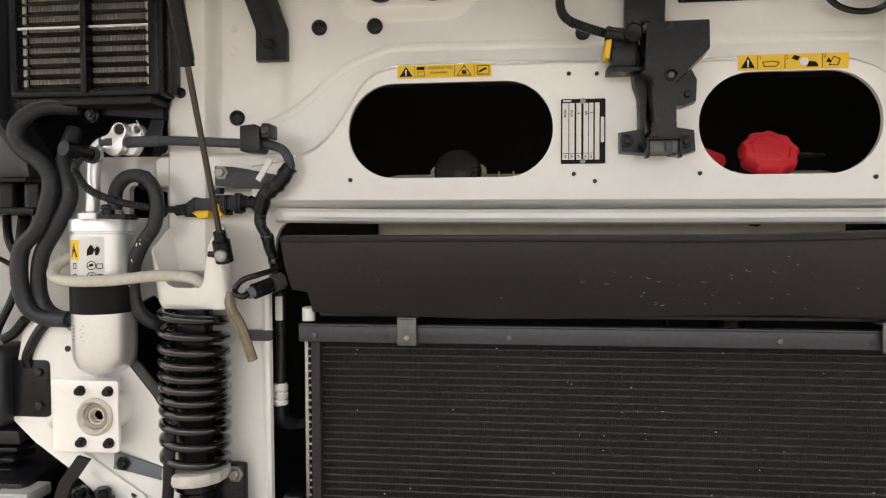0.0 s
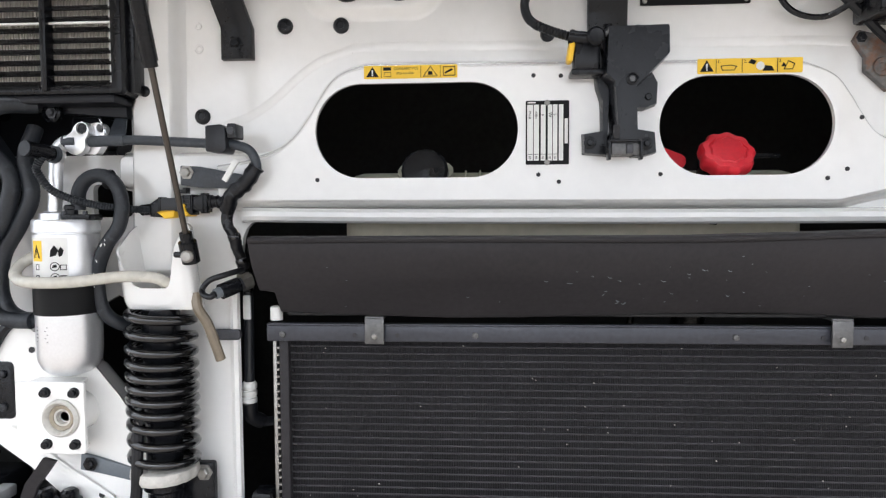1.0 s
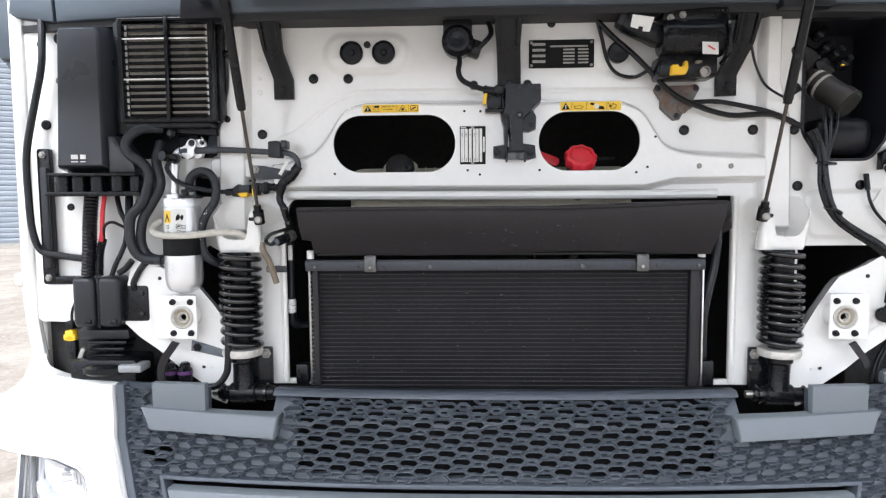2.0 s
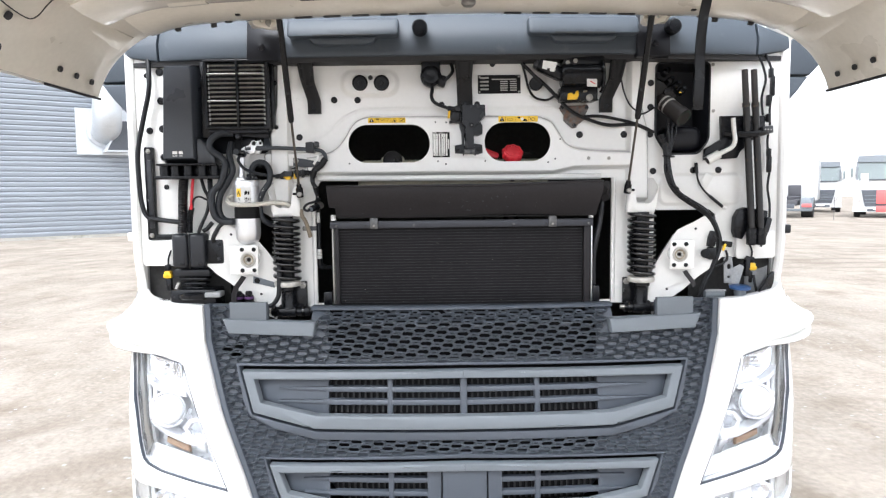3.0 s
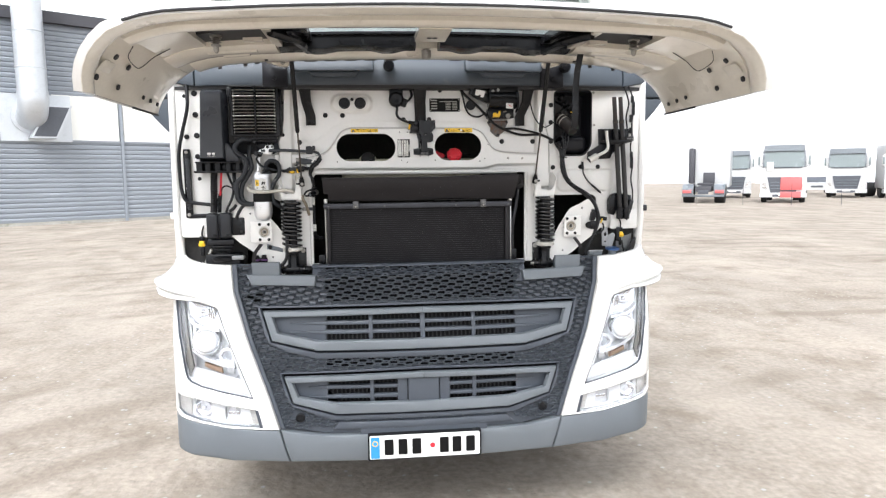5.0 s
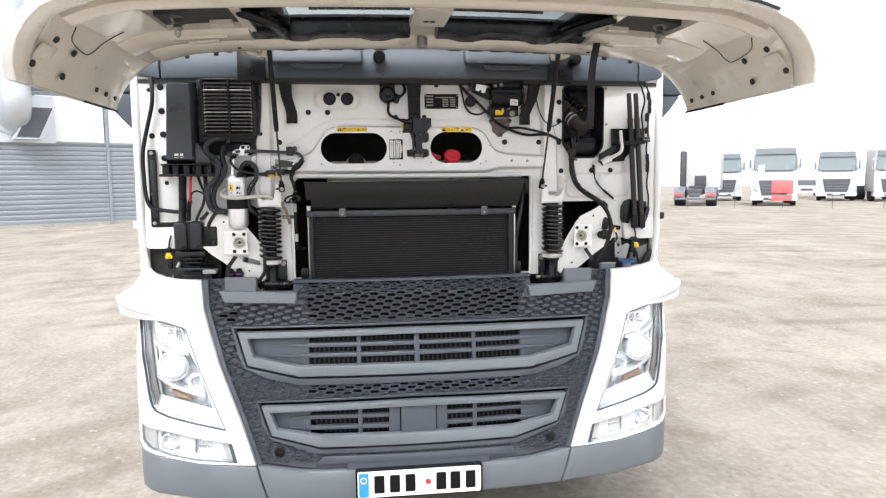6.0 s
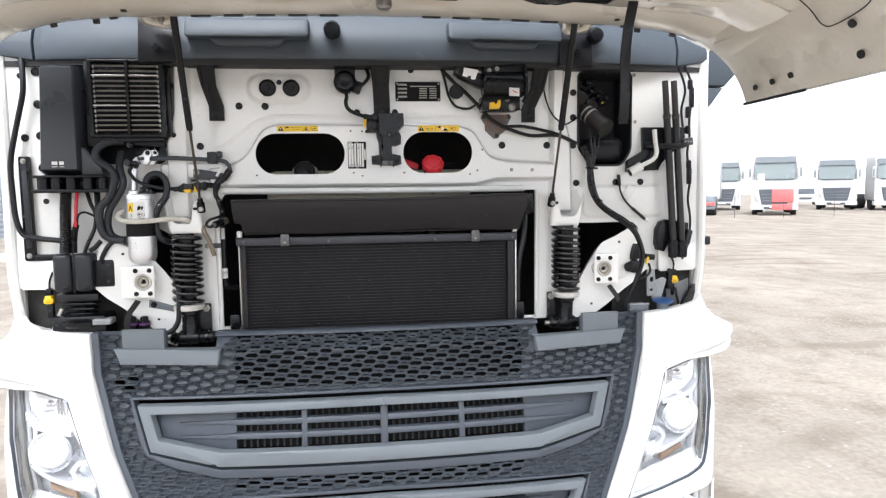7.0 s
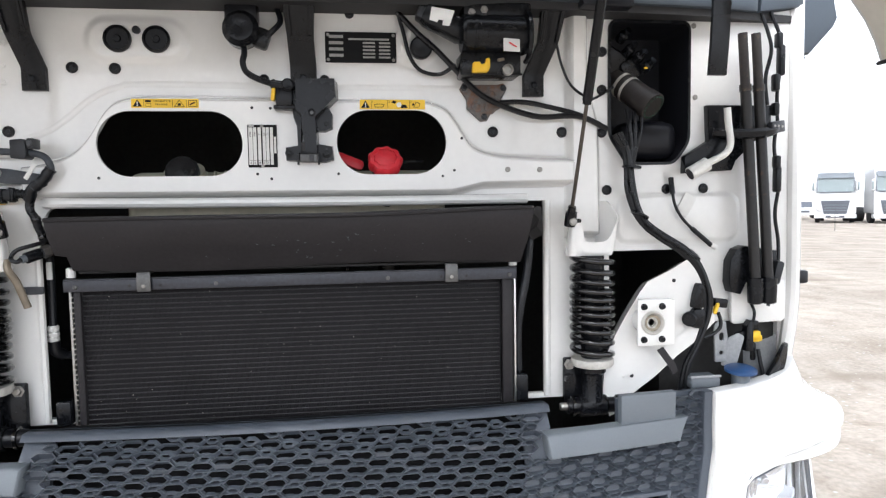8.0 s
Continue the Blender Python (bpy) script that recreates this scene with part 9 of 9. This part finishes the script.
def pressure_switch():
    top = thing("pressure_switch", (-0.51, -0.06, 1.685), "small black pressure switch with a looped wire", "sensor")
    a, b = Vector((-0.486, -0.03, 1.706)), Vector((-0.524, -0.075, 1.689))
    part("hex_collar", tube([a, a.lerp(b, 0.25)], 0.0125, 6, straight=True), STEEL, top, "bare steel hexagon collar")
    part("body", tube([a.lerp(b, 0.25), a.lerp(b, 0.32)], 0.0095, 16, straight=True), STRIP, top)
    part("body", tube([a.lerp(b, 0.32), a.lerp(b, 0.78)], 0.0112, 16, straight=True), BLACK, top)
    part("grey_plug", tube([a.lerp(b, 0.78), a.lerp(b, 0.92)], 0.0075, 14, straight=True), LIGHT_GREY, top, "grey seal of the plug")
    part("tip", tube([a.lerp(b, 0.92), a.lerp(b, 1.0)], 0.0045, 10, straight=True), BLACK, top)
    part("wire", tube([(-0.492, -0.04, 1.722), (-0.513, -0.058, 1.7155), (-0.531, -0.065, 1.709), (-0.541, -0.067, 1.697), (-0.537, -0.072, 1.6895), (-0.526, -0.077, 1.687), (-0.521, -0.074, 1.69)], 0.0042, 10), RUBBER, top)


pressure_switch()


# ---- outermost door-side column ----
single("door_cable", tube([(-1.075, -0.02, 2.215), (-1.07, -0.03, 2.16), (-1.072, -0.035, 2.1), (-1.097, -0.035, 2.0), (-1.119, -0.035, 1.9), (-1.12, -0.035, 1.8), (-1.115, -0.035, 1.72), (-1.096, -0.035, 1.672), (-1.05, -0.035, 1.66), (-0.985, -0.04, 1.652)], 0.0085, 10), RUBBER, "thick black cable down the door edge", "cable")
t = thing("strip_bracket", (-1.085, -0.02, 1.585), "black perforated strip bracket beside the door edge", "bracket")
part("strip", outline(rounded(-1.106, 1.588, -1.074, 1.915, 0.006, 2), [], 0.014, where=at_y(-0.02), bevel=0.003), BLACK, t)
part("strip_rib", box((-1.085, -0.026, 1.75), (0.018, 0.012, 0.24), 0.004), BOX, t)
for z in (1.9, 1.73, 1.605):
    hexbolt((-1.09, -0.022, z), 0.006, t, STEEL)


def fuse_boxes():
    top = thing("cable_junction_box", (-0.94, -0.07, 1.48), "dark grey twin junction box with cable conduits", "box")
    for x in (-0.971, -0.91):
        part("lid", box((x, -0.07, 1.553), (0.054, 0.06, 0.12), 0.013, segments=4), BOX, top)
        part("catch", box((x + 0.012, -0.102, 1.508), (0.016, 0.006, 0.01), 0.002), BLACK, top)
    part("seam", box((-0.94, -0.06, 1.55), (0.008, 0.06, 0.12), 0.002), BLACK, top)
    part("flank", outline(rounded(-0.893, 1.505, -0.824, 1.59, 0.008, 3), [], 0.03, where=at_y(-0.078), bevel=0.003), BLACK, top)
    for z in (1.523, 1.572):
        part("flank_bolt", dome(-0.84, z, 0.006, -0.08), BOX, top)
    part("bracket", box((-0.94, -0.05, 1.476), (0.125, 0.05, 0.024), 0.005, (10, 0, 0)), BOX, top)
    for k in range(3):
        part("rib", box((-0.94, -0.04, 1.45 - 0.016 * k), (0.1 - 0.012 * k, 0.05, 0.008), 0.003), BLACK, top)
    part("arm", box((-1.04, -0.03, 1.598), (0.075, 0.02, 0.02), 0.004), BLACK, top)
    top.location += Vector((-0.004, 0.02, 0))


fuse_boxes()
single("corrugated_conduit", tube([(-0.961, -0.045, 1.802), (-0.962, -0.055, 1.74), (-0.963, -0.06, 1.68), (-0.966, -0.065, 1.615)], 0.017, 14, rib=0.002, pitch=0.008), RUBBER, "thick black corrugated conduit", "conduit")
single("corrugated_conduit", tube([(-0.935, -0.05, 1.7), (-0.938, -0.06, 1.67), (-0.94, -0.065, 1.615)], 0.01, 12, rib=0.0018), RUBBER, "thin black corrugated conduit", "conduit")
single("red_cable", tube([(-0.926, -0.05, 1.805), (-0.928, -0.06, 1.76), (-0.931, -0.06, 1.72), (-0.935, -0.06, 1.695)], 0.0052, 10), RED, "red battery cable above the junction box", "cable")
for pts, r in (([(-0.9, -0.045, 1.802), (-0.885, -0.06, 1.765), (-0.873, -0.06, 1.735), (-0.878, -0.06, 1.69), (-0.9, -0.065, 1.64), (-0.91, -0.065, 1.615)], 0.006),
               ([(-0.931, -0.055, 1.7), (-0.922, -0.065, 1.73), (-0.9, -0.07, 1.74), (-0.875, -0.065, 1.728)], 0.0035),
               ([(-0.87, -0.045, 1.805), (-0.865, -0.06, 1.76), (-0.862, -0.07, 1.72)], 0.009),
               ([(-0.862, -0.06, 1.65), (-0.88, -0.06, 1.63), (-0.895, -0.065, 1.62)], 0.0075),
               ([(-0.81, -0.05, 1.655), (-0.835, -0.06, 1.64), (-0.86, -0.06, 1.6), (-0.862, -0.055, 1.58)], 0.0075)):
    single("black_cable", tube(pts, r, 8), RUBBER, "black cable above the junction box", "cable", "cables at the junction box")


def side_pocket(s):
    """White inner face of the corner, and the well inside the corner panel, its shade put into dark sheets."""
    top = thing("corner_well", (s * 1.0, -0.0, 1.3), "corner well coloured dark for its shade, with a pale inner sheet", "panel", "corner wells")
    part("inner_sheet", outline(both(s, rounded(0.985, 1.495, 1.13, 1.595, 0.012, 4)), [], 0.008, where=lambda u, v, d: Vector((u, -0.02 + 0.014 * (abs(u) - 0.985) / 0.145 + d, v)), bevel=0.002), WHITE, top, "white inner sheet")
    # back and floor sheets hold the well's shade in their colour
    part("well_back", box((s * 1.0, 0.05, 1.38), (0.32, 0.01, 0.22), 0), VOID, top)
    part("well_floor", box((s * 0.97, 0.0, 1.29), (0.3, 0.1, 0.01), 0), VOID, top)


side_pocket(-1)
side_pocket(1)


def yellow_plug(x, z, s):
    top = thing("cable_plug", (x, -0.07, z - 0.03), "yellow and black hanging cable plug", "connector", "hanging plugs")
    part("yellow_body", box((x, -0.075, z), (0.022, 0.024, 0.026), 0.004), YELLOW, top, "yellow plug body")
    part("yellow_body", box((x, -0.078, z - 0.004), (0.029, 0.018, 0.014), 0.003), YELLOW, top, "yellow plug body")
    part("black_top", box((x, -0.073, z + 0.025), (0.017, 0.02, 0.022), 0.004), BLACK, top)
    part("black_foot", box((x + 0.001, -0.07, z - 0.036), (0.019, 0.02, 0.045), 0.005), BLACK, top)
    part("wire", tube([(x, -0.072, z + 0.03), (x + 0.002, -0.07, z + 0.06), (x - s * 0.008, -0.05, z + 0.1), (x + s * 0.01, -0.035, z + 0.125), (x + s * 0.045, -0.02, z + 0.135)], 0.0035, 8), RUBBER, top)
    top.location.y += 0.045


yellow_plug(-1.036, 1.466, -1)
yellow_plug(1.036, 1.468, 1)


def valve_block():
    top = thing("valve_block", (-0.93, -0.06, 1.3), "black valve block and grey tray low in the corner", "valve block")
    part("block", box((-0.93, -0.04, 1.375), (0.16, 0.1, 0.09), 0.01), BLACK, top)
    part("drum", lathe([(0.06, 1.385), (0.064, 1.39), (0.064, 1.402), (0.05, 1.41), (0, 1.412)], (-0.93, -0.05, 0), seg=28), BLACK, top)
    part("tray", box((-0.858, -0.08, 1.402), (0.055, 0.05, 0.018), 0.004), STRIP_PALE, top, "blue-grey plastic tray")
    for x in (-0.778, -0.742):
        part("fitting", lathe([(0.014, 1.32), (0.014, 1.36), (0.0165, 1.362), (0.0165, 1.394), (0.012, 1.397), (0.012, 1.406), (0.008, 1.41)], (x, -0.07, 0), seg=16), BLACK, top)
        part("purple_ring", lathe([(0.0168, 1.382), (0.0173, 1.3825), (0.0173, 1.39), (0.0168, 1.3905)], (x, -0.07, 0), seg=16), PURPLE, top, "purple marking ring")
    part("lever", box((-1.0, -0.06, 1.41), (0.012, 0.02, 0.07), 0.004, (0, 24, 0)), STEEL, top)


valve_block()
single("rubber_hose", tube([(-0.63, -0.085, 1.5), (-0.63, -0.09, 1.45), (-0.631, -0.092, 1.415), (-0.636, -0.093, 1.388), (-0.657, -0.093, 1.362), (-0.692, -0.09, 1.355), (-0.72, -0.08, 1.345)], 0.008, 10), RUBBER, "thin black hose down to the strut", "hose")

# ---- the bay, side with the recess and the tool bars ----
def steering_valve():
    top = thing("steering_shaft_joint", (0.75, -0.01, 1.97), "dark steering column joint with a white-banded end in the recess", "steering joint")
    a, b = Vector((0.715, 0.07, 2.085)), Vector((0.785, -0.03, 1.993))
    part("housing", tube([a, a.lerp(b, 0.85)], 0.03, 24, straight=True), HOUSING, top)
    part("end_disc", tube([a.lerp(b, 0.83), b], 0.0325, 30, straight=True), HOUSING, top, "round end plate with green marks")
    n = (b - a).normalized()
    side = n.orthogonal().normalized()
    for i in range(20):
        ang = 2 * math.pi * i / 20
        off = side * math.cos(ang) * 0.0275 + n.cross(side) * math.sin(ang) * 0.0275
        part("green_mark", tube([b + off, b + off * 0.9 + n * 0.002], 0.0018, 6, straight=True), GREEN, top)
    for f in (0.34, 0.47):
        part("white_band", tube([a.lerp(b, f), a.lerp(b, f + 0.045)], 0.0306, 24, straight=True), ZINC, top, "dull white band")
    part("fork", box((0.715, 0.05, 2.11), (0.06, 0.06, 0.06), 0.012, (20, 30, 0)), BLACK, top)
    part("fork", box((0.755, 0.04, 2.09), (0.05, 0.05, 0.05), 0.012, (10, -30, 0)), BLACK, top)
    for x, z in ((0.727, 2.15), (0.742, 2.12), (0.765, 2.105), (0.785, 2.085)):
        part("fitting", lathe([(0.012, 0), (0.012, 0.02), (0.008, 0.024), (0.008, 0.036)], (x, 0.02, z), (60, 30, 0), 12), BLACK, top)
    part("yellow_tag", box((0.782, 0.0, 2.085), (0.008, 0.006, 0.004), 0.001), YELLOW, top)
    part("tub_step", box((0.8, 0.06, 1.925), (0.14, 0.1, 0.09), 0.03, segments=3), TUB, top)


HOUSING = mat("grimy_brown_casting", (0.02, 0.0165, 0.0155), 0.5, var=0.3, scales=(14, 200), bump=0.2, second=(0.035, 0.029, 0.027), spread=0.42)
GREEN = mat("dark_green_paint", (0.012, 0.05, 0.028), 0.5, var=0.1)
steering_valve()
for k, pts in enumerate(([(0.728, -0.02, 1.99), (0.73, -0.03, 1.95), (0.735, -0.03, 1.9), (0.728, -0.03, 1.86)], [(0.745, -0.02, 1.985), (0.742, -0.03, 1.95), (0.742, -0.03, 1.9), (0.734, -0.03, 1.86)], [(0.762, -0.02, 1.975), (0.755, -0.03, 1.94), (0.745, -0.03, 1.9), (0.737, -0.03, 1.86)])):
    single("black_cable", tube(pts, 0.005, 8), RUBBER, "thin black hose from the steering joint", "cable", "hoses in the recess")
random.seed(3)
for k in range(5):
    j = [(-0.008, 0.004), (0.0, -0.006), (0.008, 0.002), (0.004, 0.008), (-0.003, 0.0)][k]
    way = [(0.7, 1.935), (0.718, 1.9), (0.726, 1.86), (0.728, 1.815), (0.738, 1.77), (0.76, 1.735), (0.8, 1.705), (0.845, 1.676), (0.878, 1.642), (0.9, 1.602), (0.909, 1.556), (0.899, 1.508), (0.881, 1.46), (0.86, 1.412), (0.852, 1.358), (0.85, 1.3)]
    j = (j[0] * 0.72, j[1] * 0.72)
    pts = [(x + j[0] + 0.002 * math.sin(i * 1.7 + k), -0.035 - 0.02 * min(1, i / 6) + j[1], z + j[0] * 0.5) for i, (x, z) in enumerate(way)]
    single("loom_cable", tube(pts, 0.005 if k else 0.0062, 8, 6), RUBBER, "black cable of the thick loom beside the recess", "cable", "thick cable loom")
for z, x in ((1.86, 0.727), (1.755, 0.746), (1.66, 0.868)):
    single("cable_tie", lathe([(0.019, -0.003), (0.021, -0.002), (0.021, 0.002), (0.019, 0.003)], (x, -0.05, z), (0, 25 if z < 1.8 else 5, 0), 16), BLACK, "black cable tie round the loom", "cable tie", "cable ties")
t = thing("cable_clamp", (0.87, -0.06, 1.5), "black cable clamp with a round plug and a yellowed end", "clamp")
part("block", outline(softened([(0.862, 1.545), (0.888, 1.545), (0.892, 1.575), (0.884, 1.6), (0.874, 1.6), (0.866, 1.575)], 0.004), [], 0.03, where=at_y(-0.075), bevel=0.003), BLACK, t)
part("plug", lathe([(0.015, -0.012), (0.0165, -0.008), (0.0165, 0.012), (0.013, 0.016), (0.013, 0.022), (0, 0.022)], (0.86, -0.062, 1.521), (90, 0, -30), 18), BLACK, t)
part("block", box((0.878, -0.06, 1.521), (0.03, 0.03, 0.045), 0.008), BLACK, t)
part("clip", box((0.94, -0.045, 1.551), (0.032, 0.022, 0.02), 0.004, (0, 8, 0)), BLACK, t)
part("yellowed_end", box((0.926, -0.055, 1.54), (0.008, 0.012, 0.026), 0.003, (0, 20, 0)), STICKER, t, "yellowed plug end")
part("branch", tube([(0.932, -0.055, 1.53), (0.938, -0.055, 1.512), (0.936, -0.055, 1.495), (0.92, -0.055, 1.482), (0.898, -0.055, 1.474)], 0.0042, 8), RUBBER, t)


def tool_bars():
    """Two jack bars clipped upright in a black holder, with a wheel wrench."""
    hold = thing("tool_holder", (1.0, -0.02, 1.56), "black plastic tool holder with a strap band", "holder")
    part("upper_plate", outline([(0.875, 1.852), (0.99, 1.858), (1.0, 1.88), (1.085, 1.96), (1.085, 2.005), (0.93, 2.005), (0.934, 1.925), (0.876, 1.89)], [], 0.02, where=at_y(-0.026), bevel=0.003), BLACK, hold)
    part("band", tube([(0.934, -0.04, 1.942), (0.985, -0.06, 1.937), (1.03, -0.075, 1.937), (1.07, -0.06, 1.945), (1.095, -0.03, 1.955)], 0.011, 6), BLACK, hold, "black rubber band")
    part("band_end", box((1.075, -0.06, 1.952), (0.05, 0.012, 0.026), 0.003, (0, -8, 25)), BOX, hold)
    for x in (1.062, 1.075, 1.088):
        part("band_hole", lathe([(0.003, 0), (0.003, 0.001), (0, 0.001)], (x, -0.0665 + (x - 1.075) * 0.45, 1.953), TOWARDS, 8), STEEL, hold)
    part("lower_plate", outline([(0.99, 1.578), (1.012, 1.572), (1.026, 1.6), (1.085, 1.598), (1.1, 1.62), (1.1, 1.672), (1.02, 1.685), (1.0, 1.677), (0.985, 1.65), (0.983, 1.6)], [], 0.03, where=at_y(-0.034), bevel=0.004), BLACK, hold)
    for x in (1.033, 1.066):
        part("cup", lathe([(0.012, 1.553), (0.0165, 1.556), (0.0175, 1.58), (0.0175, 1.612), (0.0145, 1.614), (0.0145, 1.6)], (x, -0.056, 0), seg=20), BLACK, hold)
    part("cup_web", box((1.05, -0.045, 1.59), (0.05, 0.03, 0.03), 0.008), BLACK, hold)
    part("cup_latch", box((1.092, -0.04, 1.622), (0.02, 0.03, 0.055), 0.006, (0, 14, 0)), BOX, hold)
    hold.location += Vector((-0.012, 0, -0.006))
    for (x0, x1), r in (((0.998, 1.037), 0.0118), ((1.03, 1.068), 0.0118)):
        top = thing("jack_bar", (x1, -0.05, 1.57), "black steel jack bar with rubbed rusty patches", "bar", "jack bars")
        p, q = Vector((x0, -0.048, 2.162)), Vector((x1, -0.056, 1.57))
        part("lower_tube", tube([p.lerp(q, 0.2), q], r, 16, straight=True), BAR, top)
        part("upper_tube", tube([p, p.lerp(q, 0.2)], r * 0.88, 16, straight=True), BAR_RUST, top, "rust-worn upper end")
        top.location += Vector((-0.013, 0, -0.009))
        part("collar", tube([p.lerp(q, 0.19), p.lerp(q, 0.215)], r * 1.12, 16, straight=True), BAR_RUST, top)


BAR = mat("rubbed_black_steel", (0.02, 0.019, 0.019), 0.4, metal=0.3, var=0.3, scales=(9, 120), second=(0.16, 0.075, 0.035), spread=0.4)
BAR_RUST = mat("rust_worn_steel", (0.024, 0.02, 0.019), 0.5, metal=0.2, var=0.3, scales=(18, 160), bump=0.15, second=(0.12, 0.075, 0.05), spread=0.44)
tool_bars()


def wheel_wrench():
    top = thing("wheel_wrench", (0.92, -0.05, 1.85), "bent bright steel wheel wrench in its holder", "wrench")
    top.location += Vector((-0.014, 0, -0.012))
    part("shank", tube([(0.958, -0.06, 2.0), (0.962, -0.06, 1.96), (0.967, -0.06, 1.925), (0.958, -0.06, 1.902), (0.93, -0.06, 1.886), (0.9, -0.06, 1.872)], 0.0078, 14), WRENCH, top)
    part("socket", tube([(0.912, -0.06, 1.877), (0.872, -0.06, 1.855)], 0.0155, 20, straight=True), WRENCH, top)
    part("socket_mouth", tube([(0.8735, -0.06, 1.8558), (0.871, -0.06, 1.8545)], 0.013, 16, straight=True), DARK_SEAL_GAP, top)


WRENCH = mat("pale_zinc_steel", (0.75, 0.75, 0.72), 0.4, metal=0.3, var=0.12, scales=(15, 200))
wheel_wrench()
t = thing("cable_tail", (0.9, -0.02, 1.67), "loose cable end with a pale taped tag", "cable")
part("thin_wire", tube([(0.838, -0.01, 1.835), (0.838, -0.02, 1.8), (0.845, -0.022, 1.77), (0.87, -0.02, 1.735), (0.93, -0.02, 1.684)], 0.0035, 8), RUBBER, t)
part("sleeve", tube([(0.838, -0.01, 1.837), (0.839, -0.018, 1.8)], 0.006, 10, straight=True), RUBBER, t)
part("sleeve", tube([(0.885, -0.02, 1.721), (0.934, -0.02, 1.68)], 0.0055, 10, straight=True), RUBBER, t)
part("end_cap", tube([(0.932, -0.02, 1.682), (0.944, -0.02, 1.676)], 0.006, 10, straight=True), PAPER, t)
part("tag", box((0.875, -0.01, 1.775), (0.03, 0.003, 0.05), 0.001, (0, 30, 0)), PAPER, t, "pale tape tag")
for pts, r in (([(1.045, -0.02, 2.21), (1.062, -0.025, 2.16), (1.07, -0.025, 2.12), (1.06, -0.02, 2.06), (1.066, -0.02, 2.0)], 0.0042),
               ([(1.07, -0.02, 2.21), (1.092, -0.025, 2.15), (1.098, -0.02, 2.1), (1.09, -0.02, 2.03), (1.092, -0.02, 1.96)], 0.0042),
               ([(1.09, -0.02, 1.96), (1.085, -0.02, 1.9), (1.095, -0.025, 1.83), (1.09, -0.02, 1.75), (1.1, -0.02, 1.68), (1.09, -0.03, 1.6), (1.06, -0.045, 1.54)], 0.0042)):
    single("door_cable", tube(pts, r, 8), RUBBER, "thin black cable beside the door edge", "cable", "cables beside the door edge")
for x, z, h in ((1.088, 2.145, 0.035), (1.094, 2.1, 0.07), (1.082, 2.05, 0.04), (1.082, 1.99, 0.03), (1.09, 1.83, 0.06), (1.088, 1.87, 0.03)):
    single("cable_sleeve", box((x, -0.025, z), (0.014, 0.02, h), 0.005), RUBBER, "black rubber sleeve on a door cable", "sleeve", "cable sleeves")


def washer_filler():
    top = thing("washer_filler", (1.0, -0.06, 1.33), "dark filler neck with a blue cap low in the corner", "filler")
    part("blue_cap", lathe([(0.031, 0), (0.035, 0.002), (0.035, 0.008), (0.03, 0.011), (0, 0.012)], (0.979, -0.07, 1.395), (6, 0, 0), 36), BLUE, top, "blue cap")
    part("neck", lathe([(0.018, 1.3), (0.02, 1.394)], (0.979, -0.07, 0), seg=24), LIGHT_GREY, top)
    tray = part("tray", box((0.888, -0.06, 1.378), (0.07, 0.05, 0.026), 0.006), LIGHT_GREY, top, "blue-grey plastic tray")
    part("tray_lip", box((0.888, -0.084, 1.3925), (0.072, 0.006, 0.006), 0.002), STRIP_PALE, tray)
    holes = [rounded(0.95, 1.46, 0.962, 1.478, 0.005, 4), rounded(0.951, 1.427, 0.961, 1.436, 0.004, 4)]
    part("bent_sheet", outline(softened([(0.94, 1.41), (0.978, 1.41), (0.972, 1.46), (0.966, 1.505), (0.952, 1.508), (0.937, 1.497)], 0.004), holes, 0.004, where=at_y(-0.03), bevel=0.001), STRIP_PALE, top, "pale bent sheet with two holes")
    part("bent_sheet", outline(softened([(0.958, 1.4), (0.988, 1.4), (1.004, 1.47), (0.992, 1.478), (0.97, 1.464)], 0.004), [], 0.004, where=lambda u, v, d: Vector((u, -0.045 + d + 0.4 * (1.004 - u), v)), bevel=0.001), STRIP_PALE, top, "pale bent sheet")
    b = bmesh.new()
    cols = [[b.verts.new((1.016 + 0.0155 * i, -0.02 - 0.022 * math.sin(i * 0.55), 1.35 + (1.452 + 0.004 * i - 1.35) * k / 4)) for k in range(5)] for i in range(6)]
    for A, B in zip(cols, cols[1:]):
        for k in range(4):
            b.faces.new((A[k], B[k], B[k + 1], A[k + 1]))
    bmesh.ops.solidify(b, geom=b.faces[:], thickness=0.003)
    part("curved_sheet", b, STRIP_PALE, top, "pale curved sheet in the corner")
    part("hose", tube([(0.985, -0.02, 1.39), (0.985, -0.025, 1.43), (0.992, -0.03, 1.466), (1.008, -0.03, 1.474), (1.02, -0.02, 1.455)], 0.0085, 12), BLACK, top)
    part("dark_block", outline(softened([(1.008, 1.435), (1.026, 1.435), (1.026, 1.5), (1.02, 1.508), (1.01, 1.495)], 0.003), [], 0.02, where=at_y(-0.045), bevel=0.002), BLACK, top)
    part("drain_wire", tube([(1.037, -0.045, 1.44), (1.04, -0.05, 1.41), (1.046, -0.05, 1.385), (1.044, -0.05, 1.35)], 0.0045, 8), RUBBER, top)
    b = outline(softened([(1.04, 1.372), (1.078, 1.378), (1.1, 1.395), (1.11, 1.42), (1.112, 1.452), (1.098, 1.45), (1.084, 1.438), (1.066, 1.412), (1.05, 1.39)], 0.006), [], 0.012, where=lambda u, v, d: Vector((u, -0.072 + d + 0.6 * max(0, u - 1.07), v)), bevel=0.003)
    part("rim_gasket", b, RUBBER, top, "black rubber rim gasket")


washer_filler()
